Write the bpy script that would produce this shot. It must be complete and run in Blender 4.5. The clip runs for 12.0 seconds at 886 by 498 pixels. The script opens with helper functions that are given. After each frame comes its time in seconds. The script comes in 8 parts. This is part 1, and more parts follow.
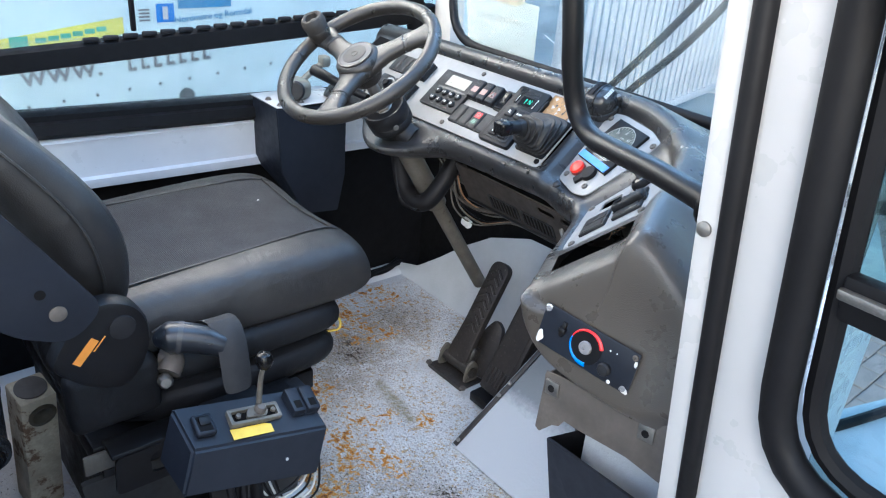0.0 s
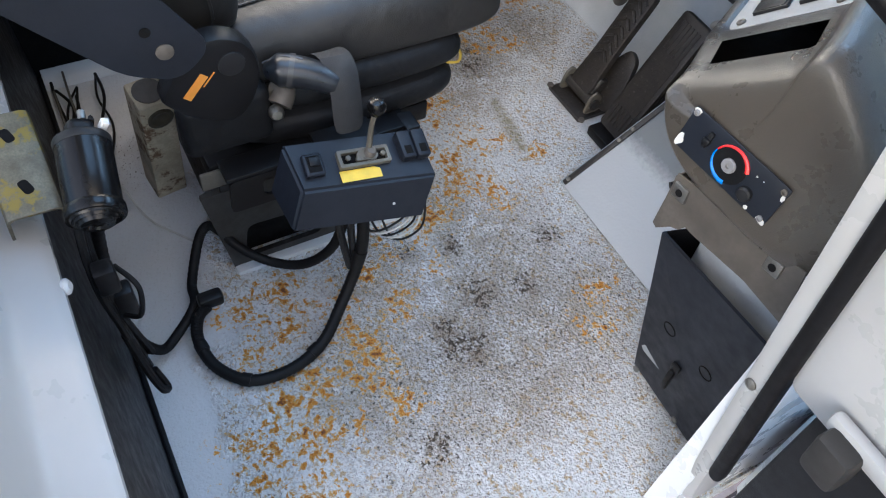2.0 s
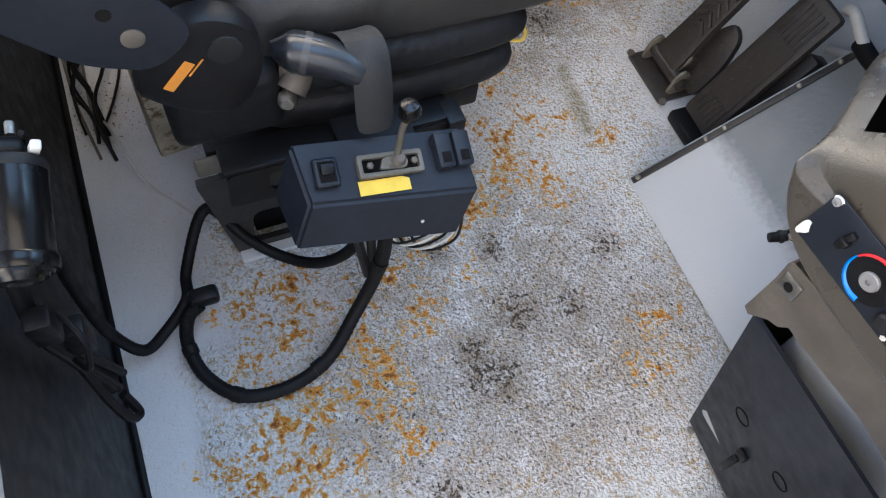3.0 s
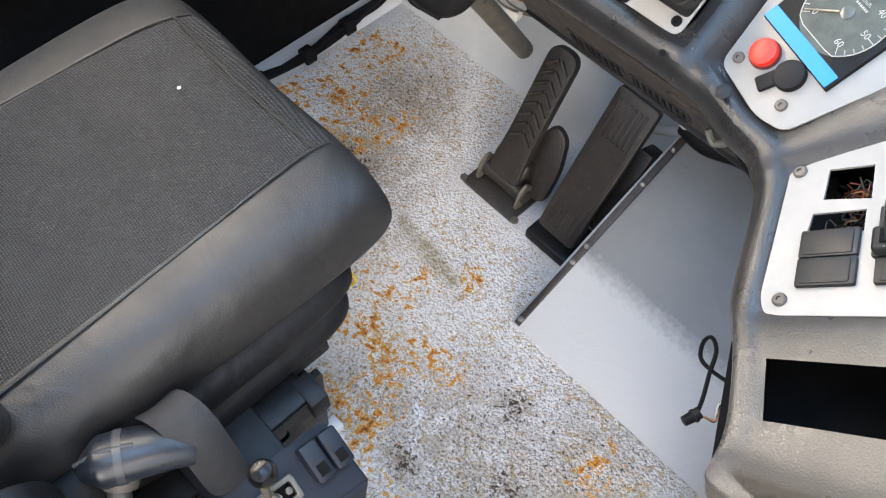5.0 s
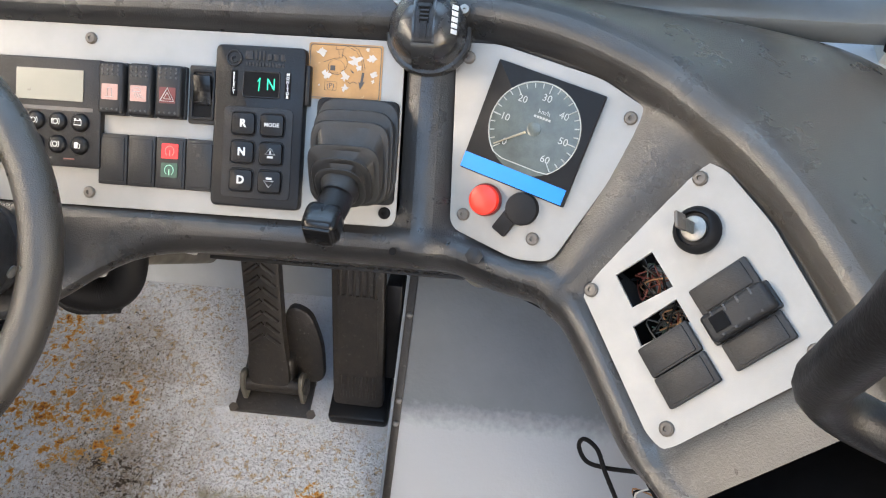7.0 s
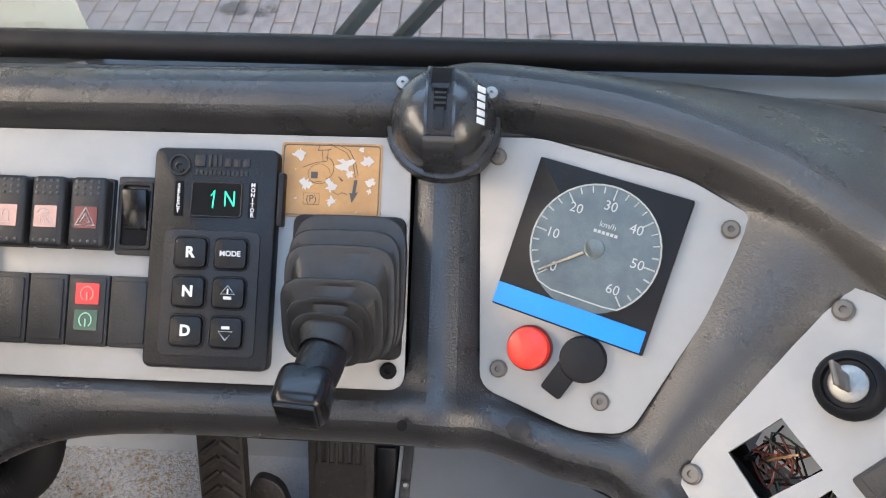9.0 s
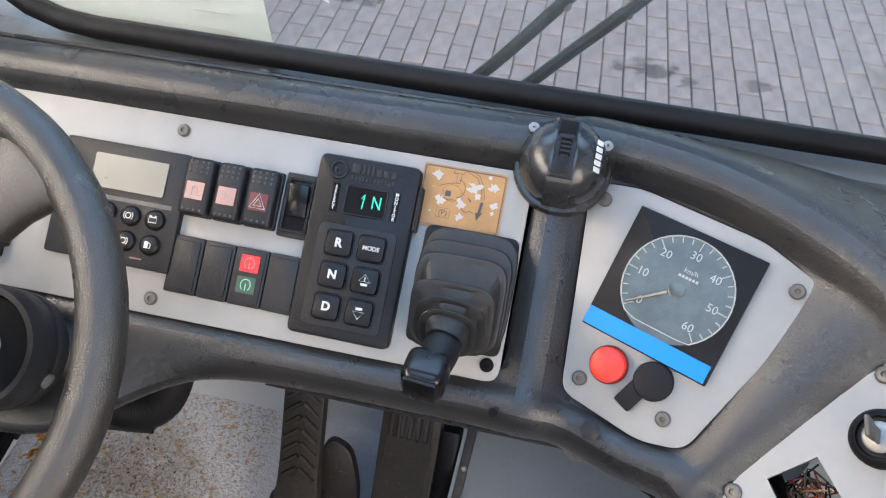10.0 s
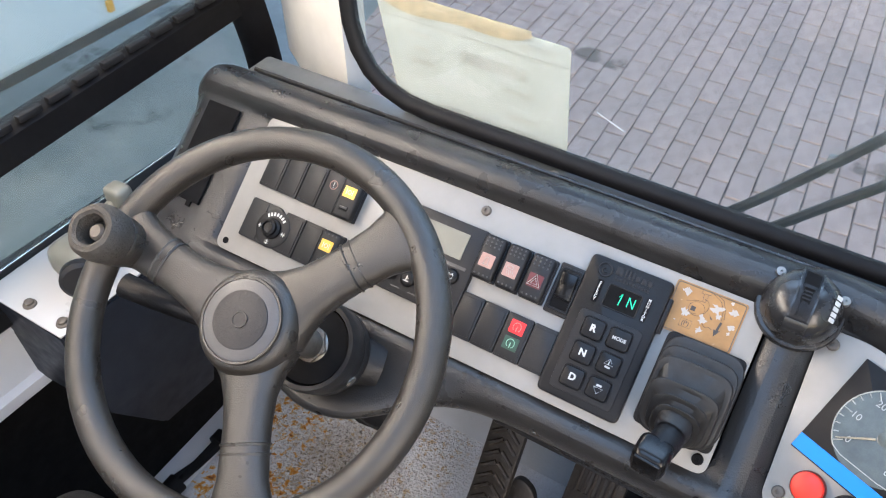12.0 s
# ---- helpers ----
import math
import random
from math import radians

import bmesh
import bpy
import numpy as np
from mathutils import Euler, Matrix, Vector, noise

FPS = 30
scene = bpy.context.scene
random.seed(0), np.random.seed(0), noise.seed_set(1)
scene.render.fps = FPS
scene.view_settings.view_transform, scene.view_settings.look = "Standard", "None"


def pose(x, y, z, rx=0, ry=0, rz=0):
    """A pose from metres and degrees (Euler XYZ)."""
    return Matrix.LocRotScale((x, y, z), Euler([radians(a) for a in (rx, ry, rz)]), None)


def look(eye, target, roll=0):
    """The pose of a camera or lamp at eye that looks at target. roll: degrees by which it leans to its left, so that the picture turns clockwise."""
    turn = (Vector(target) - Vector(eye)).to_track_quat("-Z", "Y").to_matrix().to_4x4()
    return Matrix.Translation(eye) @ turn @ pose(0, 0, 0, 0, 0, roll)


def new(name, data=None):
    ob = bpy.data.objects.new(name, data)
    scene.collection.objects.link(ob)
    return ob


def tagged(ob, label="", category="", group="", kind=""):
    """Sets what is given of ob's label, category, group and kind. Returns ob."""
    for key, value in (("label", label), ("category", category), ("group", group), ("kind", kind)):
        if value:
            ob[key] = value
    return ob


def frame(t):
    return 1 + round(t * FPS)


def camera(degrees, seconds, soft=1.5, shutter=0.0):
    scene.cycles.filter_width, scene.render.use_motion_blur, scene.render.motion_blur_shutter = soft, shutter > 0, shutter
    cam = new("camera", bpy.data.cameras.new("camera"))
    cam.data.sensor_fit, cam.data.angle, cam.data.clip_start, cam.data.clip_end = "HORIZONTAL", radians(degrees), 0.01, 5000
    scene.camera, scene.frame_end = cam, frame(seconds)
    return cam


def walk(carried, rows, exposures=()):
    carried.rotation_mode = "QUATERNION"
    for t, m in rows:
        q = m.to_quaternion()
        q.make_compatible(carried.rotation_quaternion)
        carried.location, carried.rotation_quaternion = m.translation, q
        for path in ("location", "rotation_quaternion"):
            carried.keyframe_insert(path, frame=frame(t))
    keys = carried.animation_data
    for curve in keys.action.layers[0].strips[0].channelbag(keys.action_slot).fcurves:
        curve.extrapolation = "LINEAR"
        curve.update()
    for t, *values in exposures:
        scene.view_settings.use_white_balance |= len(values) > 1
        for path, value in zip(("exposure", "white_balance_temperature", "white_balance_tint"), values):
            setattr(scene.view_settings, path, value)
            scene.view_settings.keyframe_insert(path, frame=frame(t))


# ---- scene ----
cam = camera(59.4, 12.0, soft=1.1)
PATH = [
    (0, (1.463, -1.267, 1.309), (0.115, -0.084, 0.423), 4.9),
    (0.5, (1.505, -1.242, 1.425), (0.248, -0.101, 0.369), 5.2),
    (1, (1.518, -1.222, 1.428), (0.352, -0.151, 0.206), 5.3),
    (1.5, (1.424, -1.183, 1.44), (0.392, -0.291, -0.022), 7.5),
    (2, (1.29, -1.175, 1.396), (0.288, -0.483, -0.191), 7.9),
    (2.5, (1.172, -1.103, 1.323), (0.265, -0.567, -0.376), 9.3),
    (2.7, (1.11, -1.061, 1.308), (0.248, -0.575, -0.43), 10.3),
    (4.5, (0.723, -0.855, 1.327), (-0.017, -0.199, -0.411), 2.4),
    (5, (0.705, -0.759, 1.389), (0.001, -0.051, -0.344), 1.9),
    (5.5, (0.713, -0.701, 1.412), (0.062, 0.074, -0.313), 0.5),
    (6, (0.63, -0.649, 1.404), (0.123, 0.236, -0.317), -0.6),
    (6.5, (0.575, -0.618, 1.397), (0.239, 0.375, -0.307), -1.6),
    (7, (0.546, -0.574, 1.397), (0.377, 0.541, -0.254), -2.5),
    (7.5, (0.529, -0.558, 1.379), (0.41, 0.578, -0.262), -2.1),
    (7.7, (0.52, -0.533, 1.355), (0.404, 0.646, -0.256), -1.9),
    (9.3, (0.483, -0.429, 1.23), (0.379, 0.955, -0.21), -0.9),
    (9.5, (0.483, -0.445, 1.252), (0.378, 0.935, -0.192), 0.2),
    (10, (0.45, -0.502, 1.324), (0.188, 0.847, -0.129), 2.5),
    (10.5, (0.4, -0.546, 1.385), (-0.126, 0.735, -0.057), 2.6),
    (11, (0.381, -0.576, 1.402), (-0.36, 0.629, -0.013), 3.5),
    (11.5, (0.384, -0.597, 1.422), (-0.392, 0.594, 0.016), 2.9),
    (12, (0.403, -0.608, 1.472), (-0.322, 0.629, 0.077), 0.9),
]
walk(cam, [(t, look(eye, target, roll)) for t, eye, target, roll in PATH], exposures=[(0, 1.36, 4930, 9), (1, 1.28, 5080, 9), (1.5, 1.2, 5200, 9), (2.5, 1.17, 5470, 11), (4.5, 1.72, 5600, 11), (5.5, 1.62, 5800, 11), (7.5, 1.28, 5880, 12), (9.5, 1.14, 5720, 14), (10.5, 1.12, 5600, 13), (12, 1.2, 5650, 14)])

# ---- world, sun and exposure ----
world = bpy.data.worlds.new("sky")
scene.world = world
world.use_nodes = True
wn = world.node_tree.nodes
sky = wn.new("ShaderNodeTexSky")
sky.sky_type, sky.sun_disc = "NISHITA", False
SUN_UP, SUN_TURN = radians(24), radians(135)
sky.sun_elevation, sky.sun_rotation = SUN_UP, SUN_TURN
sky.air_density, sky.dust_density = 1.2, 1.2
world.node_tree.links.new(sky.outputs[0], wn["Background"].inputs[0])
wn["Background"].inputs[1].default_value = 0.15
sun = new("sun", bpy.data.lights.new("sun", "SUN"))
sun.data.energy, sun.data.angle, sun.data.color = 0.4, radians(36), (1.0, 0.78, 0.52)
SUN_WAY = Vector((math.sin(SUN_TURN) * math.cos(SUN_UP), math.cos(SUN_TURN) * math.cos(SUN_UP), math.sin(SUN_UP)))
sun.matrix_world = look(SUN_WAY * 20, (0, 0, 0))
# lamps standing in for sky light in the openings, the roof one added as fill: blue from above and ahead, warm from the
# low sky at the sides and behind
for name_, sx, sy, at, aim, watts, tone, wide in (
    ("roof_fill", 0.85, 0.75, (0.32, -0.6, 1.77), (0.32, -0.6, 0.0), 1.8, (0.55, 0.77, 1.0), 115),
    ("rear_daylight", 1.4, 0.9, (0.28, -1.41, 1.25), (0.28, 0.0, 1.0), 1.6, (1.0, 0.76, 0.5), 150),
    ("windscreen_daylight", 1.0, 0.36, (0.33, 0.14, 1.47), (0.33, -0.7, 0.7), 2.4, (0.55, 0.77, 1.0), 160),
    ("side_daylight", 1.2, 0.3, (-0.45, -0.6, 1.42), (0.7, -0.45, 0.75), 6.5, (1.0, 0.78, 0.54), 150),
    ("door_daylight", 0.75, 0.6, (1.12, -0.88, 1.38), (0.2, -0.6, 0.7), 2.0, (1.0, 0.76, 0.5), 150),
):
    lamp = new(name_, bpy.data.lights.new(name_, "AREA"))
    lamp.data.shape, lamp.data.size, lamp.data.size_y, lamp.data.energy, lamp.data.color = "RECTANGLE", sx, sy, watts, tone
    lamp.matrix_world = look(at, aim)
    lamp.data.spread = radians(wide)


# ---- materials ----
def mat(name, col, rough=0.5, metal=0.0, var=0.12, scale=12.0, bump=0.0, bscale=300.0, col2=None, spec=0.5, wear=None, rvar=0.1):
    """A node material: two scales of colour variation, uneven gloss, fine relief; wear is (colour, threshold, scale)."""
    m = bpy.data.materials.new(name)
    m.use_nodes = True
    t = m.node_tree
    n, ln = t.nodes, t.links
    b = n["Principled BSDF"]
    b.inputs["Metallic"].default_value = metal
    b.inputs["Specular IOR Level"].default_value = spec
    co = n.new("ShaderNodeTexCoord").outputs["Object"]

    def tex(sc, detail=4.0, rough_=0.6):
        x = n.new("ShaderNodeTexNoise")
        x.inputs["Scale"].default_value, x.inputs["Detail"].default_value, x.inputs["Roughness"].default_value = sc, detail, rough_
        ln.new(co, x.inputs["Vector"])
        return x.outputs[0]

    def mix(f, a, c):
        x = n.new("ShaderNodeMix")
        x.data_type = "RGBA"
        for s_, v in ((x.inputs[0], f), (x.inputs[6], a), (x.inputs[7], c)):
            if hasattr(v, "links"):
                ln.new(v, s_)
            else:
                s_.default_value = v
        return x.outputs[2]

    def ramp(v, lo, hi, a=0.0, c=1.0):
        x = n.new("ShaderNodeMapRange")
        x.inputs[1].default_value, x.inputs[2].default_value, x.inputs[3].default_value, x.inputs[4].default_value = lo, hi, a, c
        ln.new(v, x.inputs[0])
        return x.outputs[0]

    c1 = (*col, 1)
    c2 = (*(col2 or [x * (1 - 2.2 * var) for x in col]), 1)
    big, fine = tex(scale), tex(scale * 14, 3)
    out = mix(ramp(big, 0.35, 0.7), c1, c2)
    out = mix(ramp(fine, 0.35, 0.75, 0, min(1, var * 2.5)), out, c2)
    if wear:
        wc, thr, ws = wear
        out = mix(ramp(tex(ws, 6, 0.7), thr, thr + 0.06), out, (*wc, 1))
    ln.new(out, b.inputs["Base Color"])
    ln.new(ramp(tex(scale * 3), 0.3, 0.7, max(0.02, rough - rvar), min(1, rough + rvar)), b.inputs["Roughness"])
    if bump:
        bn = n.new("ShaderNodeBump")
        bn.inputs["Strength"].default_value, bn.inputs["Distance"].default_value = bump, 0.002
        ln.new(tex(bscale, 3), bn.inputs["Height"])
        ln.new(bn.outputs[0], b.inputs["Normal"])
    return m


M = {
    "dash": mat("dash plastic", (0.0115, 0.0118, 0.013), 0.31, bump=0.26, bscale=560, var=0.15, scale=9, col2=(0.022, 0.021, 0.0205), rvar=0.07, wear=((0.075, 0.07, 0.062), 0.69, 34)),
    "black": mat("black plastic", (0.006, 0.006, 0.007), 0.4, bump=0.2, bscale=420, spec=0.24),
    "dark": mat("dark grey plastic", (0.011, 0.0113, 0.013), 0.5, bump=0.2, bscale=500, spec=0.3),
    "blank": mat("switch plastic", (0.013, 0.0133, 0.0148), 0.45, bump=0.15, bscale=600, spec=0.3),
    # near-black for boards; the dark inside hollows is put into its colour too
    "void": mat("black board and hollow dark", (0.0055, 0.0055, 0.006), 0.9, spec=0.15),
    "panel": mat("off-white panel", (0.232, 0.226, 0.216), 0.45, var=0.05, scale=25, bump=0.06, bscale=900),
    "white": mat("white paint", (0.58, 0.585, 0.59), 0.35, var=0.05, scale=6, wear=((0.3, 0.27, 0.22), 0.72, 30)),
    "cream": mat("soiled white paint", (0.7, 0.68, 0.63), 0.4, var=0.08, scale=7, wear=((0.3, 0.22, 0.13), 0.7, 25)),
    "greypaint": mat("grey painted plate", (0.33, 0.355, 0.38), 0.48, var=0.08, scale=8, bump=0.45, bscale=120, wear=((0.1, 0.09, 0.075), 0.665, 85)),
    "rubber": mat("black rubber", (0.006, 0.006, 0.007), 0.58, bump=0.1, bscale=200, spec=0.2),
    "pedal": mat("worn dusty pedal rubber", (0.011, 0.0105, 0.0105), 0.48, bump=0.5, bscale=140, var=0.2, scale=38, col2=(0.024, 0.02, 0.017), wear=((0.06, 0.054, 0.048), 0.6, 120)),
    "wheel": mat("steering wheel foam", (0.024, 0.021, 0.0175), 0.34, bump=0.3, bscale=900, var=0.18, scale=10),
    "knob": mat("worn foam knob", (0.036, 0.032, 0.027), 0.75, bump=0.8, bscale=250, var=0.2),
    "vinyl": mat("grey vinyl", (0.0105, 0.0103, 0.0112), 0.5, bump=0.3, bscale=420, var=0.18, scale=6, col2=(0.021, 0.019, 0.016)),
    "seatblack": mat("black seat cover", (0.006, 0.0064, 0.008), 0.6, bump=0.25, bscale=350, spec=0.3),
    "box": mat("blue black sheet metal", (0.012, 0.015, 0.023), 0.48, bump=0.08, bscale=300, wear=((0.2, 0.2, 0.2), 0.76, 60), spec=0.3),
    "steel": mat("worn steel", (0.3, 0.29, 0.27), 0.48, metal=0.9, var=0.2, scale=30, bump=0.1),
    "rusty": mat("dull brown steel", (0.13, 0.115, 0.1), 0.6, metal=0.3, var=0.2, scale=10, wear=((0.2, 0.09, 0.04), 0.66, 20)),
    "hinge": mat("grimy dark steel", (0.04, 0.038, 0.036), 0.6, metal=0.2, wear=((0.16, 0.08, 0.04), 0.66, 25)),
    "grease": mat("greasy grey steel", (0.13, 0.12, 0.1), 0.55, metal=0.2, var=0.2, scale=12, wear=((0.05, 0.04, 0.03), 0.6, 18)),
    "gloss": mat("black lacquer", (0.004, 0.004, 0.0045), 0.25, spec=0.3, rvar=0.06, wear=((0.05, 0.05, 0.05), 0.74, 80)),
    "greyblack": mat("worn black plastic", (0.045, 0.045, 0.048), 0.45, bump=0.1),
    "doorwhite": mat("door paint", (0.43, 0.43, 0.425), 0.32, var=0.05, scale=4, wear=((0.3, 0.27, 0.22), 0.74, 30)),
    "toepaint": mat("pale grey toe board paint", (0.46, 0.485, 0.505), 0.5, var=0.06, scale=9, bump=0.5, bscale=130, wear=((0.2, 0.19, 0.17), 0.7, 40)),
    "wing": mat("clean white paint", (0.75, 0.77, 0.78), 0.3, var=0.04, scale=5),
    "zinc": mat("zinc plated steel", (0.2, 0.185, 0.135), 0.5, metal=0.5, var=0.25, scale=25, wear=((0.22, 0.17, 0.04), 0.55, 22)),
    "tan": mat("brown label", (0.29, 0.155, 0.045), 0.5, var=0.15, scale=20, wear=((0.4, 0.28, 0.14), 0.66, 90)),
    "scuff": mat("scratched bare label", (0.36, 0.34, 0.31), 0.5),
    "red": mat("red plastic", (0.66, 0.018, 0.003), 0.4, var=0.03),
    "redprint": mat("red print", (0.62, 0.012, 0.015), 0.4, var=0.03),
    "deepred": mat("dark red print", (0.12, 0.02, 0.02), 0.4),
    "dialprint": mat("dull white print", (0.3, 0.3, 0.275), 0.5, var=0.05),
    "pinkprint": mat("faded pink print", (0.34, 0.2, 0.17), 0.5, var=0.1, scale=90),
    "blue": mat("blue tape", (0.0, 0.165, 0.62), 0.45, var=0.04, scale=40),
    "yellow": mat("yellow label", (0.75, 0.52, 0.04), 0.5, var=0.08, scale=40),
    "yellowlamp": mat("amber print", (0.75, 0.42, 0.03), 0.4),
    "orange": mat("orange print", (0.7, 0.28, 0.03), 0.4),
    "print": mat("white print", (0.55, 0.55, 0.535), 0.5, var=0.03),
    "greyprint": mat("grey print", (0.2, 0.2, 0.21), 0.5),
    "faintprint": mat("faint print", (0.26, 0.275, 0.275), 0.6),
    "green": mat("dark green plastic", (0.02, 0.06, 0.04), 0.4),
    "greenprint": mat("pale green print", (0.3, 0.55, 0.4), 0.5),
    "dial": mat("dial face", (0.085, 0.095, 0.085), 0.16, var=0.2, scale=60),
    "lcd": mat("grey display", (0.15, 0.15, 0.125), 0.35, var=0.06),
    "cork": mat("yellow stuff", (0.55, 0.4, 0.05), 0.6),
    "copper": mat("copper wire", (0.45, 0.25, 0.12), 0.4, metal=0.5),
    "redwire": mat("dull red wire", (0.16, 0.035, 0.02), 0.5),
    "greenwire": mat("dull green wire", (0.05, 0.075, 0.05), 0.5),
    "wire": mat("grey wire", (0.5, 0.5, 0.48), 0.5),
    "paper": mat("paper", (0.36, 0.395, 0.4), 0.7, var=0.05, scale=14),
    "papersoiled": mat("soiled folded paper", (0.34, 0.29, 0.2), 0.7, var=0.2, scale=60),
    # darker copy of the grey paint, with the scuttle's shade put in
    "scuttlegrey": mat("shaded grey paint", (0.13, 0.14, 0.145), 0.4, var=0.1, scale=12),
    "boot": mat("dusty black boot rubber", (0.009, 0.009, 0.0095), 0.55, bump=0.12, bscale=300, var=0.2, scale=25, wear=((0.04, 0.038, 0.036), 0.7, 50)),
    "strap": mat("grey belt webbing", (0.013, 0.0133, 0.015), 0.7, bump=0.5, bscale=500),
    "smoke": mat("smoky black gloss plastic", (0.02, 0.0205, 0.022), 0.24, bump=0.04, bscale=300, wear=((0.07, 0.07, 0.07), 0.74, 90)),
    "bucklenavy": mat("smoky navy plastic", (0.011, 0.014, 0.02), 0.36, var=0.2, scale=30, wear=((0.09, 0.095, 0.1), 0.66, 60)),
    "stripe": mat("yellow green print", (0.7, 0.68, 0.1), 0.5, var=0.06, scale=8),
    "leafgreen": mat("green print", (0.1, 0.42, 0.3), 0.5),
    "blueprint": mat("blue print", (0.06, 0.25, 0.5), 0.5),
    "concrete": mat("stained concrete apron", (0.33, 0.36, 0.33), 0.8, var=0.15, scale=1.2, bump=0.3, bscale=80, wear=((0.1, 0.105, 0.1), 0.6, 2.2)),
    "sootbrown": mat("brown dusty steel", (0.034, 0.027, 0.021), 0.6, metal=0.1, var=0.25, scale=14, wear=((0.07, 0.055, 0.04), 0.62, 30)),
    "latchmetal": mat("tarnished brown metal", (0.055, 0.045, 0.035), 0.42, metal=0.4, var=0.2, scale=20),
    "trailer": mat("pale blue van panel", (0.6, 0.75, 0.79), 0.35, var=0.04, scale=2),
    "asphalt": mat("joint sand", (0.22, 0.17, 0.145), 0.9, var=0.2, scale=4, bump=0.4, bscale=60),
    "oilcap": mat("oily brown cap", (0.085, 0.07, 0.045), 0.5, var=0.25, scale=30),
    "basegrey": mat("dusty dark steel", (0.027, 0.026, 0.025), 0.55, var=0.25, scale=14, bump=0.15, bscale=300),
    "dirtywhite": mat("dirty white post", (0.6, 0.51, 0.36), 0.7, var=0.25, scale=11, wear=((0.12, 0.07, 0.035), 0.535, 17)),
}


def emitter(name, col, strength):
    m = bpy.data.materials.new(name)
    m.use_nodes = True
    b = m.node_tree.nodes["Principled BSDF"]
    b.inputs["Base Color"].default_value = (0.02, 0.02, 0.02, 1)
    b.inputs["Emission Color"].default_value, b.inputs["Emission Strength"].default_value = (*col, 1), strength
    return m


def glassy(name, tint, rough=0.02):
    m = bpy.data.materials.new(name)
    m.use_nodes = True
    b = m.node_tree.nodes["Principled BSDF"]
    b.inputs["Base Color"].default_value, b.inputs["Roughness"].default_value = (*tint, 1), rough
    b.inputs["Transmission Weight"].default_value, b.inputs["IOR"].default_value = 1.0, 1.45
    return m


for key_, scale_, deep_ in (("vinyl", 11.0, 0.009), ("dash", 20.0, 0.0015), ("wheel", 28.0, 0.0012), ("seatblack", 12.0, 0.014)):
    # soft low lumps under the fine grain
    t_ = M[key_].node_tree
    old_ = t_.nodes["Principled BSDF"].inputs["Normal"].links[0].from_node
    tx_, bp_ = t_.nodes.new("ShaderNodeTexNoise"), t_.nodes.new("ShaderNodeBump")
    tx_.inputs["Scale"].default_value, tx_.inputs["Detail"].default_value, tx_.inputs["Distortion"].default_value = scale_, 2.0, 0.8
    bp_.inputs["Strength"].default_value, bp_.inputs["Distance"].default_value = 0.5, deep_
    t_.links.new(t_.nodes["Texture Coordinate"].outputs["Object"], tx_.inputs["Vector"])
    t_.links.new(tx_.outputs[0], bp_.inputs["Height"])
    t_.links.new(bp_.outputs[0], old_.inputs["Normal"])
# tan tone mixed in towards the end of the dash by the door
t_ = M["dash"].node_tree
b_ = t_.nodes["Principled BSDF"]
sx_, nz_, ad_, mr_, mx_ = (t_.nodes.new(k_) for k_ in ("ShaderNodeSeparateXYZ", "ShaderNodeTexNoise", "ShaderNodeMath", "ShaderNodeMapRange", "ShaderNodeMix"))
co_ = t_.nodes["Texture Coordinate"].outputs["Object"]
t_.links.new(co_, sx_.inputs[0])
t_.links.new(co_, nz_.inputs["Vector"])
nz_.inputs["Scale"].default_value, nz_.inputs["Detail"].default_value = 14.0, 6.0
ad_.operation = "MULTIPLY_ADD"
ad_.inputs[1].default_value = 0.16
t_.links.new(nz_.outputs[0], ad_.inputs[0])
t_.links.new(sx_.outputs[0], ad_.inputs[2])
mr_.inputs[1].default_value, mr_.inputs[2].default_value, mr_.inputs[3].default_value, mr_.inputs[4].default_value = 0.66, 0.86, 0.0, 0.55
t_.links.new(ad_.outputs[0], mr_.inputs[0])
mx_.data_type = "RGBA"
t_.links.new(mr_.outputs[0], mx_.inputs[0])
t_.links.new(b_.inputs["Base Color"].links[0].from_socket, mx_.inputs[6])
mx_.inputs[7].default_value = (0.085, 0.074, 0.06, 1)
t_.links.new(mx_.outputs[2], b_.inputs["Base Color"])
M["led"] = emitter("green digit", (0.02, 0.75, 0.38), 0.8)
M["glass"] = glassy("clear glass", (0.93, 0.97, 0.95))
M["tinted"] = glassy("tinted glass", (0.62, 0.78, 0.755))
M["deeptint"] = glassy("deep green tinted glass", (0.22, 0.345, 0.33))
M["dusty"] = glassy("dusty tinted glass", (0.95, 0.975, 0.945), 0.045)
# a thin uneven pale film: dust, and haze put into the clear glass
for key_, least, most in (("dusty", 0.05, 0.16), ("glass", 0.03, 0.1)):
    t_ = M[key_].node_tree
    dd_, mx_, nz_, mr_ = (t_.nodes.new(k_) for k_ in ("ShaderNodeBsdfTranslucent", "ShaderNodeMixShader", "ShaderNodeTexNoise", "ShaderNodeMapRange"))
    dd_.inputs["Color"].default_value = (0.72, 0.74, 0.68, 1)
    nz_.inputs["Scale"].default_value, nz_.inputs["Detail"].default_value = 5.0, 6.0
    t_.links.new(t_.nodes.new("ShaderNodeTexCoord").outputs["Object"], nz_.inputs["Vector"])
    mr_.inputs[1].default_value, mr_.inputs[2].default_value, mr_.inputs[3].default_value, mr_.inputs[4].default_value = 0.35, 0.7, least, most
    t_.links.new(nz_.outputs[0], mr_.inputs[0])
    t_.links.new(mr_.outputs[0], mx_.inputs[0])
    t_.links.new(t_.nodes["Principled BSDF"].outputs[0], mx_.inputs[1])
    t_.links.new(dd_.outputs[0], mx_.inputs[2])
    t_.links.new(mx_.outputs[0], t_.nodes["Material Output"].inputs["Surface"])


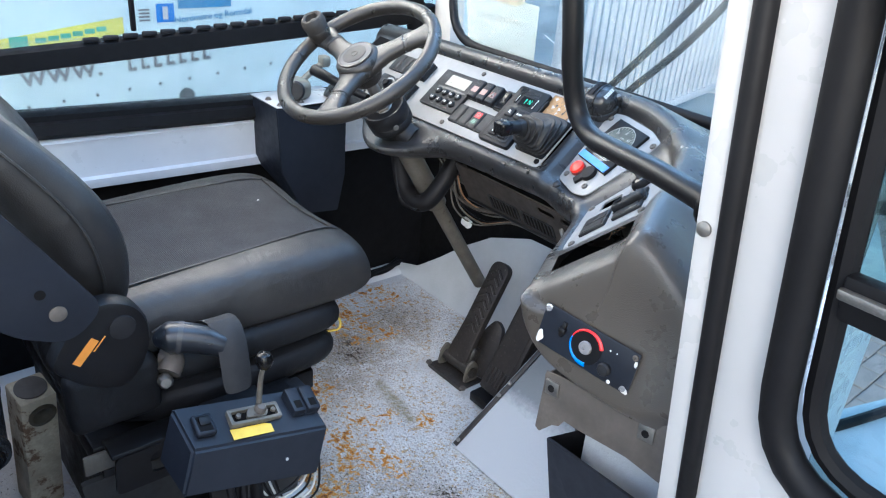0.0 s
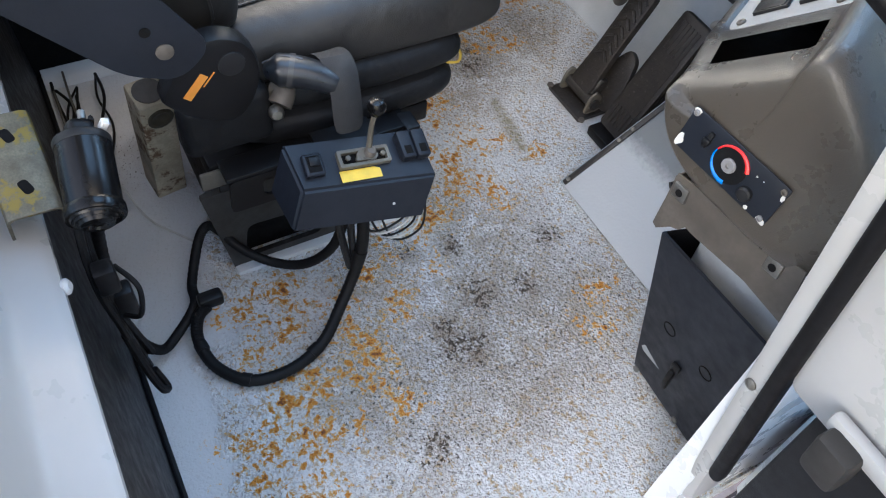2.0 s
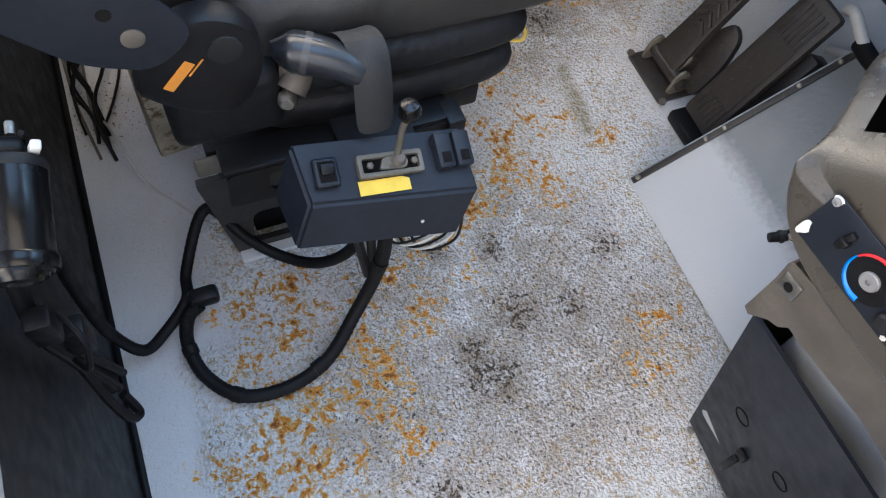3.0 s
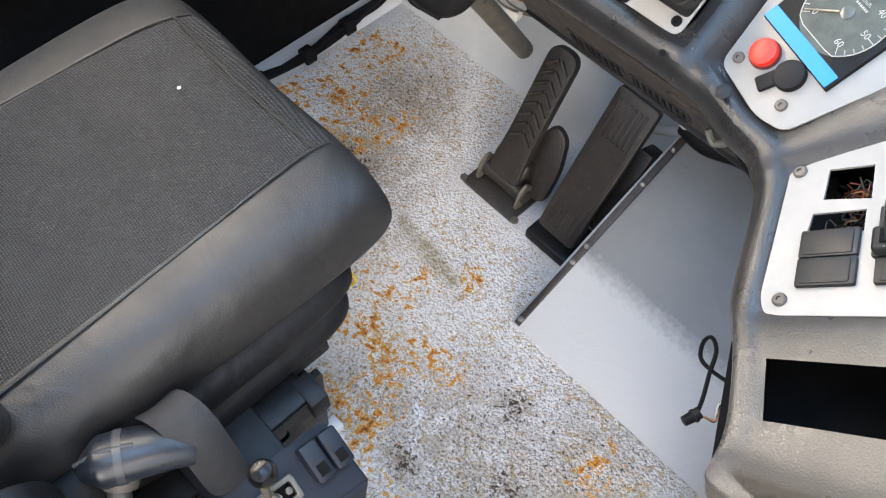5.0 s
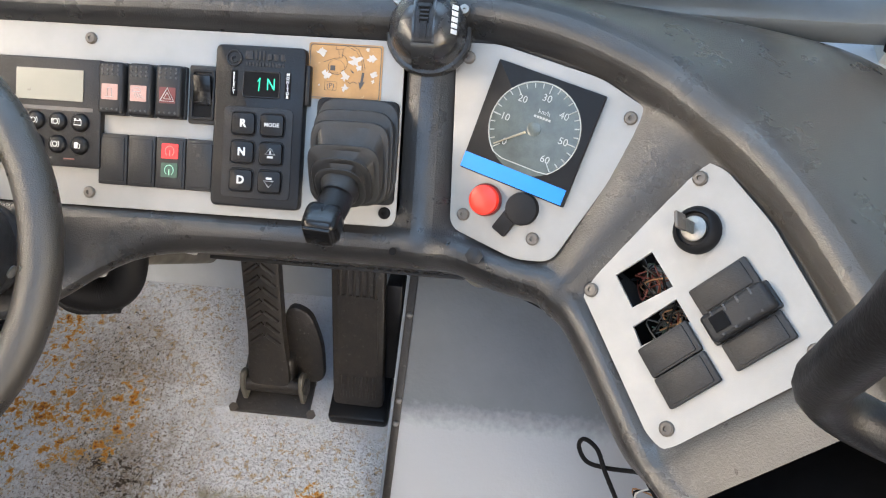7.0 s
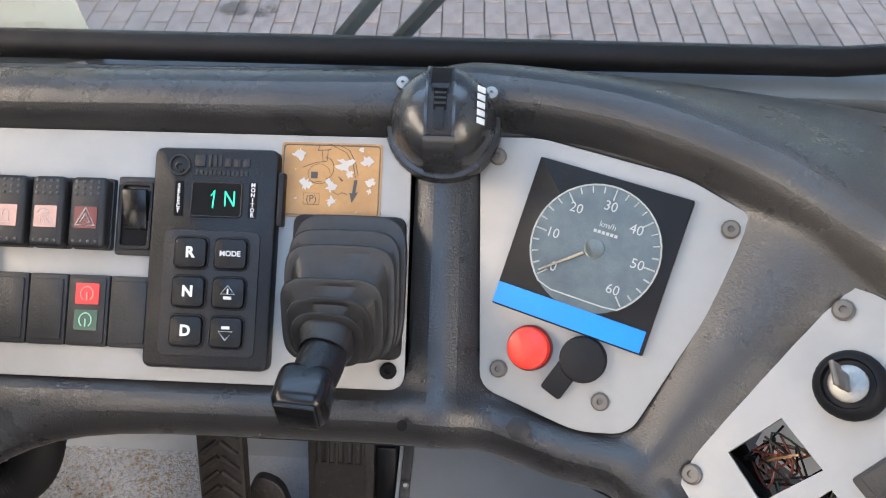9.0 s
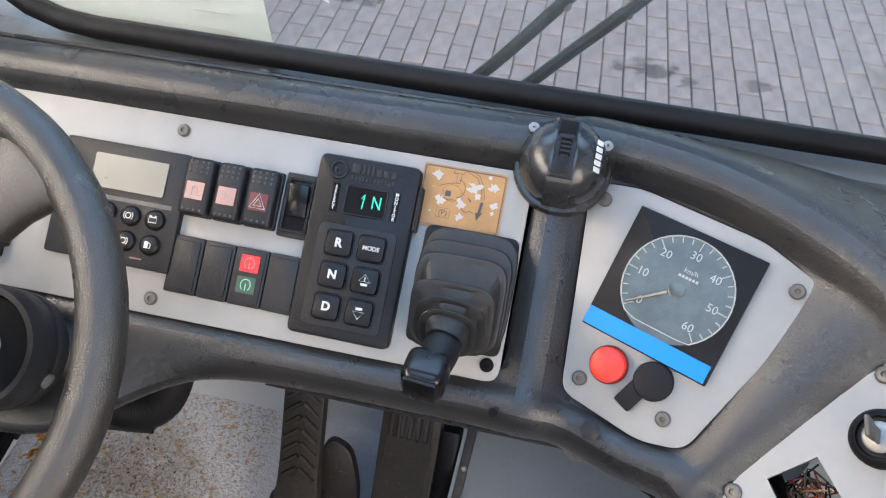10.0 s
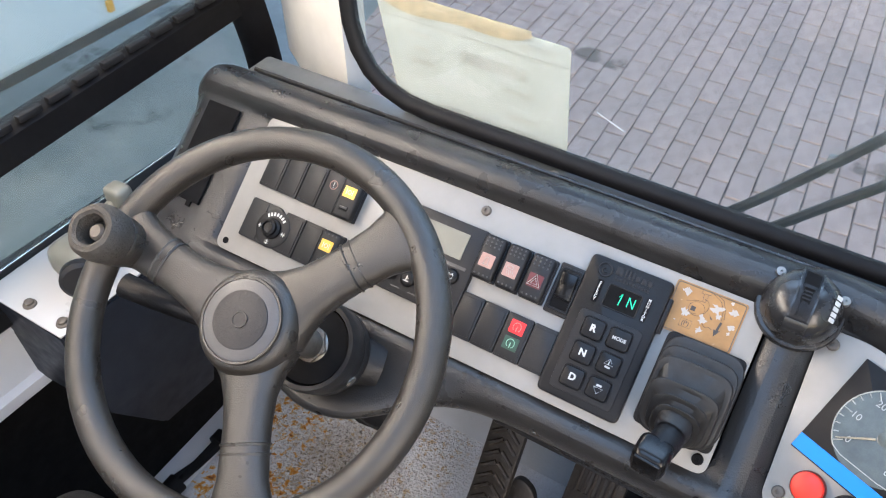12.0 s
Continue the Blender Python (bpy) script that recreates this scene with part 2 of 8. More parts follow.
# paper lets part of the light through
t_ = M["paper"].node_tree
th_, mx_ = t_.nodes.new("ShaderNodeBsdfTransparent"), t_.nodes.new("ShaderNodeMixShader")
mx_.inputs[0].default_value = 0.3
t_.links.new(t_.nodes["Principled BSDF"].outputs[0], mx_.inputs[1])
t_.links.new(th_.outputs[0], mx_.inputs[2])
t_.links.new(mx_.outputs[0], t_.nodes["Material Output"].inputs["Surface"])


# ---- building helpers ----
def thing(name, at, label, category, group="", kind=""):
    e = new(name)
    e.empty_display_size = 0.05
    e.matrix_world = Matrix.Translation(at)
    e["base"] = list(at)
    return tagged(e, label, category, group, kind)


def part(name, bm, material, parent=None, label="", smooth=True):
    """Links a bmesh (in world places) as one mesh under a thing; material is one or a list by face index."""
    me = bpy.data.meshes.new(name)
    if smooth:
        for f in bm.faces:
            f.smooth = True
    bmesh.ops.recalc_face_normals(bm, faces=bm.faces)
    bm.to_mesh(me)
    bm.free()
    for m in material if isinstance(material, (list, tuple)) else [material]:
        me.materials.append(M[m])
    if smooth:
        me.set_sharp_from_angle(angle=radians(38))
    ob = new(name, me)
    if parent is not None:
        ob.parent = parent
        base = parent["base"] if "base" in parent else (0, 0, 0)
        ob.matrix_parent_inverse = Matrix.Translation(base).inverted()
    if label:
        ob["label"] = label
    return ob


def blk(sx, sy, sz, at=(0, 0, 0), m=None, bevel=0.002, seg=2, bm=None, idx=0):
    """A bevelled block with its middle at 'at', moved by m."""
    b = bmesh.new()
    bmesh.ops.create_cube(b, size=1)
    bmesh.ops.scale(b, vec=(sx, sy, sz), verts=b.verts)
    if bevel:
        bmesh.ops.bevel(b, geom=b.edges[:], offset=min(bevel, 0.45 * min(sx, sy, sz)), segments=seg, affect="EDGES", profile=0.5)
    bmesh.ops.transform(b, matrix=(m or Matrix()) @ Matrix.Translation(at), verts=b.verts)
    return join(bm, b, idx) if bm is not None else b


def join(bm, b, idx=0):
    me = bpy.data.meshes.new("tmp")
    for f in b.faces:
        f.material_index = idx
    b.to_mesh(me)
    b.free()
    bm.from_mesh(me)
    bpy.data.meshes.remove(me)
    return bm


def poly(pts, h, m=None, holes=(), bevel=0.0):
    """A flat plate from an outline (u, v), h thick towards n, with real holes."""
    b = bmesh.new()
    loops = []
    for lp in (pts, *holes):
        vs = [b.verts.new((p[0], p[1], 0)) for p in lp]
        loops.append([b.edges.new((vs[i], vs[(i + 1) % len(vs)])) for i in range(len(vs))])
    if holes:
        bmesh.ops.triangle_fill(b, edges=b.edges[:], use_beauty=True)
    else:
        b.faces.new([v for v in b.verts])
    r = bmesh.ops.extrude_face_region(b, geom=b.faces[:])
    bmesh.ops.translate(b, vec=(0, 0, h), verts=[v for v in r["geom"] if isinstance(v, bmesh.types.BMVert)])
    bmesh.ops.recalc_face_normals(b, faces=b.faces)
    if bevel:
        es = [e for e in b.edges if all(abs(v.co.z - h) < 1e-6 for v in e.verts) and e.calc_face_angle(0) > 0.6]
        bmesh.ops.bevel(b, geom=es, offset=bevel, segments=2, affect="EDGES", profile=0.5)
    if m is not None:
        bmesh.ops.transform(b, matrix=m, verts=b.verts)
    return b


def rounded(pts, r, seg=4):
    """Rounds the corners of an outline."""
    out = []
    k = len(pts)
    for i in range(k):
        p, a, c = Vector(pts[i]), Vector(pts[i - 1]), Vector(pts[(i + 1) % k])
        d1, d2 = a - p, c - p
        q = min(r, d1.length * 0.45, d2.length * 0.45)
        p1, p2 = p + d1.normalized() * q, p + d2.normalized() * q
        for j in range(seg + 1):
            t = j / seg
            out.append(tuple((1 - t) ** 2 * p1 + 2 * t * (1 - t) * p + t * t * p2))
    return out


def rect(w, h, cx=0.0, cy=0.0):
    return [(cx - w / 2, cy - h / 2), (cx + w / 2, cy - h / 2), (cx + w / 2, cy + h / 2), (cx - w / 2, cy + h / 2)]


def smooth_line(pts, per=6, closed=False):
    """A Catmull-Rom line through the points."""
    P = [Vector(p) for p in pts]
    k = len(P)
    out = []
    for i in range(k if closed else k - 1):
        p0, p1, p2, p3 = (P[(i + j - 1) % k] if closed else P[max(0, min(k - 1, i + j - 1))] for j in range(4))
        for j in range(per):
            t = j / per
            out.append(0.5 * (2 * p1 + (p2 - p0) * t + (2 * p0 - 5 * p1 + 4 * p2 - p3) * t * t + (3 * p1 - 3 * p2 + p3 - p0) * t ** 3))
    if not closed:
        out.append(P[-1])
    return out


def tube(pts, r, seg=10, closed=False, per=6, smooth=True, flat=1.0, ribs=0.0):
    """A round (or flattened) bar along a line; r is a number or a function of the way along, 0 to 1."""
    line = smooth_line(pts, per, closed) if smooth else [Vector(p) for p in pts]
    b = bmesh.new()
    k = len(line)
    side = None
    rings = []
    for i, p in enumerate(line):
        nx = line[(i + 1) % k] if closed or i < k - 1 else line[i]
        pv = line[i - 1] if closed or i > 0 else line[i]
        d = (nx - pv).normalized()
        if side is None:
            side = d.orthogonal().normalized()
        side = (side - d * side.dot(d)).normalized()
        up = d.cross(side)
        rr = r(i / max(1, k - 1)) if callable(r) else r
        if ribs and i % 2:
            rr *= 1 - ribs
        rings.append([b.verts.new(p + rr * (math.cos(a) * side + flat * math.sin(a) * up)) for a in (2 * math.pi * j / seg for j in range(seg))])
    for i in range(k if closed else k - 1):
        a, c = rings[i], rings[(i + 1) % k]
        off = 0
        if closed and i == k - 1:
            off = min(range(seg), key=lambda o: (a[0].co - c[o].co).length)
        for j in range(seg):
            b.faces.new((a[j], a[(j + 1) % seg], c[(j + 1 + off) % seg], c[(j + off) % seg]))
    if not closed:
        b.faces.new(rings[0][::-1])
        b.faces.new(rings[-1])
    return b


def lathe(profile, m=None, seg=24, cap=True):
    """A turned shape from (radius, height) pairs about z, moved by m."""
    b = bmesh.new()
    rings = []
    for r, z in profile:
        rings.append([b.verts.new((r * math.cos(2 * math.pi * j / seg), r * math.sin(2 * math.pi * j / seg), z)) for j in range(seg)])
    for a, c in zip(rings, rings[1:]):
        for j in range(seg):
            b.faces.new((a[j], a[(j + 1) % seg], c[(j + 1) % seg], c[j]))
    if cap:
        b.faces.new(rings[0][::-1])
        b.faces.new(rings[-1])
    if m is not None:
        bmesh.ops.transform(b, matrix=m, verts=b.verts)
    return b


def axes(o, n, u):
    """A frame at o with z along n and x along u as far as it can."""
    n = Vector(n).normalized()
    u = Vector(u)
    u = (u - n * u.dot(n)).normalized()
    v = n.cross(u)
    return Matrix(((u.x, v.x, n.x, o[0]), (u.y, v.y, n.y, o[1]), (u.z, v.z, n.z, o[2]), (0, 0, 0, 1)))


def words(text, size, m, h=0.0004, align="CENTER", bold=0.0, squeeze=1.0):
    """Letters of the built-in font as a mesh, middle at m's origin."""
    cu = bpy.data.curves.new("t", "FONT")
    cu.body, cu.size, cu.extrude, cu.align_x, cu.align_y, cu.offset = text, size, h, align, "CENTER", bold
    cu.resolution_u = 3
    ob = bpy.data.objects.new("t", cu)
    scene.collection.objects.link(ob)
    bpy.context.view_layer.update()
    me = bpy.data.meshes.new_from_object(ob.evaluated_get(bpy.context.evaluated_depsgraph_get()))
    bpy.data.objects.remove(ob)
    bpy.data.curves.remove(cu)
    b = bmesh.new()
    b.from_mesh(me)
    bpy.data.meshes.remove(me)
    bmesh.ops.transform(b, matrix=m @ Matrix.Diagonal((squeeze, 1, 1, 1)), verts=b.verts)
    return b


def T(x, y, z=0.0, turn=0.0):
    return Matrix.Translation((x, y, z)) @ Matrix.Rotation(radians(turn), 4, "Z")


def loft(rows, closed=False):
    """A skin over rows of points."""
    b = bmesh.new()
    R = [[b.verts.new(p) for p in row] for row in rows]
    for a, c in zip(R, R[1:]):
        k = len(a)
        for j in range(k if closed else k - 1):
            b.faces.new((a[j], a[(j + 1) % k], c[(j + 1) % k], c[j]))
    return b


def subdivide(ob, levels=2):
    s_ = ob.modifiers.new("round", "SUBSURF")
    s_.levels = s_.render_levels = levels
    return ob


# local frames of the three instrument panels
F1 = axes((0, -0.105, 0.757), (-0.016, -0.635, 0.772), (1, 0, 0))
F2 = axes((0.56, -0.046, 0.830), (-0.257, -0.615, 0.745), (0.102, -0.042, 0))
F3 = axes((0.63, -0.171, 0.750), (-0.563, -0.366, 0.741), (0.466, -0.882, -0.08))


def on(F, p):
    q = F.inverted() @ Vector(p)
    return (q.x, q.y)


# ---- the cab: floor, walls, glass ----
def floor_material():
    m = mat("gritty painted floor", (0.8, 0.805, 0.815), 0.75, var=0.08, scale=10)
    t = m.node_tree
    n, ln = t.nodes, t.links
    b = n["Principled BSDF"]
    co = n["Texture Coordinate"].outputs["Object"]
    base = b.inputs["Base Color"].links[0].from_socket

    def node(kind, **kw):
        x = n.new(kind)
        for k, v in kw.items():
            x.inputs[k].default_value = v
        return x

    def noise_(sc, detail=4.0, rough=0.6):
        x = node("ShaderNodeTexNoise", Scale=sc, Detail=detail, Roughness=rough, Distortion=0.35)
        ln.new(co, x.inputs["Vector"])
        return x.outputs[0]

    def mp(v, lo, hi, a=0.0, c=1.0):
        x = n.new("ShaderNodeMapRange")
        for i, q in enumerate((lo, hi, a, c)):
            x.inputs[i + 1].default_value = q
        ln.new(v, x.inputs[0])
        return x.outputs[0]

    def mth(op, a, c):
        x = n.new("ShaderNodeMath")
        x.operation = op
        for i, q in enumerate((a, c)):
            if isinstance(q, (int, float)):
                x.inputs[i].default_value = q
            else:
                ln.new(q, x.inputs[i])
        return x.outputs[0]

    def blob(x0, y0, r):
        d = node("ShaderNodeVectorMath")
        d.operation = "DISTANCE"
        d.inputs[1].default_value = (x0, y0, 0.0)
        ln.new(co, d.inputs[0])
        return mp(d.outputs["Value"], r, r * 0.15)

    def blobs(*rows):
        out = blob(*rows[0])
        for r in rows[1:]:
            out = mth("MAXIMUM", out, blob(*r))
        return out

    def mix(f, a, col):
        x = n.new("ShaderNodeMix")
        x.data_type = "RGBA"
        ln.new(f, x.inputs[0])
        ln.new(a, x.inputs[6])
        x.inputs[7].default_value = (*col, 1)
        return x.outputs[2]

    # grainy coat away from the smooth rear strip
    sep = n.new("ShaderNodeSeparateXYZ")
    ln.new(co, sep.inputs[0])
    coat = mth("MULTIPLY", mp(mth("ADD", mth("ADD", sep.outputs[1], mth("MULTIPLY", sep.outputs[0], 0.25)), mp(noise_(9), 0.3, 0.7, -0.05, 0.05)), -1.01, -0.975), mp(mth("ADD", sep.outputs[0], mp(noise_(6), 0.3, 0.7, -0.04, 0.04)), -0.47, -0.38))
    bare = mth("MULTIPLY", mp(mth("ADD", sep.outputs[0], mp(noise_(9), 0.3, 0.7, -0.03, 0.03)), -0.02, 0.05), mp(mth("ADD", sep.outputs[1], mp(noise_(8), 0.3, 0.7, -0.03, 0.03)), -0.1, -0.03))
    coat = mth("MULTIPLY", coat, mp(bare, 0, 1, 1, 0.12))
    gravel = noise_(135, 3, 0.6)
    # rounded lumps of grit with crevices between them
    lump = node("ShaderNodeTexVoronoi", Scale=185.0, Randomness=1.0)
    warp, shift = node("ShaderNodeTexNoise", Scale=70.0, Detail=3.0), node("ShaderNodeVectorMath")
    shift.operation = "MULTIPLY_ADD"
    shift.inputs[1].default_value = (0.012, 0.012, 0.012)
    ln.new(co, warp.inputs["Vector"])
    ln.new(warp.outputs["Color"], shift.inputs[0])
    ln.new(co, shift.inputs[2])
    ln.new(shift.outputs[0], lump.inputs["Vector"])
    low = mp(lump.outputs["Distance"], 0.2, 0.95)
    grain = mth("ADD", mth("MULTIPLY", gravel, 1.1), mth("MULTIPLY", low, -0.45))
    grain = mth("ADD", grain, mth("MULTIPLY", noise_(420, 3, 0.65), 0.25))
    grain = mth("MULTIPLY", grain, mp(coat, 0, 1, 0.12, 1.0))
    clump = mp(noise_(11, 4, 0.65), 0.38, 0.66)
    pits = mp(mth("ADD", gravel, mp(clump, 0, 1, 0.06, -0.03)), 0.375, 0.345)
    fine = mp(noise_(420, 3, 0.7), 0.55, 0.66)
    dark = blobs((0.55, -0.55, 0.11), (0.6, -0.66, 0.09), (0.41, -0.55, 0.06), (0.67, -0.63, 0.2), (0.48, -0.33, 0.1), (0.6, -0.47, 0.24), (0.8, -0.8, 0.2), (-0.14, -1.17, 0.13), (0.38, -0.65, 0.05), (-0.18, -0.17, 0.13), (-0.22, 0.07, 0.13), (0.62, -0.3, 0.18), (0.75, -0.56, 0.2), (0.45, -0.4, 0.2), (0.67, -0.8, 0.24), (0.74, -0.45, 0.2))
    field = blobs((0.6, -0.62, 0.26), (0.72, -0.6, 0.24), (0.5, -0.5, 0.2), (0.66, -0.42, 0.2), (0.42, -0.72, 0.16), (0.62, -0.85, 0.2), (0.3, -0.5, 0.14), (-0.13, -0.19, 0.2), (-0.2, -0.02, 0.16), (-0.04, -0.28, 0.14))
    soot = blobs((0.64, -0.66, 0.07), (0.57, -0.45, 0.05), (-0.125, -0.194, 0.07), (0.55, -0.555, 0.075), (0.6, -0.66, 0.06), (0.41, -0.55, 0.045), (-0.18, -0.165, 0.05), (0.655, -0.63, 0.07), (0.385, -0.645, 0.035), (0.82, -0.8, 0.06), (0.4, -0.535, 0.05), (0.47, -0.325, 0.05))
    rust = blobs((0.76, -1.09, 0.09), (0.79, -1.065, 0.08), (0.735, -1.12, 0.07), (0.37, -1.02, 0.1), (0.37, -0.945, 0.09), (0.48, -1.03, 0.08), (0.38, -0.74, 0.11), (0.325, -0.625, 0.1), (0.31, -0.54, 0.09), (0.28, -0.44, 0.1), (0.52, -0.716, 0.08), (0.51, -0.85, 0.1), (0.594, -0.84, 0.11), (0.72, -1.06, 0.17), (0.8, -1.08, 0.14), (0.7, -0.99, 0.12), (0.6, -0.98, 0.16), (0.705, -0.81, 0.07), (0.68, -0.315, 0.09), (0.72, -0.36, 0.08), (0.16, -0.315, 0.09), (0.236, -0.19, 0.045), (-0.018, -0.386, 0.12), (0.14, -0.43, 0.1), (0.23, -0.55, 0.09), (-0.37, -0.03, 0.1), (-0.38, -0.14, 0.11), (-0.3, -0.1, 0.12), (-0.18, -0.08, 0.1), (-0.36, 0.09, 0.1), (0.31, -0.38, 0.08), (0.44, -0.62, 0.06), (0.45, -0.95, 0.09))
    # smooth floor greyed: the rear strip's shade is put into the colour
    out = mix(mp(coat, 0, 1, 0.75, 0.0), base, (0.47, 0.48, 0.5))
    out = mix(mth("MULTIPLY", mp(noise_(7, 5), 0.45, 0.7, 0, 0.18), coat), out, (0.55, 0.54, 0.52))
    out = mix(mth("MULTIPLY", mp(noise_(14, 5), 0.36, 0.62), mp(dark, 0.0, 0.7, 0, 0.45)), out, (0.36, 0.32, 0.28))
    grime = mth("MULTIPLY", mp(noise_(95, 5, 0.75), 0.5, 0.6), mp(mth("MULTIPLY", noise_(18, 4, 0.7), mp(dark, 0.0, 0.5, 0.5, 1.0)), 0.22, 0.46))
    out = mix(mth("MULTIPLY", mth("MULTIPLY", grime, 0.62), coat), out, (0.3, 0.265, 0.225))
    # crevices and pits: relief shade is put into the colour along with dirt
    crevice = mp(mth("ADD", low, mth("MULTIPLY", gravel, -1.0)), -0.02, 0.22)
    out = mix(mth("MULTIPLY", crevice, mp(coat, 0, 1, 0.03, 0.42)), out, (0.31, 0.3, 0.29))
    out = mix(mth("MULTIPLY", fine, mp(coat, 0, 1, 0.04, 0.15)), out, (0.3, 0.29, 0.28))
    out = mix(mth("MULTIPLY", pits, mp(coat, 0, 1, 0.05, 0.85)), out, (0.15, 0.135, 0.12))
    ochre = mth("ADD", noise_(75, 6, 0.75), mth("MULTIPLY", noise_(16, 3), 0.3))
    out = mix(mth("MULTIPLY", mp(ochre, 0.69, 0.75, 0, 0.75), coat), out, (0.42, 0.28, 0.1))
    grit = mp(mth("ADD", noise_(165, 4, 0.7), mth("MULTIPLY", field, 0.045)), 0.575, 0.605)
    out = mix(mth("MULTIPLY", grit, mp(field, 0.0, 0.5, 0.14, 0.9)), out, (0.13, 0.095, 0.055))
    film = mth("MULTIPLY", mp(noise_(22, 5, 0.7), 0.38, 0.62), mp(field, 0.0, 0.7, 0.0, 0.7))
    out = mix(film, out, (0.33, 0.28, 0.22))
    speck = mth("MULTIPLY", mp(mth("ADD", noise_(125, 5, 0.72), mth("MULTIPLY", dark, 0.05)), 0.625, 0.65), mp(dark, 0.02, 0.35))
    out = mix(speck, out, (0.045, 0.035, 0.028))
    out = mix(mth("MULTIPLY", mp(noise_(40, 5, 0.75), 0.42, 0.62), mp(soot, 0.0, 0.9, 0, 0.8)), out, (0.22, 0.165, 0.11))
    black = mp(mth("ADD", mth("ADD", mth("MULTIPLY", noise_(78, 5, 0.72), 0.65), mth("MULTIPLY", noise_(190, 4, 0.7), 0.35)), mth("MULTIPLY", soot, 0.1)), 0.595, 0.62)
    out = mix(mth("MULTIPLY", black, mp(soot, 0.02, 0.3)), out, (0.045, 0.03, 0.016))
    tr = mth("ADD", mth("ADD", mth("MULTIPLY", noise_(62, 5, 0.7), 0.72), mth("MULTIPLY", noise_(15, 3), 0.38)), mth("MULTIPLY", rust, 0.08))
    out = mix(mth("MULTIPLY", mp(tr, 0.628, 0.645, 0, 0.85), mp(rust, 0.0, 0.25)), out, (0.6, 0.38, 0.1))
    out = mix(mth("MULTIPLY", mp(tr, 0.652, 0.675), mp(rust, 0.0, 0.25)), out, (0.55, 0.22, 0.015))
    out = mix(mth("MULTIPLY", mp(tr, 0.71, 0.73), mp(rust, 0.0, 0.2)), out, (0.2, 0.07, 0.015))
    # brown drip trail in front of the seat
    trail = blobs((0.035, -0.205, 0.022), (0.06, -0.209, 0.026), (0.085, -0.214, 0.03), (0.11, -0.216, 0.034), (0.135, -0.221, 0.034), (0.16, -0.223, 0.034), (0.185, -0.226, 0.032), (0.207, -0.228, 0.024))
    out = mix(mth("MULTIPLY", mp(trail, 0.1, 0.9, 0, 0.75), mp(noise_(60), 0.3, 0.6, 0.4, 1)), out, (0.23, 0.185, 0.07))
    ln.new(out, b.inputs["Base Color"])
    bn = n.new("ShaderNodeBump")
    bn.inputs["Strength"].default_value, bn.inputs["Distance"].default_value = 1.0, 0.009
    ln.new(grain, bn.inputs["Height"])
    ln.new(bn.outputs[0], b.inputs["Normal"])
    return m


M["floor"] = floor_material()


def setting(name, bm, material, label, smooth=True, category="structure"):
    ob = part(name, bm, material, None, "", smooth)
    return tagged(ob, label, category, "", "structure")


# floor: one slab with a shallow toe recess in front of the pedals
fl = loft([[(x, y, z) for x in (-0.56, -0.2, 0.1, 0.362, 0.7, 1.13)] for y, z in ((-1.3, 0), (-0.9, 0), (-0.4, 0), (0.0, 0), (0.24, 0.0))])
b = bmesh.ops.extrude_face_region(fl, geom=fl.faces[:])
bmesh.ops.translate(fl, vec=(0, 0, -0.06), verts=[v for v in b["geom"] if isinstance(v, bmesh.types.BMVert)])
setting("floor", fl, "floor", "worn grey-white gritty cab floor with rust and dirt", smooth=False, category="floor")
# sloping toe board behind the pedals
setting("toe_board", loft([[(x, 0.225 + (y - 0.225) * k, z * k) for x, k in ((-0.56, 0.03), (-0.38, 0.18), (-0.29, 0.38), (-0.2, 0.6), (-0.1, 0.8), (0.05, 0.96), (0.375, 1.0))] for y, z in ((0.225, 0.001), (0.245, 0.02), (0.28, 0.16 * 1.0), (0.32, 0.34))]), "toepaint", "grey painted sloping toe board behind the pedals", category="floor")
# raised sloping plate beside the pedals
PLATE_LIT_END = -0.055
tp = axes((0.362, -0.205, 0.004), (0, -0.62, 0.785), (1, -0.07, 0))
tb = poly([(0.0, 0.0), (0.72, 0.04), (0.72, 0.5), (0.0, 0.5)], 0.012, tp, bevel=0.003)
M["plate"] = mat("part lit plate", (0.16, 0.175, 0.19), 0.45, var=0.07, scale=8, bump=0.4, bscale=110, wear=((0.08, 0.075, 0.065), 0.7, 75))
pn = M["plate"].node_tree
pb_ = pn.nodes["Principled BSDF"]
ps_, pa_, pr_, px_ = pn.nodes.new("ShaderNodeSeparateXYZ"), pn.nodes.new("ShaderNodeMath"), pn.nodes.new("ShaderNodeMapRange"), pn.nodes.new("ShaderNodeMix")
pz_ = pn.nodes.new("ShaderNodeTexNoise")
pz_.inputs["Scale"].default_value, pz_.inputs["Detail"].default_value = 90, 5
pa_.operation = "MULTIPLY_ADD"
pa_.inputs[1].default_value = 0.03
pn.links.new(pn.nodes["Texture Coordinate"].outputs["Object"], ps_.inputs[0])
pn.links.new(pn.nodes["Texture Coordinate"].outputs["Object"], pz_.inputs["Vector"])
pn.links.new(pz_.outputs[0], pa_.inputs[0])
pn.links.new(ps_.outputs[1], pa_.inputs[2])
# paler lower part: the soft light edge on the plate is put into its colour
pr_.inputs[1].default_value, pr_.inputs[2].default_value = PLATE_LIT_END - 0.012, PLATE_LIT_END + 0.024
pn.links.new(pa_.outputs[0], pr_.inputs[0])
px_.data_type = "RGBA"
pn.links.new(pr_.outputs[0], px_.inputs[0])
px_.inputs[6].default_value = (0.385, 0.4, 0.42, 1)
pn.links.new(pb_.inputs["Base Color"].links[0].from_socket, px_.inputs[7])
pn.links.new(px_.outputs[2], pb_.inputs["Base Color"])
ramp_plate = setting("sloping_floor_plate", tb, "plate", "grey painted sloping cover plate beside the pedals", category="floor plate")
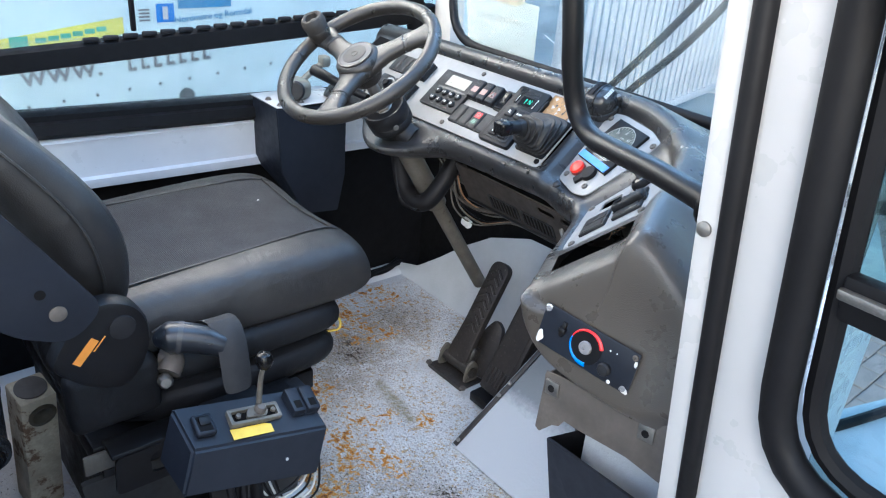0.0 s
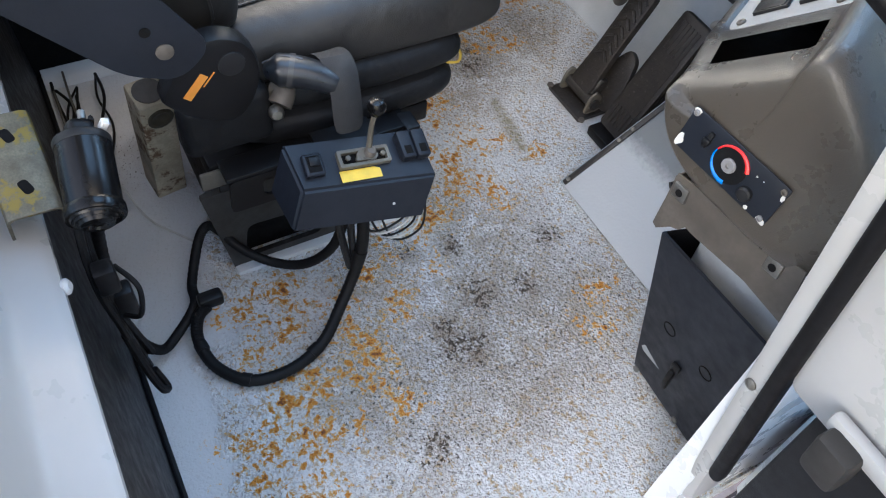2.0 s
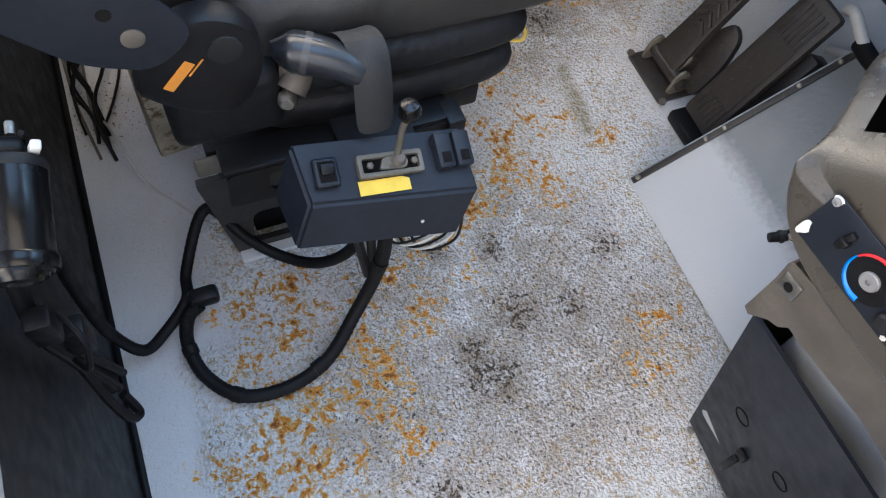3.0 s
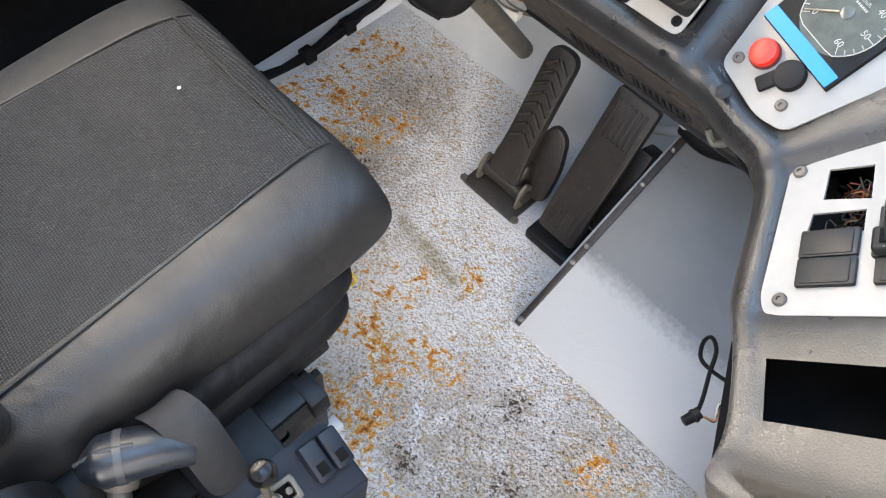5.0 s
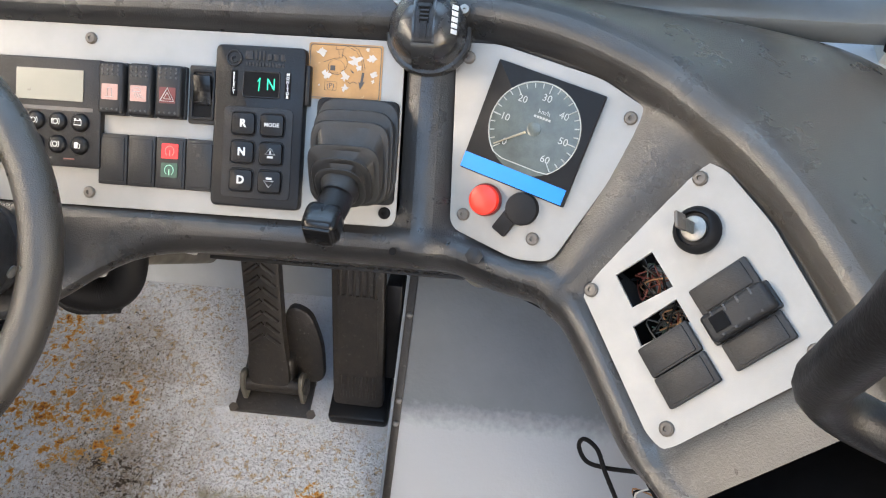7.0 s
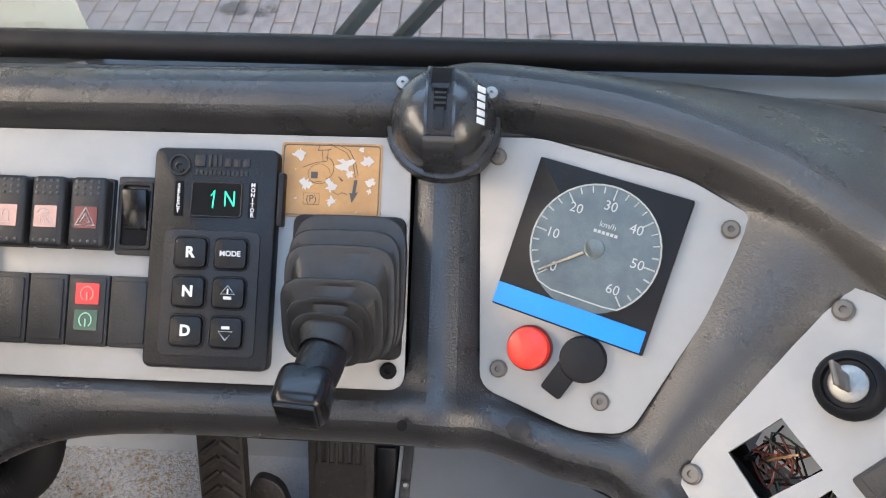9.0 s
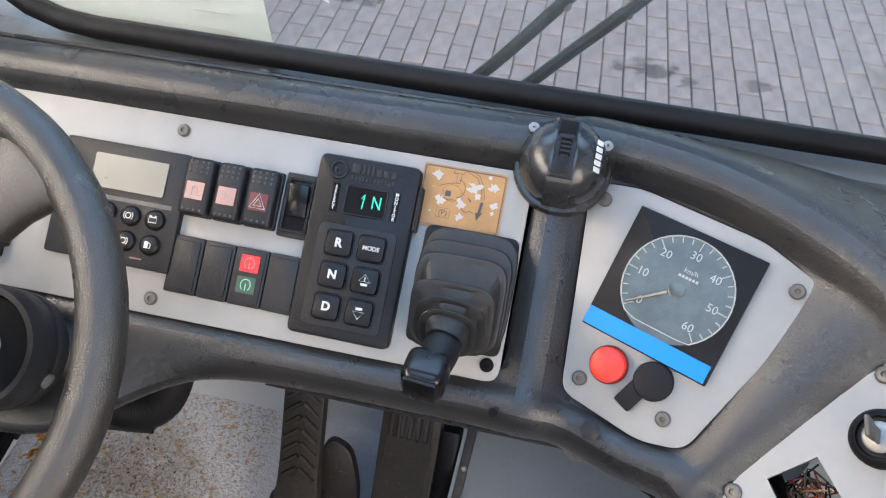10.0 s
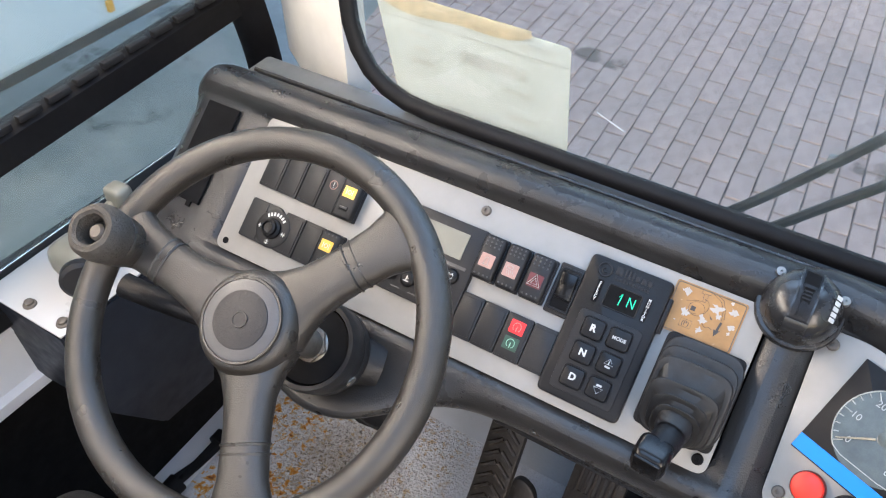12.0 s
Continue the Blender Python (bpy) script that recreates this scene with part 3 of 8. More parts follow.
blk(0.01, 0.5, 0.16, (-0.004, 0.25, -0.07), tp, bevel=0.002, bm=(sb := bmesh.new()))
setting("sloping_plate_side", sb, "greypaint", "grey painted side of the sloping plate", category="floor plate")
gk = thing("plate_gasket", (0.36, -0.2, 0.0), "black rubber gasket strip with screws along the sloping plate", "gasket")
part("strip", blk(0.014, 0.46, 0.005, (0.004, 0.235, 0.0145), tp, bevel=0.002), "pedal", gk)
for v in (0.02, 0.17, 0.21, 0.36, 0.44):
    part("screw", lathe([(0.0055, 0), (0.0055, 0.003), (0.003, 0.005)], tp @ T(0.005, v, 0.019), 10), "steel", gk)

# left wall: black board below, white rail, window with black frame
LX = -0.47
setting("wall_left_lower", blk(0.04, 1.9, 0.62, (LX - 0.06, -0.42, 0.2), bevel=0.0), "void", "black lower side board of the cab", category="wall")
wl = thing("side_rail", (LX, -0.4, 0.5), "white painted steel rail below the side window", "wall rail", kind="structure")
part("rail", loft([[(LX + dx, y, z0 + s * (y + 0.3)) for dx, z0 in ((-0.05, 0.502), (0.012, 0.502), (0.014, 0.512), (0.014, 0.525), (0.002, 0.53), (0.0, 0.61), (0.006, 0.625), (-0.004, 0.632), (-0.05, 0.632))] for y, s in ((-1.3, -0.03), (-0.3, -0.03), (0.33, -0.03))]), "white", wl)
sw = thing("window_left", (LX, -0.4, 0.7), "sliding side window with black rubber frame and dusty tinted glass", "window", kind="structure")
ZB = lambda y: 0.690 - 0.04 * (y + 0.3)
ZR = lambda y: 0.845 + 0.045 * (y + 0.3)
part("window_sill", loft([[(LX + dx, y, ZB(y) + dz) for dx, dz in ((-0.05, -0.058), (0.004, -0.058), (0.016, -0.045), (0.012, -0.02), (0.0, -0.016), (0.0, -0.002), (-0.012, 0.004), (-0.05, 0.004))] for y in (-1.3, -0.8, -0.3, 0.31)]), "rubber", sw)
part("rail_bar", loft([[(LX + dx, y, ZR(y) + dz) for dx, dz in ((-0.03, -0.005), (0.0, -0.005), (0.008, 0.0), (0.008, 0.04), (0.0, 0.046), (-0.03, 0.046), (-0.03, -0.005))] for y in (-1.3, -0.6, 0.0, 0.31)]), "rubber", sw)
for i in range(22):
    y = -0.72 + i * 0.046
    part("seal_tooth", blk(0.012, 0.036, 0.011, (LX + 0.004, y, ZR(y) + 0.053), Matrix(), bevel=0.003), "dark", sw)
part("lower_pane", blk(0.004, 1.6, 0.18, (LX - 0.03, -0.49, 0.785), bevel=0), "dusty", sw, "dusty tinted pane", smooth=False).visible_shadow = False
part("upper_pane", blk(0.004, 1.6, 0.76, (LX - 0.015, -0.49, 1.26), bevel=0), "glass", sw, smooth=False).visible_shadow = False
part("divider", blk(0.014, 0.012, 0.7, (LX - 0.012, -0.614, 1.24), bevel=0.003), "rubber", sw)
part("front_seal", tube([(LX, 0.262, 0.6), (LX, 0.262, 0.72), (LX + 0.003, 0.252, 0.8), (LX + 0.006, 0.23, 0.9), (LX + 0.01, 0.21, 1.0), (LX + 0.02, 0.17, 1.25), (LX + 0.03, 0.13, 1.6)], 0.03, 12, flat=0.5), "rubber", sw)
for o in sw.children:
    if "pane" in o.name:
        o.visible_shadow = False

# left front pillar, rounded and pale grey
setting("pillar_left", loft([[(-0.452 + 0.02 * k, 0.325 - 0.1 * k, z), (-0.44 + 0.02 * k, 0.29 - 0.1 * k, z), (-0.36 + 0.02 * k, 0.235 - 0.1 * k, z), (-0.28 + 0.02 * k, 0.19 - 0.1 * k, z), (-0.215 + 0.02 * k, 0.165 - 0.1 * k, z), (-0.2 + 0.02 * k, 0.20 - 0.1 * k, z), (-0.43 + 0.02 * k, 0.335 - 0.1 * k, z), (-0.452 + 0.02 * k, 0.325 - 0.1 * k, z)] for z, k in ((0.78, -0.03), (0.85, 0.0), (1.2, 0.15), (1.75, 0.4))]), "cream", "rounded pale grey front pillar of the cab", category="pillar")

# windscreen with rubber seal
ws = thing("windscreen", (0.3, 0.13, 0.9), "curved-cornered windscreen in a black rubber seal", "windscreen", kind="structure")
LEANW = Matrix.Translation((0, 0.125, 0.885)) @ Matrix.Rotation(radians(-8), 4, "X")
ring = rounded([(-0.175, 0.0), (0.89, 0.0), (0.93, 0.72), (-0.24, 0.72)], 0.13, 6)
part("seal", tube([LEANW @ Vector((x, 0, z)) for x, z in ring], 0.0125, 12, closed=True, smooth=False), "rubber", ws)
gl = poly(ring, 0.004, LEANW @ Matrix.Rotation(radians(90), 4, "X"))
part("pane", gl, "glass", ws, smooth=False).visible_shadow = False
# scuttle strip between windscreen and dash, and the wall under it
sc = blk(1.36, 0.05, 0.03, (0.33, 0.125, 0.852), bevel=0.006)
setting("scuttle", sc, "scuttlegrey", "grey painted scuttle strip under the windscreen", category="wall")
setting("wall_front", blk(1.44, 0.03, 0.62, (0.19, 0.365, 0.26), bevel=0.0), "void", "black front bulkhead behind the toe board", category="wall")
part("clip_screw", lathe([(0.007, 0), (0.008, 0.002), (0.004, 0.005)], axes((0.142, 0.103, 0.873), (0, -0.6, 0.8), (1, 0, 0)), 10), "steel", ws)
part("crack", blk(0.037, 0.0007, 0.0013, (0, 0, 0), pose(0.191, 0.129, 0.957, 0, 21, 0), bevel=0), "print", ws)

# right front: panel, quarter glass, roof, rear wall
wrf = loft([[(0.86, 0.13, z), (0.98, 0.06, z), (1.05, -0.1, z), (1.085, -0.3, z), (1.075, -0.5, z), (1.12, -0.5, z), (1.13, -0.1, z), (1.0, 0.16, z), (0.86, 0.2, z)] for z in (0.0, 0.5, 0.8)])
wrf.verts.ensure_lookup_table()
wrf.faces.new(wrf.verts[-9:])
setting("wall_right_front", wrf, "wing", "white painted front corner panel of the cab", category="wall")
qg = thing("window_quarter", (1.05, -0.2, 0.9), "fixed quarter glass ahead of the door", "window", kind="structure")
part("pane", loft([[(0.98, 0.1, z), (1.03, 0.04, z), (1.08, -0.1, z), (1.09, -0.46, z), (1.094, -0.46, z), (1.084, -0.1, z), (1.033, 0.043, z), (0.983, 0.103, z)] for z in (0.8, 1.7)], closed=True), "glass", qg, smooth=False).visible_shadow = False
setting("pillar_right", loft([[(0.93 + 0.02 * k, 0.12 - 0.1 * k, z), (0.97 + 0.02 * k, 0.10 - 0.1 * k, z), (0.98 + 0.02 * k, 0.14 - 0.1 * k, z), (0.93 + 0.02 * k, 0.16 - 0.1 * k, z), (0.93 + 0.02 * k, 0.12 - 0.1 * k, z)] for z, k in ((0.8, 0), (1.75, 0.4))]), "cream", "slim pale front pillar of the cab", category="pillar")
# unseen hatch added in the roof to let the fill light in
roof_hole = rounded(rect(0.87, 0.77, 0.32, -0.6), 0.06, 4)
setting("ceiling", poly(rect(1.75, 1.83, 0.32, -0.535), 0.05, Matrix.Translation((0, 0, 1.755)), holes=[roof_hole]), "cream", "pale roof lining of the cab with an added hatch", category="ceiling")
hatch = thing("added_roof_hatch", (0.32, -0.6, 1.8), "unseen open hatch with a rubber rim, added to the cab roof for light", "window", kind="structure")
part("rim", tube([(x, y, 1.81) for x, y in roof_hole], 0.018, 8, closed=True, smooth=False), "rubber", hatch)
rw = thing("wall_rear", (0.3, -1.27, 0.0), "rear bulkhead with black lower board and white sill", "wall", kind="structure")
part("board", loft([[(x, -1.252 - 0.055 * z, z) for z in (0.0, 0.53)] + [(x, -1.33, 0.53), (x, -1.33, 0.0)] for x in (-0.52, 0.2, 1.05)]), "dark", rw)
part("floor_seal", tube([(-0.5, -1.247, 0.004), (0.3, -1.247, 0.004), (1.03, -1.247, 0.004)], 0.006, 8, smooth=False), "rubber", rw)
part("sill", loft([[(x, y, z) for y, z in ((-1.272, 0.535), (-1.272, 0.555), (-1.285, 0.566), (-1.33, 0.575), (-1.345, 0.59), (-1.36, 0.66), (-1.42, 0.68), (-1.45, 0.68), (-1.45, 0.53), (-1.3, 0.53))] for x in (-0.52, 0.4, 1.09)]), "doorwhite", rw)
part("pillar", blk(0.1, 0.12, 1.25, (1.04, -1.40, 1.15), bevel=0.03, seg=3), "white", rw)
part("pillar", blk(0.1, 0.12, 1.25, (-0.48, -1.40, 1.15), bevel=0.03, seg=3), "white", rw)
part("bolt", lathe([(0.011, 0), (0.011, 0.004), (0.006, 0.008)], axes((0.607, -1.271, 0.548), (0.3, 1, 0.3), (1, 0, 0)), 12), "white", rw)
setting("door_sill", blk(0.1, 0.8, 0.08, (1.14, -0.87, -0.035), bevel=0.008), "white", "white painted door sill", category="sill")
setting("left_floor_trim", loft([[(x, y, z) for x, z in ((-0.56, 0.0), (-0.55, 0.02), (-0.49, 0.02), (-0.455, 0.006), (-0.45, 0.0))] for y in (-1.24, 0.235)]), "white", "white bare strip along the side board", category="trim")

# ---- right door, open, hinged at the front pillar ----
SH = Matrix(((1, 0, -0.07, 0.084), (0, 1, -0.05, 0.06), (0, 0, 1, 0), (0, 0, 0, 1)))
UP = SH @ Matrix.Rotation(radians(90), 4, "X")
fp = thing("door_frame", (1.06, -0.53, 0.0), "white painted door post with black rubber seal", "door post", kind="structure")
part("post", blk(0.03, 0.07, 1.62, (1.048, -0.515, 0.93), SH, bevel=0.006), "doorwhite", fp)
part("seal", blk(0.024, 0.03, 1.02, (1.0735, -0.543, 0.76), SH, bevel=0.012, seg=4), "rubber", fp)
for z in (0.975, 1.3, 0.5):
    part("screw", lathe([(0.009, 0), (0.009, 0.003), (0.004, 0.006)], axes(SH @ Vector((1.047, -0.551, z)), (0, -1, 0), (1, 0, 0)), 12), "steel", fp)
dr = thing("cab_door", (1.1, -0.53, 0.1), "open white cab door with a two-pane window in black rubber", "door")
win = rounded([(1.163, 0.725), (1.86, 0.725), (1.86, 1.66), (1.163, 1.66)], 0.11, 6)
part("leaf", poly(rounded([(1.083, 0.55), (1.95, 0.55), (1.95, 1.75), (1.083, 1.75)], 0.02), 0.05, UP @ Matrix.Translation((0, 0, 0.495)), holes=[win], bevel=0.008), "doorwhite", dr)
part("seal", tube([SH @ Vector((x, -0.55, z)) for x, z in win], 0.02, 10, closed=True, smooth=False), "rubber", dr)
part("inner_seal", tube([SH @ Vector((x, -0.53, z)) for x, z in rounded([(1.193, 0.755), (1.83, 0.755), (1.83, 1.63), (1.193, 1.63)], 0.09, 6)], 0.013, 8, closed=True, smooth=False), "rubber", dr)
part("crossbar", blk(0.64, 0.024, 0.05, (1.52, -0.54, 0.965), SH, bevel=0.006), "rubber", dr)
part("crossbar_trim", blk(0.64, 0.01, 0.012, (1.52, -0.556, 0.972), SH, bevel=0.003), "steel", dr)
part("lower_pane", blk(0.64, 0.005, 0.24, (1.52, -0.525, 0.85), SH, bevel=0), "tinted", dr, smooth=False).visible_shadow = False
part("upper_pane", blk(0.64, 0.005, 0.66, (1.52, -0.53, 1.31), SH, bevel=0), "deeptint", dr, smooth=False).visible_shadow = False
part("lower_leaf", poly(rounded([(1.10, 0.1), (1.95, 0.1), (1.95, 0.56), (1.18, 0.62), (1.13, 0.56)], 0.02), 0.04, UP @ Matrix.Translation((0, 0, 0.49)), bevel=0.006), "dark", dr, "dark grey lower door panel")
part("ledge", blk(0.8, 0.02, 0.03, (1.55, -0.56, 0.6), SH, bevel=0.008), "doorwhite", dr)
part("hinge_bracket", blk(0.05, 0.05, 0.07, (1.185, -0.575, 0.57), SH, bevel=0.01), "hinge", dr, "rusty dark hinge bracket")
part("latch", blk(0.075, 0.05, 0.07, (1.245, -0.575, 1.262), SH, bevel=0.014, seg=3), "latchmetal", dr)
part("latch_cap", blk(0.04, 0.03, 0.1, (1.256, -0.6, 1.265), SH, bevel=0.01, seg=3), "latchmetal", dr)
part("latch_pin", lathe([(0.008, 0), (0.008, 0.004), (0.004, 0.006)], axes(SH @ Vector((1.262, -0.615, 1.25)), (0, -1, 0), (1, 0, 0)), 14), "hinge", dr)

# bent mirror arm outside the front corner
ma = thing("mirror_arm", (0.93, 0.09, 0.84), "dark bent tubular mirror arm outside the cab corner", "rail")
part("tube", tube([(0.92, 0.1, 0.845), (0.979, 0.03, 0.861), (1.061, -0.06, 0.899), (1.132, -0.15, 0.945), (1.173, -0.2, 0.977), (1.19, -0.205, 1.0), (1.192, -0.2, 1.04), (1.185, -0.19, 1.2), (1.15, -0.12, 1.4), (1.08, 0.0, 1.5)], 0.0115, 12), "rubber", ma)

# grab rail from roof to post
gr = thing("grab_rail", (1.03, -0.49, 0.98), "black tubular steel grab rail by the door", "grab rail")
part("tube", tube([(0.62, -0.45, 1.72), (0.66, -0.43, 1.5), (0.706, -0.399, 1.15), (0.712, -0.388, 1.06), (0.724, -0.376, 0.995), (0.765, -0.385, 0.968), (0.84, -0.415, 0.972), (0.93, -0.45, 0.98), (1.05, -0.497, 0.985)], 0.0155, 14), "black", gr)
part("flange", lathe([(0.028, 0), (0.028, 0.005), (0.019, 0.012)], axes((1.048, -0.4965, 0.985), (-0.93, 0.36, -0.03), (0, 0, 1)), 20), "black", gr)
part("flange", lathe([(0.028, 0), (0.028, 0.005), (0.019, 0.012)], axes((0.615, -0.452, 1.752), (0.05, 0.02, -1), (1, 0, 0)), 20), "black", gr)
for a in (0.6, 3.7):
    part("flange_screw", lathe([(0.005, 0), (0.005, 0.002), (0.002, 0.004)], axes((1.045, -0.495 + 0.021 * math.cos(a), 0.985 + 0.021 * math.sin(a)), (-0.93, 0.36, -0.03), (0, 0, 1)), 10), "steel", gr)

# ---- outside ----
GZ = -1.12
setting("ground", loft([[(x, y, GZ - 0.012) for x in (-400, -6, 6, 400)] for y in (-400, -6, 8, 400)]), "asphalt", "sandy joints of the paved yard reaching the horizon", smooth=False, category="ground")


setting("concrete_apron", loft([[(x, y, GZ + 0.004) for x in (-14, -6, e)] for y, e in ((-14, -1.35), (-0.5, -1.4), (1.5, -2.1), (4, -2.7), (14, -4.5))]), "concrete", "stained grey green concrete apron beside the paving", smooth=False, category="ground")


def van_side(text_mat="greyprint"):
    v = thing("box_trailer", (-2.5, 0.0, GZ), "pale blue box trailer with printed advertising on its side", "trailer")
    part("body", blk(2.2, 7.0, 3.2, (-3.4, -1.2, 1.46), bevel=0.05, seg=3), "trailer", v)
    m = axes((-2.298, 0, 0), (1, 0, 0), (0, 1, 0))
    part("yellow_stripe", poly([(-2.2, 0.2), (-0.05, 0.49), (-0.05, 0.565), (-2.2, 0.28)], 0.003, m), "stripe", v, "yellow green printed stripe", smooth=False)
    part("stripe_icon", blk(0.075, 0.065, 0.004, (-0.5, 0.472, 0.004), m @ T(0, 0, 0, 0), bevel=0), "leafgreen", v, "green square sign")
    for k in range(6):
        part("print_bar", blk(0.045, 0.022, 0.002, (-0.41 + k * 0.052, 0.482 + k * 0.007, 0.004), m, bevel=0), "leafgreen", v)
    part("web_address", words("www.", 0.15, m @ T(-0.34, 0.34, 0.004, 4), 0.001, bold=0.001), text_mat, v, smooth=False)
    for k in range(7):
        x = -0.04 + k * 0.062
        part("print_bar", blk(0.014, 0.095, 0.002, (x, 0.362 + 0.07 * (x + 0.04), 0.004), m, bevel=0), text_mat, v)
        part("print_bar", blk(0.04, 0.016, 0.002, (x + 0.012, 0.322 + 0.07 * (x + 0.04), 0.004), m, bevel=0), text_mat, v)
    part("place_name", words("Nordmøre og Romsdal", 0.043, m @ T(0.395, 0.552, 0.004, 4), 0.001), "blueprint", v, smooth=False)
    part("logo", blk(0.085, 0.085, 0.004, (0.15, 0.575, 0.004), m, bevel=0), "blue", v, "blue square sign")
    part("logo_shape", blk(0.025, 0.06, 0.004, (0.15, 0.575, 0.007), m, bevel=0.002), "print", v)
    part("brand_bar", blk(0.27, 0.04, 0.004, (0.35, 0.612, 0.004), m @ T(0, 0, 0, 0), bevel=0), "blueprint", v)
    for k in range(4):
        part("small_bar", blk(0.05, 0.008, 0.003, (0.05, 0.545 + k * 0.016, 0.004), m, bevel=0), text_mat, v)
    for k in range(9):
        part("rivet", lathe([(0.009, 0), (0.006, 0.004)], m @ T(-0.5 + 0.15 * k, 0.19 + 0.012 * k, 0.0), 8), "greyblack", v)
    part("skirt", blk(0.05, 6.0, 0.1, (-2.46, -1.2, -0.2), bevel=0.01), "dark", v)
    part("tank_cap", lathe([(0.04, 0), (0.04, 0.006), (0.03, 0.01)], m @ T(0.23, 0.165, 0.0), 20), "dark", v)
    part("side_lamp", blk(0.03, 0.05, 0.02, (1.25, -0.05, 0.01), m, bevel=0.006), "yellowlamp", v)
    for y in (-3.9, -2.7):
        part("wheel", lathe([(0.2, -0.12), (0.45, -0.12), (0.5, -0.08), (0.5, 0.08), (0.45, 0.12), (0.2, 0.12)], axes((-2.9, y, GZ + 0.5), (1, 0, 0), (0, 1, 0)), 28), "rubber", v)
    return v


van_side()


def railing():
    f = thing("white_railing", (-3.6, 6.0, GZ), "white slatted steel railing standing in the yard", "railing")
    m = axes((-3.24, 4.3, GZ), (0.98, 0.2, 0), (-0.2, 0.98, 0))
    for i in range(24):
        part("slat", blk(0.07, 2.3, 0.03, (0.1 + i * 0.158, 1.25, 0.0), m, bevel=0.006), "white", f)
    part("bottom_rail", blk(3.9, 0.1, 0.05, (1.9, 0.1, 0.0), m, bevel=0.01), "white", f)
    part("top_rail", blk(3.9, 0.1, 0.05, (1.9, 2.4, 0.0), m, bevel=0.01), "white", f)
    part("post", blk(0.2, 2.6, 0.08, (3.85, 1.3, 0.0), m, bevel=0.01), "white", f)
    part("post", blk(0.25, 2.6, 0.1, (-0.25, 1.3, 0.0), m, bevel=0.01), "white", f)
    return f


railing()


wg = thing("front_wing", (1.2, 0.1, 0.0), "white painted front wing outside the cab with black edge rubber", "wing", kind="structure")
wing = [(0.925, 0.13), (1.12, 0.78), (1.32, 0.78), (1.2, 0.44), (1.46, 0.1), (1.46, -0.28), (1.14, -0.34), (1.135, -0.1), (1.03, 0.14)]
part("panel", poly(rounded(wing, 0.03, 3), 0.3, Matrix.Translation((0, 0, 0.0)), bevel=0.012), "wing", wg)
part("edge_rubber", tube([(0.99, 0.16, 0.305), (1.03, 0.3, 0.305), (1.07, 0.46, 0.305), (1.14, 0.76, 0.305)], 0.012, 8), "rubber", wg)
part("bracket", poly([(1.06, -0.05), (1.12, 0.05), (1.15, -0.16)], 0.05, Matrix.Translation((0, 0, 0.301)), bevel=0.004), "box", wg, "dark triangular bracket")

wp = thing("wipers", (0.4, 0.17, 0.86), "pair of black windscreen wiper arms", "wiper")
for dx in (0.0, 0.052):
    part("arm", tube([(0.33 + dx, 0.165, 0.85), (0.375 + dx, 0.168, 0.9), (0.47 + 1.2 * dx, 0.18, 1.02), (0.6 + dx, 0.2, 1.2)], 0.0085, 8, flat=0.6), "black", wp)
    part("clip", blk(0.012, 0.012, 0.02, (0.425 + 1.1 * dx, 0.176, 0.962), bevel=0.003), "steel", wp)

ps = thing("window_card", (0.0, 0.14, 0.9), "translucent white paper card taped to the windscreen, torn top edge", "paper card")
CM = LEANW @ Matrix.Rotation(radians(90), 4, "X")
part("sheet", poly(rounded([(-0.093, -0.02), (0.148, -0.02), (0.124, 0.137), (0.07, 0.138), (-0.04, 0.137), (-0.118, 0.14), (-0.15, 0.145)], 0.006), 0.0005, CM @ Matrix.Translation((0, 0, -0.0085))), "paper", ps, smooth=False)
flap_rows = []
for k in range(15):
    f_ = k / 14
    x_, d_ = -0.14 + 0.212 * f_, 0.016 * math.sin(math.pi * min(1, 0.12 + 0.88 * f_)) ** 0.6 + 0.003 * math.sin(9 * f_)
    flap_rows.append([CM @ Vector((x_, 0.139, -0.0078)), CM @ Vector((x_, 0.144, -0.0066)), CM @ Vector((x_ + 0.002, 0.141, -0.0052)), CM @ Vector((x_ + 0.004, 0.138 - d_, -0.0062))])
part("torn_flap", loft(flap_rows), "papersoiled", ps, "folded soiled strip of torn paper")
part("rule", blk(0.262, 0.0022, 0.0005, (-0.003, 0.112, -0.0076), CM, bevel=0), "faintprint", ps)
for k in range(8):
    part("number_bar", blk(0.0085, 0.015, 0.0005, (-0.012 + 0.0118 * k, 0.087, -0.0076), CM, bevel=0), "faintprint", ps)
for x, y, w in ((0.068, 0.062, 0.042), (0.082, 0.03, 0.042), (-0.078, 0.098, 0.032), (-0.074, 0.08, 0.022), (-0.068, 0.063, 0.036), (0.086, 0.124, 0.042)):
    part("text_bar", blk(w, 0.0055, 0.0005, (x, y, -0.0076), CM, bevel=0), "faintprint", ps)
for y in (0.014, 0.007):
    part("text_line", blk(0.15, 0.0022, 0.0005, (0.03, y, -0.0076), CM, bevel=0), "faintprint", ps)

# ---- dashboard ----
dash = thing("dashboard", (0.4, 0.0, 0.75), "moulded dark grey dashboard that curves round the driver", "dashboard")


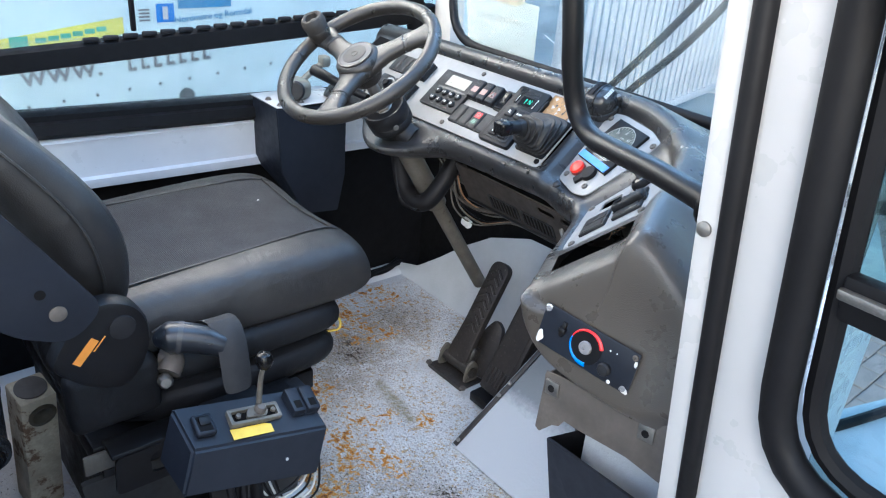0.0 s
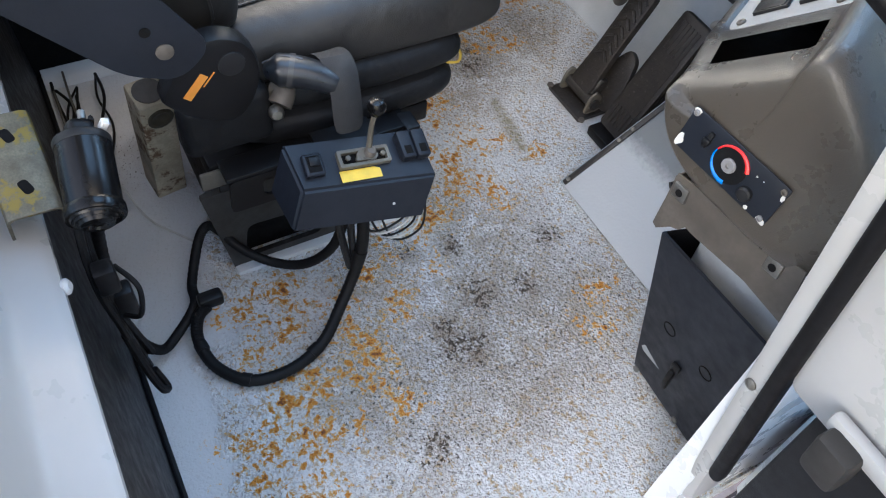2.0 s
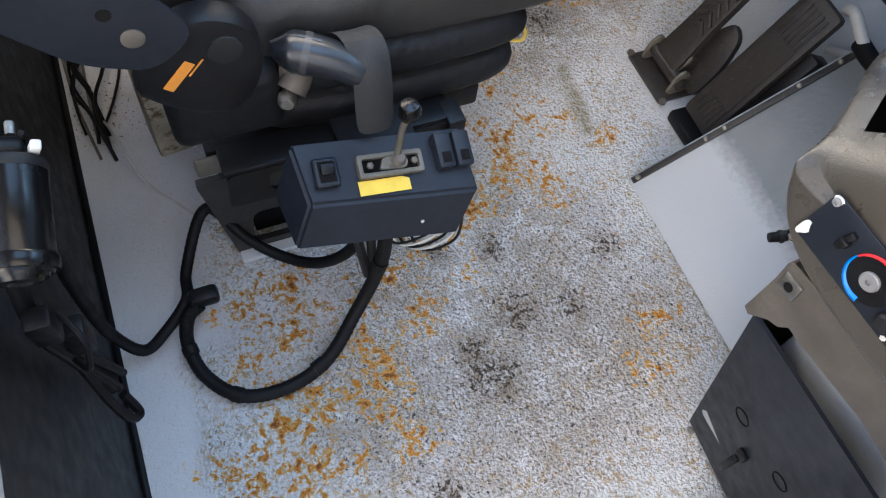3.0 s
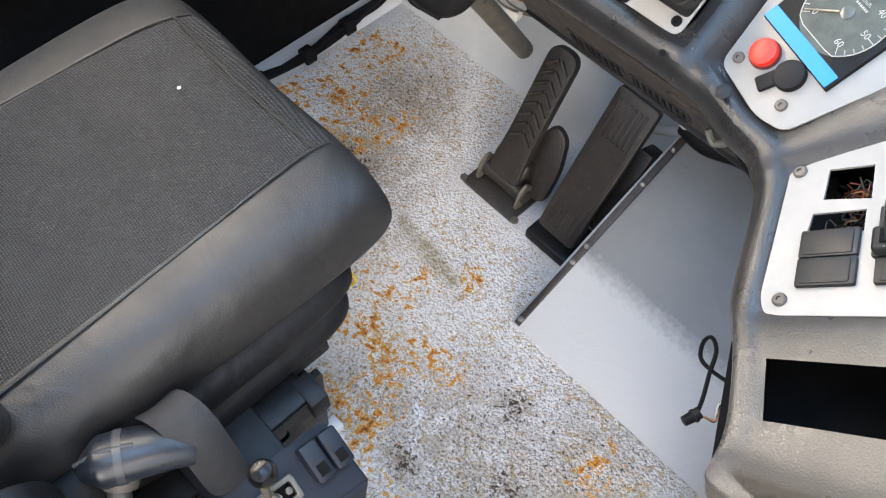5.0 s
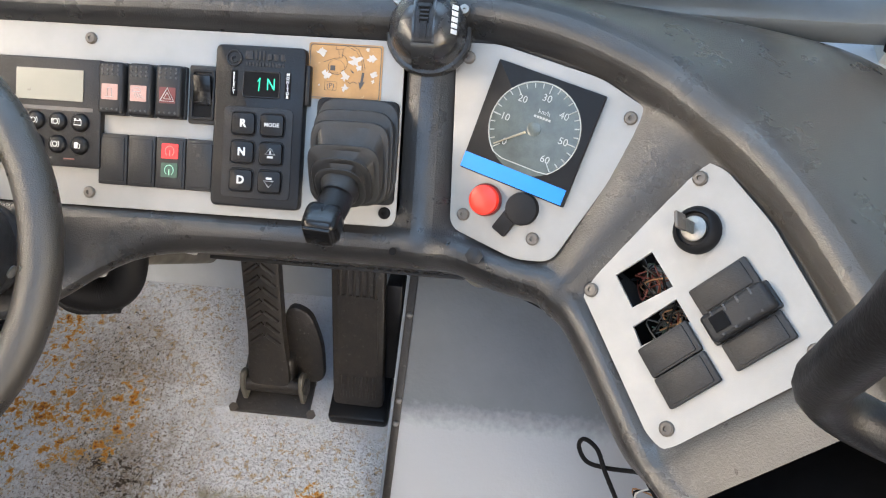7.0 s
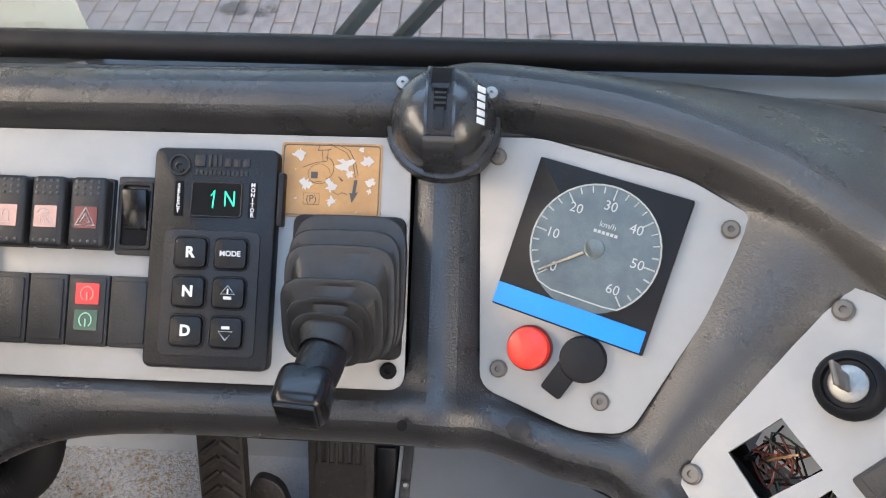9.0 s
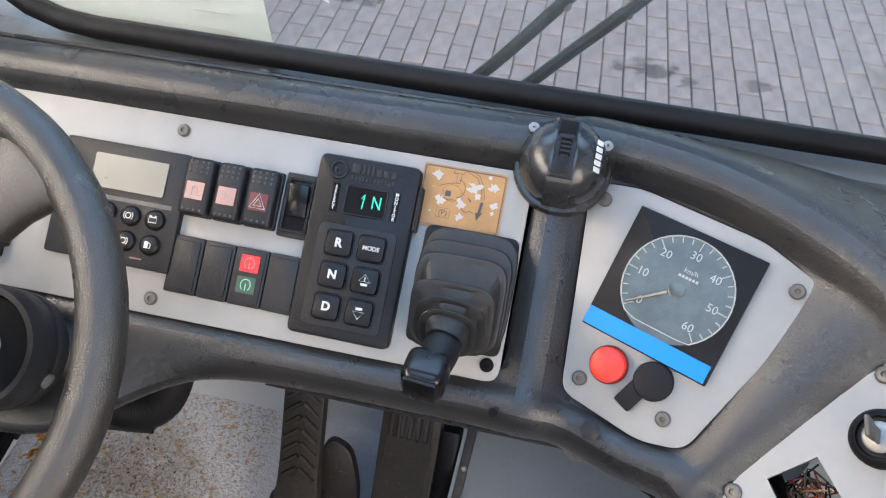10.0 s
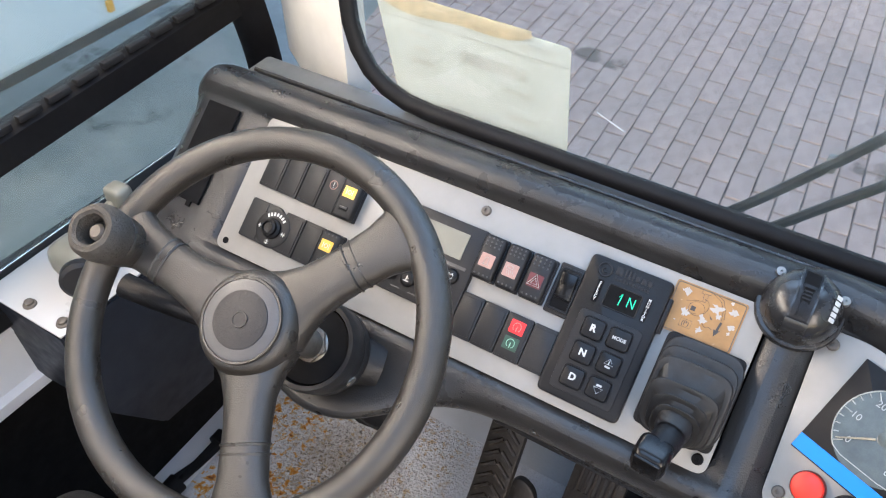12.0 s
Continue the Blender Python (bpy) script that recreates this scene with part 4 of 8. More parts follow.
def station(PB, PT, W1, panel=None, low=False, bulge=0.0):
    """One cross-section of the dash shell, from under the lip over the ridge to the outer wall."""
    PB, PT, W1 = Vector(PB), Vector(PT), Vector(W1)
    if panel:
        w = panel.col[2].to_3d()
        PB, PT = (p - w * ((p - panel.translation).dot(w) + 0.004) for p in (PB, PT))
    s = (PT - PB).normalized()
    h = Vector((s.x, s.y, 0)).normalized()
    n = Vector((-h.x * s.z, -h.y * s.z, math.hypot(s.x, s.y)))
    lip = PB - s * (0.018 if low else 0.034) + n * 0.004 - h * bulge - Vector((0, 0, bulge * 0.35))
    if low:
        l0, u, u2 = lip + Vector((0.004, 0, -0.025)), PB + Vector((0.03, 0, -0.085)), PB + Vector((0.12, 0.02, -0.1))
    else:
        l0, u, u2 = lip + h * 0.008 + Vector((0, 0, -0.028)), lip + h * (0.05 + bulge) + Vector((0, 0, -0.045)), lip + h * (0.11 + bulge) + Vector((0, 0, -0.03))
    k = 0.0 if panel else 0.012
    q = 0.0 if panel else 0.008
    rows = [u2, u, l0, lip - n * 0.003, PB - s * (0.02 + 0.4 * bulge) + n * 0.0135 - Vector((0, 0, bulge * 0.2)), PB - s * 0.004 + n * 0.012, PB + s * 0.002 + n * k * 0.9, PB + s * 0.012 + n * q,
            PT - s * 0.012 + n * q, PT - s * 0.002 + n * k * 0.9, PT + s * 0.004 + n * 0.012, PT + s * 0.016 + n * 0.024, PT + s * 0.036 + n * 0.024, PT + s * 0.05 + n * 0.008, (PT + s * 0.056 + n * -0.012) * 0.75 + W1 * 0.25, W1, W1 - Vector((0, 0, 0.14 if low else 0.2))]
    return rows


def main_at(x, **kw):
    return station((x, -0.119 - 0.002 * x, 0.746 + 0.016 * x), (x, 0.031, 0.863 + 0.016 * x), (x, 0.105, 0.868 + 0.008 * x), **kw)


ST = [
    [p + Vector((-0.012, 0, -0.02)) for p in main_at(-0.365)],
    main_at(-0.36), main_at(-0.345), main_at(-0.262), main_at(-0.243, panel=F1), main_at(-0.16, panel=F1, bulge=0.01), main_at(-0.11, panel=F1, bulge=0.06), main_at(-0.03, panel=F1, bulge=0.1),
    main_at(0.05, panel=F1, bulge=0.085), main_at(0.11, panel=F1, bulge=0.03), main_at(0.17, panel=F1), main_at(0.3, panel=F1), main_at(0.43, panel=F1),
    station((0.444, -0.122, 0.754), (0.443, 0.034, 0.872), (0.45, 0.105, 0.87)),
    station((0.468, -0.122, 0.753), (0.464, 0.041, 0.874), (0.5, 0.106, 0.87)),
    station((0.484, -0.118, 0.750), (0.48, 0.042, 0.874), (0.54, 0.107, 0.87), panel=F2),
    station((0.545, -0.143, 0.748), (0.578, 0.012, 0.884), (0.68, 0.114, 0.868), panel=F2),
    station((0.583, -0.15, 0.752), (0.655, -0.03, 0.876), (0.84, 0.124, 0.858), panel=F2),
    station((0.598, -0.158, 0.748), (0.680, -0.049, 0.872), (0.945, 0.112, 0.845)),
    station((0.608, -0.168, 0.744), (0.712, -0.078, 0.865), (1.02, 0.06, 0.83)),
    station((0.621, -0.174, 0.741), (0.729, -0.092, 0.864), (1.062, -0.03, 0.82), panel=F3),
    station((0.652, -0.24, 0.735), (0.772, -0.158, 0.866), (1.068, -0.14, 0.805), panel=F3),
    station((0.686, -0.312, 0.724), (0.82, -0.266, 0.848), (1.07, -0.25, 0.79), panel=F3),
    station((0.694, -0.327, 0.722), (0.827, -0.282, 0.848), (1.05, -0.28, 0.77), low=True),
    station((0.718, -0.363, 0.730), (0.841, -0.319, 0.845), (1.05, -0.32, 0.77), low=True),
    station((0.749, -0.4125, 0.729), (0.871, -0.373, 0.840), (1.05, -0.36, 0.77), low=True),
    station((0.762, -0.442, 0.726), (0.886, -0.410, 0.836), (1.05, -0.385, 0.77), low=True),
    station((0.765, -0.454, 0.712), (0.890, -0.427, 0.822), (1.05, -0.40, 0.755), low=True),
]
for p in ST[-1]:
    if p.z < 0.71:
        p.y = -0.468 + 0.09 * (p.x - 0.8)
bm = bmesh.new()
cl = bm.edges.layers.float.new("crease_edge")
vl = bm.verts.layers.float.new("crease_vert")
G = [[bm.verts.new(p) for p in row] for row in ST]
for i in range(len(G) - 1):
    for j in range(len(G[0]) - 1):
        pan = 4 <= i < 12 or 15 <= i < 17 or 20 <= i < 22 or i == 24
        if pan and j == 7:
            continue
        bm.faces.new((G[i][j], G[i][j + 1], G[i + 1][j + 1], G[i + 1][j]))
# closed end face towards the door, slightly domed
last = G[-1]
mid = Vector((0.885, -0.4475, 0.69))
r1 = [bm.verts.new(v.co.lerp(mid, 0.08) + Vector((0, -0.004, 0))) for v in last]
r2 = [bm.verts.new(v.co.lerp(mid, 0.45) + Vector((0, -0.002, 0))) for v in last]
for a, c in ((last, r1), (r1, r2)):
    for j in range(len(a) - 1):
        bm.faces.new((a[j], a[j + 1], c[j + 1], c[j]))
    bm.faces.new((a[-1], a[0], c[0], c[-1]))
bm.faces.new(r2)
for i in (4, 12, 15, 17, 20, 22, 24, 25):
    for j in (7, 8):
        G[i][j][vl] = 1.0
for j in range(4, 13):
    bm.edges.get((last[j], last[j + 1]))[cl] = 0.55
for e in bm.edges:
    if e.is_boundary:
        e[cl] = 1.0
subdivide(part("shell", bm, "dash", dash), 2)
# black sheets put the inner dark behind the dash openings
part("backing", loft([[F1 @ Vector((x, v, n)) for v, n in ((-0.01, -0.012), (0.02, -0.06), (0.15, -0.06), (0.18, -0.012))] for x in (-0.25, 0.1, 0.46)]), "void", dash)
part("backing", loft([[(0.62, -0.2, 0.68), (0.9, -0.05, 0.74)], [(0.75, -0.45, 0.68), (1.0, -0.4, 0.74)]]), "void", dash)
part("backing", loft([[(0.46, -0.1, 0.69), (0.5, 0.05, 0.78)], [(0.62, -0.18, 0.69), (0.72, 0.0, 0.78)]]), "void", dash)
# open pocket beside the wheel, its inner dark a flat black patch
part("pocket", blk(0.055, 0.14, 0.004, (-0.3145, 0.092, 0.0095), F1, bevel=0), "void", dash, "flat black patch for the dark of an open pocket")
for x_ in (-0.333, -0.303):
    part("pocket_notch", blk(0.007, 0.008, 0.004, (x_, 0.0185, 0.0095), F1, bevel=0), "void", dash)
part("rear_lip", tube([(x_, 0.1, 0.8765 + 0.008 * x_) for x_ in (-0.33, -0.1, 0.15, 0.4, 0.55)], 0.0035, 8), "dash", dash)
part("lip_bolt", lathe([(0.009, 0), (0.009, 0.003), (0.005, 0.005)], axes((0.512, -0.145, 0.7545), (-0.1, -0.55, 0.8), (1, 0, 0)), 6), "dark", dash)
part("lip_plug", lathe([(0.004, 0), (0.004, 0.001)], axes((0.43, -0.146, 0.752), (0, -0.6, 0.8), (1, 0, 0)), 10), "void", dash)


def screw(F, p, parent, r=0.0065):
    u, v = on(F, p)
    part("screw", lathe([(r, 0), (r, 0.002), (r * 0.8, 0.0035), (r * 0.35, 0.0038), (r * 0.3, 0.002)], F @ T(u, v, 0.003), 12), "rusty", parent)


p1 = part("switch_panel", poly(rounded([(-0.2405, -0.017), (0.429, -0.012), (0.427, 0.174), (-0.242, 0.174)], 0.013), 0.003, F1, bevel=0.0008), "panel", dash, "off-white switch panel")
for x, v in ((0.1, 0), (0.417, 0.002), (0.097, 0.16)):
    part("screw", lathe([(0.0062, 0), (0.0062, 0.002), (0.005, 0.0035), (0.0022, 0.0038), (0.002, 0.002)], F1 @ T(x, v, 0.003), 12), "rusty" if x != 0.417 else "void", p1)
part("screw_hole", lathe([(0.0045, 0), (0.0045, 0.0006)], F1 @ T(-0.2265, -0.005, 0.003), 14), "void", p1)
o2 = [on(F2, p) for p in ((0.478, 0.035, 0.868), (0.522, 0.026, 0.876), (0.622, -0.015, 0.877), (0.667, -0.045, 0.868), (0.66, -0.062, 0.85), (0.588, -0.147, 0.757), (0.553, -0.141, 0.748), (0.484, -0.11, 0.752))]
p2 = part("gauge_panel", poly(rounded(o2, 0.012), 0.003, F2, bevel=0.0008), "panel", dash, "off-white gauge panel")
for p in ((0.498, -0.101, 0.763), (0.569, -0.127, 0.766), (0.65, -0.047, 0.86), (0.492, 0.02, 0.862)):
    screw(F2, p, p2)
o3 = [on(F3, p) for p in ((0.713, -0.086, 0.853), (0.733, -0.104, 0.861), (0.766, -0.159, 0.86), (0.818, -0.27, 0.842), (0.696, -0.318, 0.729), (0.683, -0.302, 0.725), (0.619, -0.165, 0.744))]
hole1 = [on(F3, p) for p in ((0.650, -0.164, 0.769), (0.679, -0.153, 0.796), (0.697, -0.187, 0.793), (0.665, -0.196, 0.765))]
hole2 = [on(F3, p) for p in ((0.667, -0.212, 0.758), (0.700, -0.198, 0.790), (0.711, -0.219, 0.788), (0.674, -0.230, 0.755))]
p3 = part("side_panel", poly(rounded(o3, 0.009), 0.003, F3, holes=[hole1, hole2]), "panel", dash, "off-white side panel with two empty switch holes")
for p in ((0.63, -0.171, 0.75), (0.698, -0.3, 0.738), (0.714, -0.104, 0.847), (0.797, -0.262, 0.832)):
    screw(F3, p, p3, 0.007)
# loose wires in the empty holes
wr = thing("loose_wires", (0.68, -0.19, 0.75), "loose coloured wires showing in the empty switch holes", "wires")
rr = random.Random(7)
for hole, k in ((hole1, 16), (hole2, 22)):
    cx, cy = sum(p[0] for p in hole) / 4, sum(p[1] for p in hole) / 4
    for i in range(k):
        pts = [F3 @ Vector((cx + rr.uniform(-0.02, 0.02), cy + rr.uniform(-0.02, 0.02), rr.uniform(-0.045, -0.012))) for _ in range(4)]
        part("wire", tube(pts, 0.0008, 6, per=4), rr.choice(["copper", "rubber", "rubber", "redwire", "rusty", "greenwire", "rubber"]), wr)


def flat_ring(m, r, wd, z, seg=24, h=0.0006):
    return tube([m @ Vector((r * math.cos(a), r * math.sin(a), z)) for a in (2 * math.pi * k / seg for k in range(seg))], wd, 5, closed=True, smooth=False)


def rocker(F, u0, u1, v0, v1, kind, sym=None, symcol="pinkprint", turn=0):
    """One dash switch: a plain blank, or a raised dimpled rocker with a printed window."""
    w, h, cx, cy = u1 - u0 - 0.001, v1 - v0, (u0 + u1) / 2, (v0 + v1) / 2
    if turn:
        w, h = h, w
    m = F @ T(cx, cy, 0.003, turn)
    names = {"blank": ("blank_switch_cover", "blank dark grey plastic switch cover", "switch cover"), "rocker": ("rocker_switch", "dark grey rocker switch with a printed symbol", "switch"), "recessed": ("rocker_switch", "black pressed-in rocker switch", "switch"), "cover": ("indicator_switch", "dark switch cover with a printed red ring symbol", "switch"), "amber": ("rocker_switch", "dark grey rocker switch with an amber window", "switch"), "lamp": ("indicator_switch", "dark switch cover with red and green printed symbols", "switch")}
    nm, lb, cat = names[kind]
    t = thing(nm, m.translation, lb, cat, "dashboard switches")
    part("frame", poly(rounded(rect(w, h), 0.002, 2), 0.005, m, bevel=0.001), "blank", t)
    if kind == "blank":
        part("cover", poly(rounded(rect(w * 0.82, h * 0.86), 0.002, 2), 0.0012, m @ T(0, 0, 0.005), bevel=0.0005), "blank", t)
    elif kind == "recessed":
        part("surround", poly(rounded(rect(w * 0.82, h * 0.86), 0.003, 3), 0.003, m @ T(0, 0, 0.005), holes=[rounded(rect(w * 0.66, h * 0.76), 0.002, 2)], bevel=0.0006), "black", t)
        part("rocker", blk(w * 0.62, h * 0.52, 0.006, (0, h * 0.1, 0.0065), m @ Matrix.Rotation(radians(10), 4, "X"), bevel=0.002), "gloss", t)
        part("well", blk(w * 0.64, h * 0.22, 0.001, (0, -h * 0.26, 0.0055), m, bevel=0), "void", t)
    elif kind == "lamp":
        part("cover", poly(rounded(rect(w * 0.86, h * 0.92), 0.002, 2), 0.0012, m @ T(0, 0, 0.005), bevel=0.0005), "blank", t)
        part("red_field", poly(rounded(rect(0.0178, 0.0155), 0.0008, 2), 0.0008, m @ T(0, h * 0.235, 0.0062)), "redprint", t)
        part("green_field", poly(rounded(rect(0.0178, 0.015), 0.0008, 2), 0.0008, m @ T(0, -h * 0.135, 0.0062)), "green", t)
        for dy, c in ((0.235, "pinkprint"), (-0.135, "greenprint")):
            part("symbol", tube([m @ Vector((0.0048 * math.sin(a), h * dy + 0.0053 * math.cos(a), 0.0073)) for a in (math.pi + 0.6 + k * (2 * math.pi - 1.2) / 10 for k in range(11))], 0.0005, 5, smooth=False), c, t)
            part("symbol", tube([m @ Vector((0, h * dy + q, 0.0073)) for q in (-0.005, 0.001)], 0.0006, 5, smooth=False), c, t)
    elif kind == "cover":
        part("cover", poly(rounded(rect(w * 0.86, h * 0.92), 0.002, 2), 0.002, m @ T(0, 0, 0.005), bevel=0.0006), "blank", t)
        part("symbol", flat_ring(m @ T(0, h * 0.17, 0.0), 0.0056, 0.0007, 0.0073, 20), "pinkprint", t)
        part("symbol", tube([m @ Vector((0, h * 0.17 + q, 0.0073)) for q in (-0.001, 0.0034)], 0.0006, 5, smooth=False), "print", t)
        part("symbol", lathe([(0.0007, 0), (0.0005, 0.0004)], m @ T(0, h * 0.17 - 0.003, 0.0071), 8), "print", t)
    else:
        part("rocker", blk(w * 0.94, h * 0.98, 0.014, (0, 0, 0.009), m, bevel=0.004, seg=3), "dark", t)
        rows_ = (0.42,) if kind == "amber" else (0.42, 0.335, 0.25, -0.40)
        # grip dots in paler grey: the glint on them is put into the colour
        dots = bmesh.new()
        for q in rows_:
            for i in range(4):
                join(dots, lathe([(0.0013, 0), (0.0012, 0.0004), (0.0006, 0.0008)], m @ T((i - 1.5) * w * 0.19, h * q, 0.016), 8))
        part("dimpled_grip", dots, "greyblack", t)["kind"] = "stuff"
        if kind == "amber":
            part("window", poly(rounded(rect(0.0178, 0.0142), 0.0008, 2), 0.0008, m @ T(0, h * 0.14, 0.0158)), "yellowlamp", t)
            part("symbol", flat_ring(m @ T(0, h * 0.14, 0), 0.0024, 0.0005, 0.0168, 12), "cream", t)
            for sx_ in (-1, 1):
                part("symbol", tube([m @ Vector((sx_ * 0.0045, h * 0.14 + q, 0.0168)) for q in (-0.0035, 0.0035)], 0.0005, 5, smooth=False), "cream", t)
            part("thumb_recess", blk(0.0125, 0.006, 0.0016, (0, -h * 0.25, 0.0158), m, bevel=0.0006), "void", t)
            part("thumb_lip", blk(0.0115, 0.003, 0.002, (0, -h * 0.235, 0.0165), m, bevel=0.0008), "greyblack", t)
        elif sym:
            y0 = -h * 0.075
            part("window", poly(rounded(rect(0.0172, 0.016), 0.0008, 2), 0.0008, m @ T(0, y0, 0.0158)), symcol, t)
            z = 0.0168
            if sym == "tri":
                for k in (1.0, 0.5):
                    part("symbol", tube([m @ Vector((0.0086 * k * math.sin(a), y0 - 0.0015 + 0.0088 * k * math.cos(a), z)) for a in (0, 2.094, 4.189)], 0.0009, 5, closed=True, smooth=False), "print", t)
            elif sym == "lamp":
                part("symbol", tube([m @ Vector((-0.0015 + 0.0045 * math.cos(a), y0 + 0.0015 + 0.0045 * math.sin(a), z)) for a in (0.1 + k * 3.0 / 8 for k in range(9))], 0.00035, 5, closed=True, smooth=False), "scuff", t)
                for k in range(4):
                    part("ray", tube([m @ Vector((-0.004 + k * 0.002, y0, z)), m @ Vector((-0.003 + k * 0.0032, y0 - 0.005, z))], 0.0003, 5, smooth=False), "scuff", t)
            else:
                part("symbol", tube([m @ Vector((p[0], y0 + p[1], z)) for p in ((-0.0025, -0.0045), (-0.0025, 0.002), (-0.0012, 0.004), (0.0012, 0.004), (0.0025, 0.002), (0.0025, -0.0045))], 0.00035, 5, smooth=False), "scuff", t)
                part("symbol", tube([m @ Vector((q, y0 - 0.005, z)) for q in (-0.005, 0.005)], 0.00035, 5, smooth=False), "scuff", t)
    return t


V0, V1, V2, V3 = 0.010, 0.063, 0.082, 0.136
rocker(F1, 0.1125, 0.1425, V2, V3, "rocker", "beacon")
rocker(F1, 0.144, 0.1725, V2, V3, "rocker", "lamp")
rocker(F1, 0.174, 0.2045, V2, V3, "rocker", "tri", "deepred")
rocker(F1, 0.2065, 0.2385, V2 - 0.003, V3 + 0.002, "recessed")
rocker(F1, 0.111, 0.143, V0, V1, "blank")
rocker(F1, 0.143, 0.1735, V0, V1, "blank")
rocker(F1, 0.1735, 0.206, V0, V1, "lamp")
rocker(F1, 0.206, 0.238, V0, V1, "blank")
for k in range(3):
    rocker(F1, -0.213 + k * 0.031, -0.182 + k * 0.031, V2, V3, "blank")
rocker(F1, -0.120, -0.089, V2, V3, "cover")
rocker(F1, -0.089, -0.058, V2, V3, "amber")
rocker(F1, -0.153, -0.121, V0, V1, "blank")
rocker(F1, -0.121, -0.089, V0, V1, "blank")
rocker(F1, -0.089, -0.058, V0, V1, "amber")


# mirror joystick beside the wheel
jm = F1 @ T(-0.182, 0.037, 0.003)
js = thing("mirror_joystick", jm.translation, "round black joystick knob on a square plate", "joystick")
part("plate", poly(rounded([(-0.028, -0.027), (0.028, -0.027), (0.028, 0.02), (0.018, 0.027), (-0.028, 0.027)], 0.003, 2), 0.005, jm, bevel=0.001), "blank", js)
part("divider", blk(0.0014, 0.05, 0.0012, (-0.001, 0, 0.0054), jm, bevel=0.0004), "dark", js)
jd = jm @ T(0.02, -0.002, 0)
part("dial", lathe([(0.0255, 0.003), (0.0255, 0.0065), (0.024, 0.0075), (0.013, 0.0075)], jd, 36), "dark", js)
part("stick", lathe([(0.0135, 0.007), (0.0135, 0.011), (0.0105, 0.013), (0.0105, 0.018), (0.0075, 0.0195), (0.0065, 0.017), (0.002, 0.0165)], jd, 24), "black", js)
for k in range(7):
    part("brand_bar", blk(0.0026, 0.0046, 0.0004, (0, 0.0192, 0.0078), jd @ T(0, 0, 0, 42 - 14 * k), bevel=0), "print", js)
for a in (96, 180, 264):
    part("mark", blk(0.001, 0.0065, 0.0005, (0, 0.0185, 0.0078), jd @ T(0, 0, 0, a), bevel=0), "print", js)
    for q in (-0.0015, 0.0015):
        part("mark", blk(0.0055, 0.0009, 0.0005, (0, 0.0185 + q, 0.0078), jd @ T(0, 0, 0, a), bevel=0), "print", js)

# display module
dm = F1 @ T(0.0505, 0.081, 0.003)
dmo = thing("display_module", dm.translation, "black dash display module with eight round symbol buttons", "display")
part("case", poly(rounded(rect(0.127, 0.112), 0.003, 2), 0.008, dm, bevel=0.0015), "dark", dmo)
part("screen", poly(rounded(rect(0.074, 0.032), 0.001, 2), 0.0012, dm @ T(0.007, 0.0282, 0.008)), "lcd", dmo, "grey blank display")
for i in range(4):
    for j in range(2):
        bm_ = dm @ T(-0.032 + i * 0.0245, -0.0095 - j * 0.0235, 0.008)
        bt = part("button", lathe([(0.0098, 0), (0.0094, 0.0025), (0.008, 0.0042), (0.006, 0.005), (0.003, 0.0053)], bm_, 24), "black", dmo)
        if (i, j) == (3, 0):
            sy = [tube([bm_ @ Vector((x, y, 0.0054)) for x, y in ((-0.0038, -0.0026), (0.0038, -0.0026), (0.0038, 0.0022), (-0.0038, 0.0022))], 0.0005, 5, closed=True, smooth=False)] + [blk(0.0016, 0.0016, 0.0008, (x, 0.0032, 0.0054), bm_, bevel=0) for x in (-0.0024, 0.0024)]
        elif (i, j) == (3, 1):
            sy = [blk(0.0036, 0.0062, 0.0008, (-0.001, 0, 0.0054), bm_, bevel=0), tube([bm_ @ Vector((x, y, 0.0054)) for x, y in ((0.0012, 0.002), (0.003, 0.001), (0.003, -0.0028), (0.0014, -0.003))], 0.0004, 5, smooth=False)]
        elif (i, j) == (1, 1):
            sy = [blk(0.001, 0.0066, 0.0008, (0, 0.0005, 0.0054), bm_, bevel=0), blk(0.0072, 0.0009, 0.0008, (0, -0.0028, 0.0054), bm_, bevel=0), blk(0.003, 0.0009, 0.0008, (0.0015, 0.001, 0.0054), bm_, bevel=0)]
        elif (i, j) == (0, 0):
            sy = [flat_ring(bm_, 0.0012, 0.0006, 0.0054, 10)]
        else:
            sy = [flat_ring(bm_, 0.0026, 0.0005, 0.0054, 14)] + [tube([bm_ @ Vector((sx_ * 0.0045 * math.cos(a), 0.0045 * math.sin(a), 0.0052)) for a in (-0.8, -0.4, 0.0, 0.4, 0.8)], 0.0004, 5, smooth=False) for sx_ in (-1, 1)]
        for q in sy:
            part("symbol", q, "print", bt)
part("print_strip", blk(0.1, 0.004, 0.0004, (0.005, 0.004, 0.0083), dm, bevel=0), "greyblack", dmo)
for k in range(3):
    part("print_bar", blk(0.012, 0.0015, 0.0005, (-0.02 + k * 0.025, -0.0475, 0.0082), dm, bevel=0), "greyblack" if k < 2 else "deepred", dmo)

# transmission keypad
sm = F1 @ T(0.283, 0.079, 0.003)
sel = thing("gear_keypad", sm.translation, "black transmission keypad with six buttons and green display", "keypad")
part("case", poly(rounded(rect(0.094, 0.163), 0.007, 4), 0.011, sm, bevel=0.003), "black", sel)
part("button_field", poly(rounded(rect(0.072, 0.092), 0.006, 4), 0.0012, sm @ T(0.001, -0.026, 0.011), bevel=0.0006), "dark", sel)
part("screen", poly(rounded(rect(0.036, 0.024), 0.002, 3), 0.001, sm @ T(0.0025, 0.043, 0.011)), "void", sel, "dark display window")
part("digit", words("N", 0.0165, sm @ T(0.0125, 0.043, 0.0124), 0.0001, squeeze=0.75), "led", sel, "lit green letter", smooth=False)
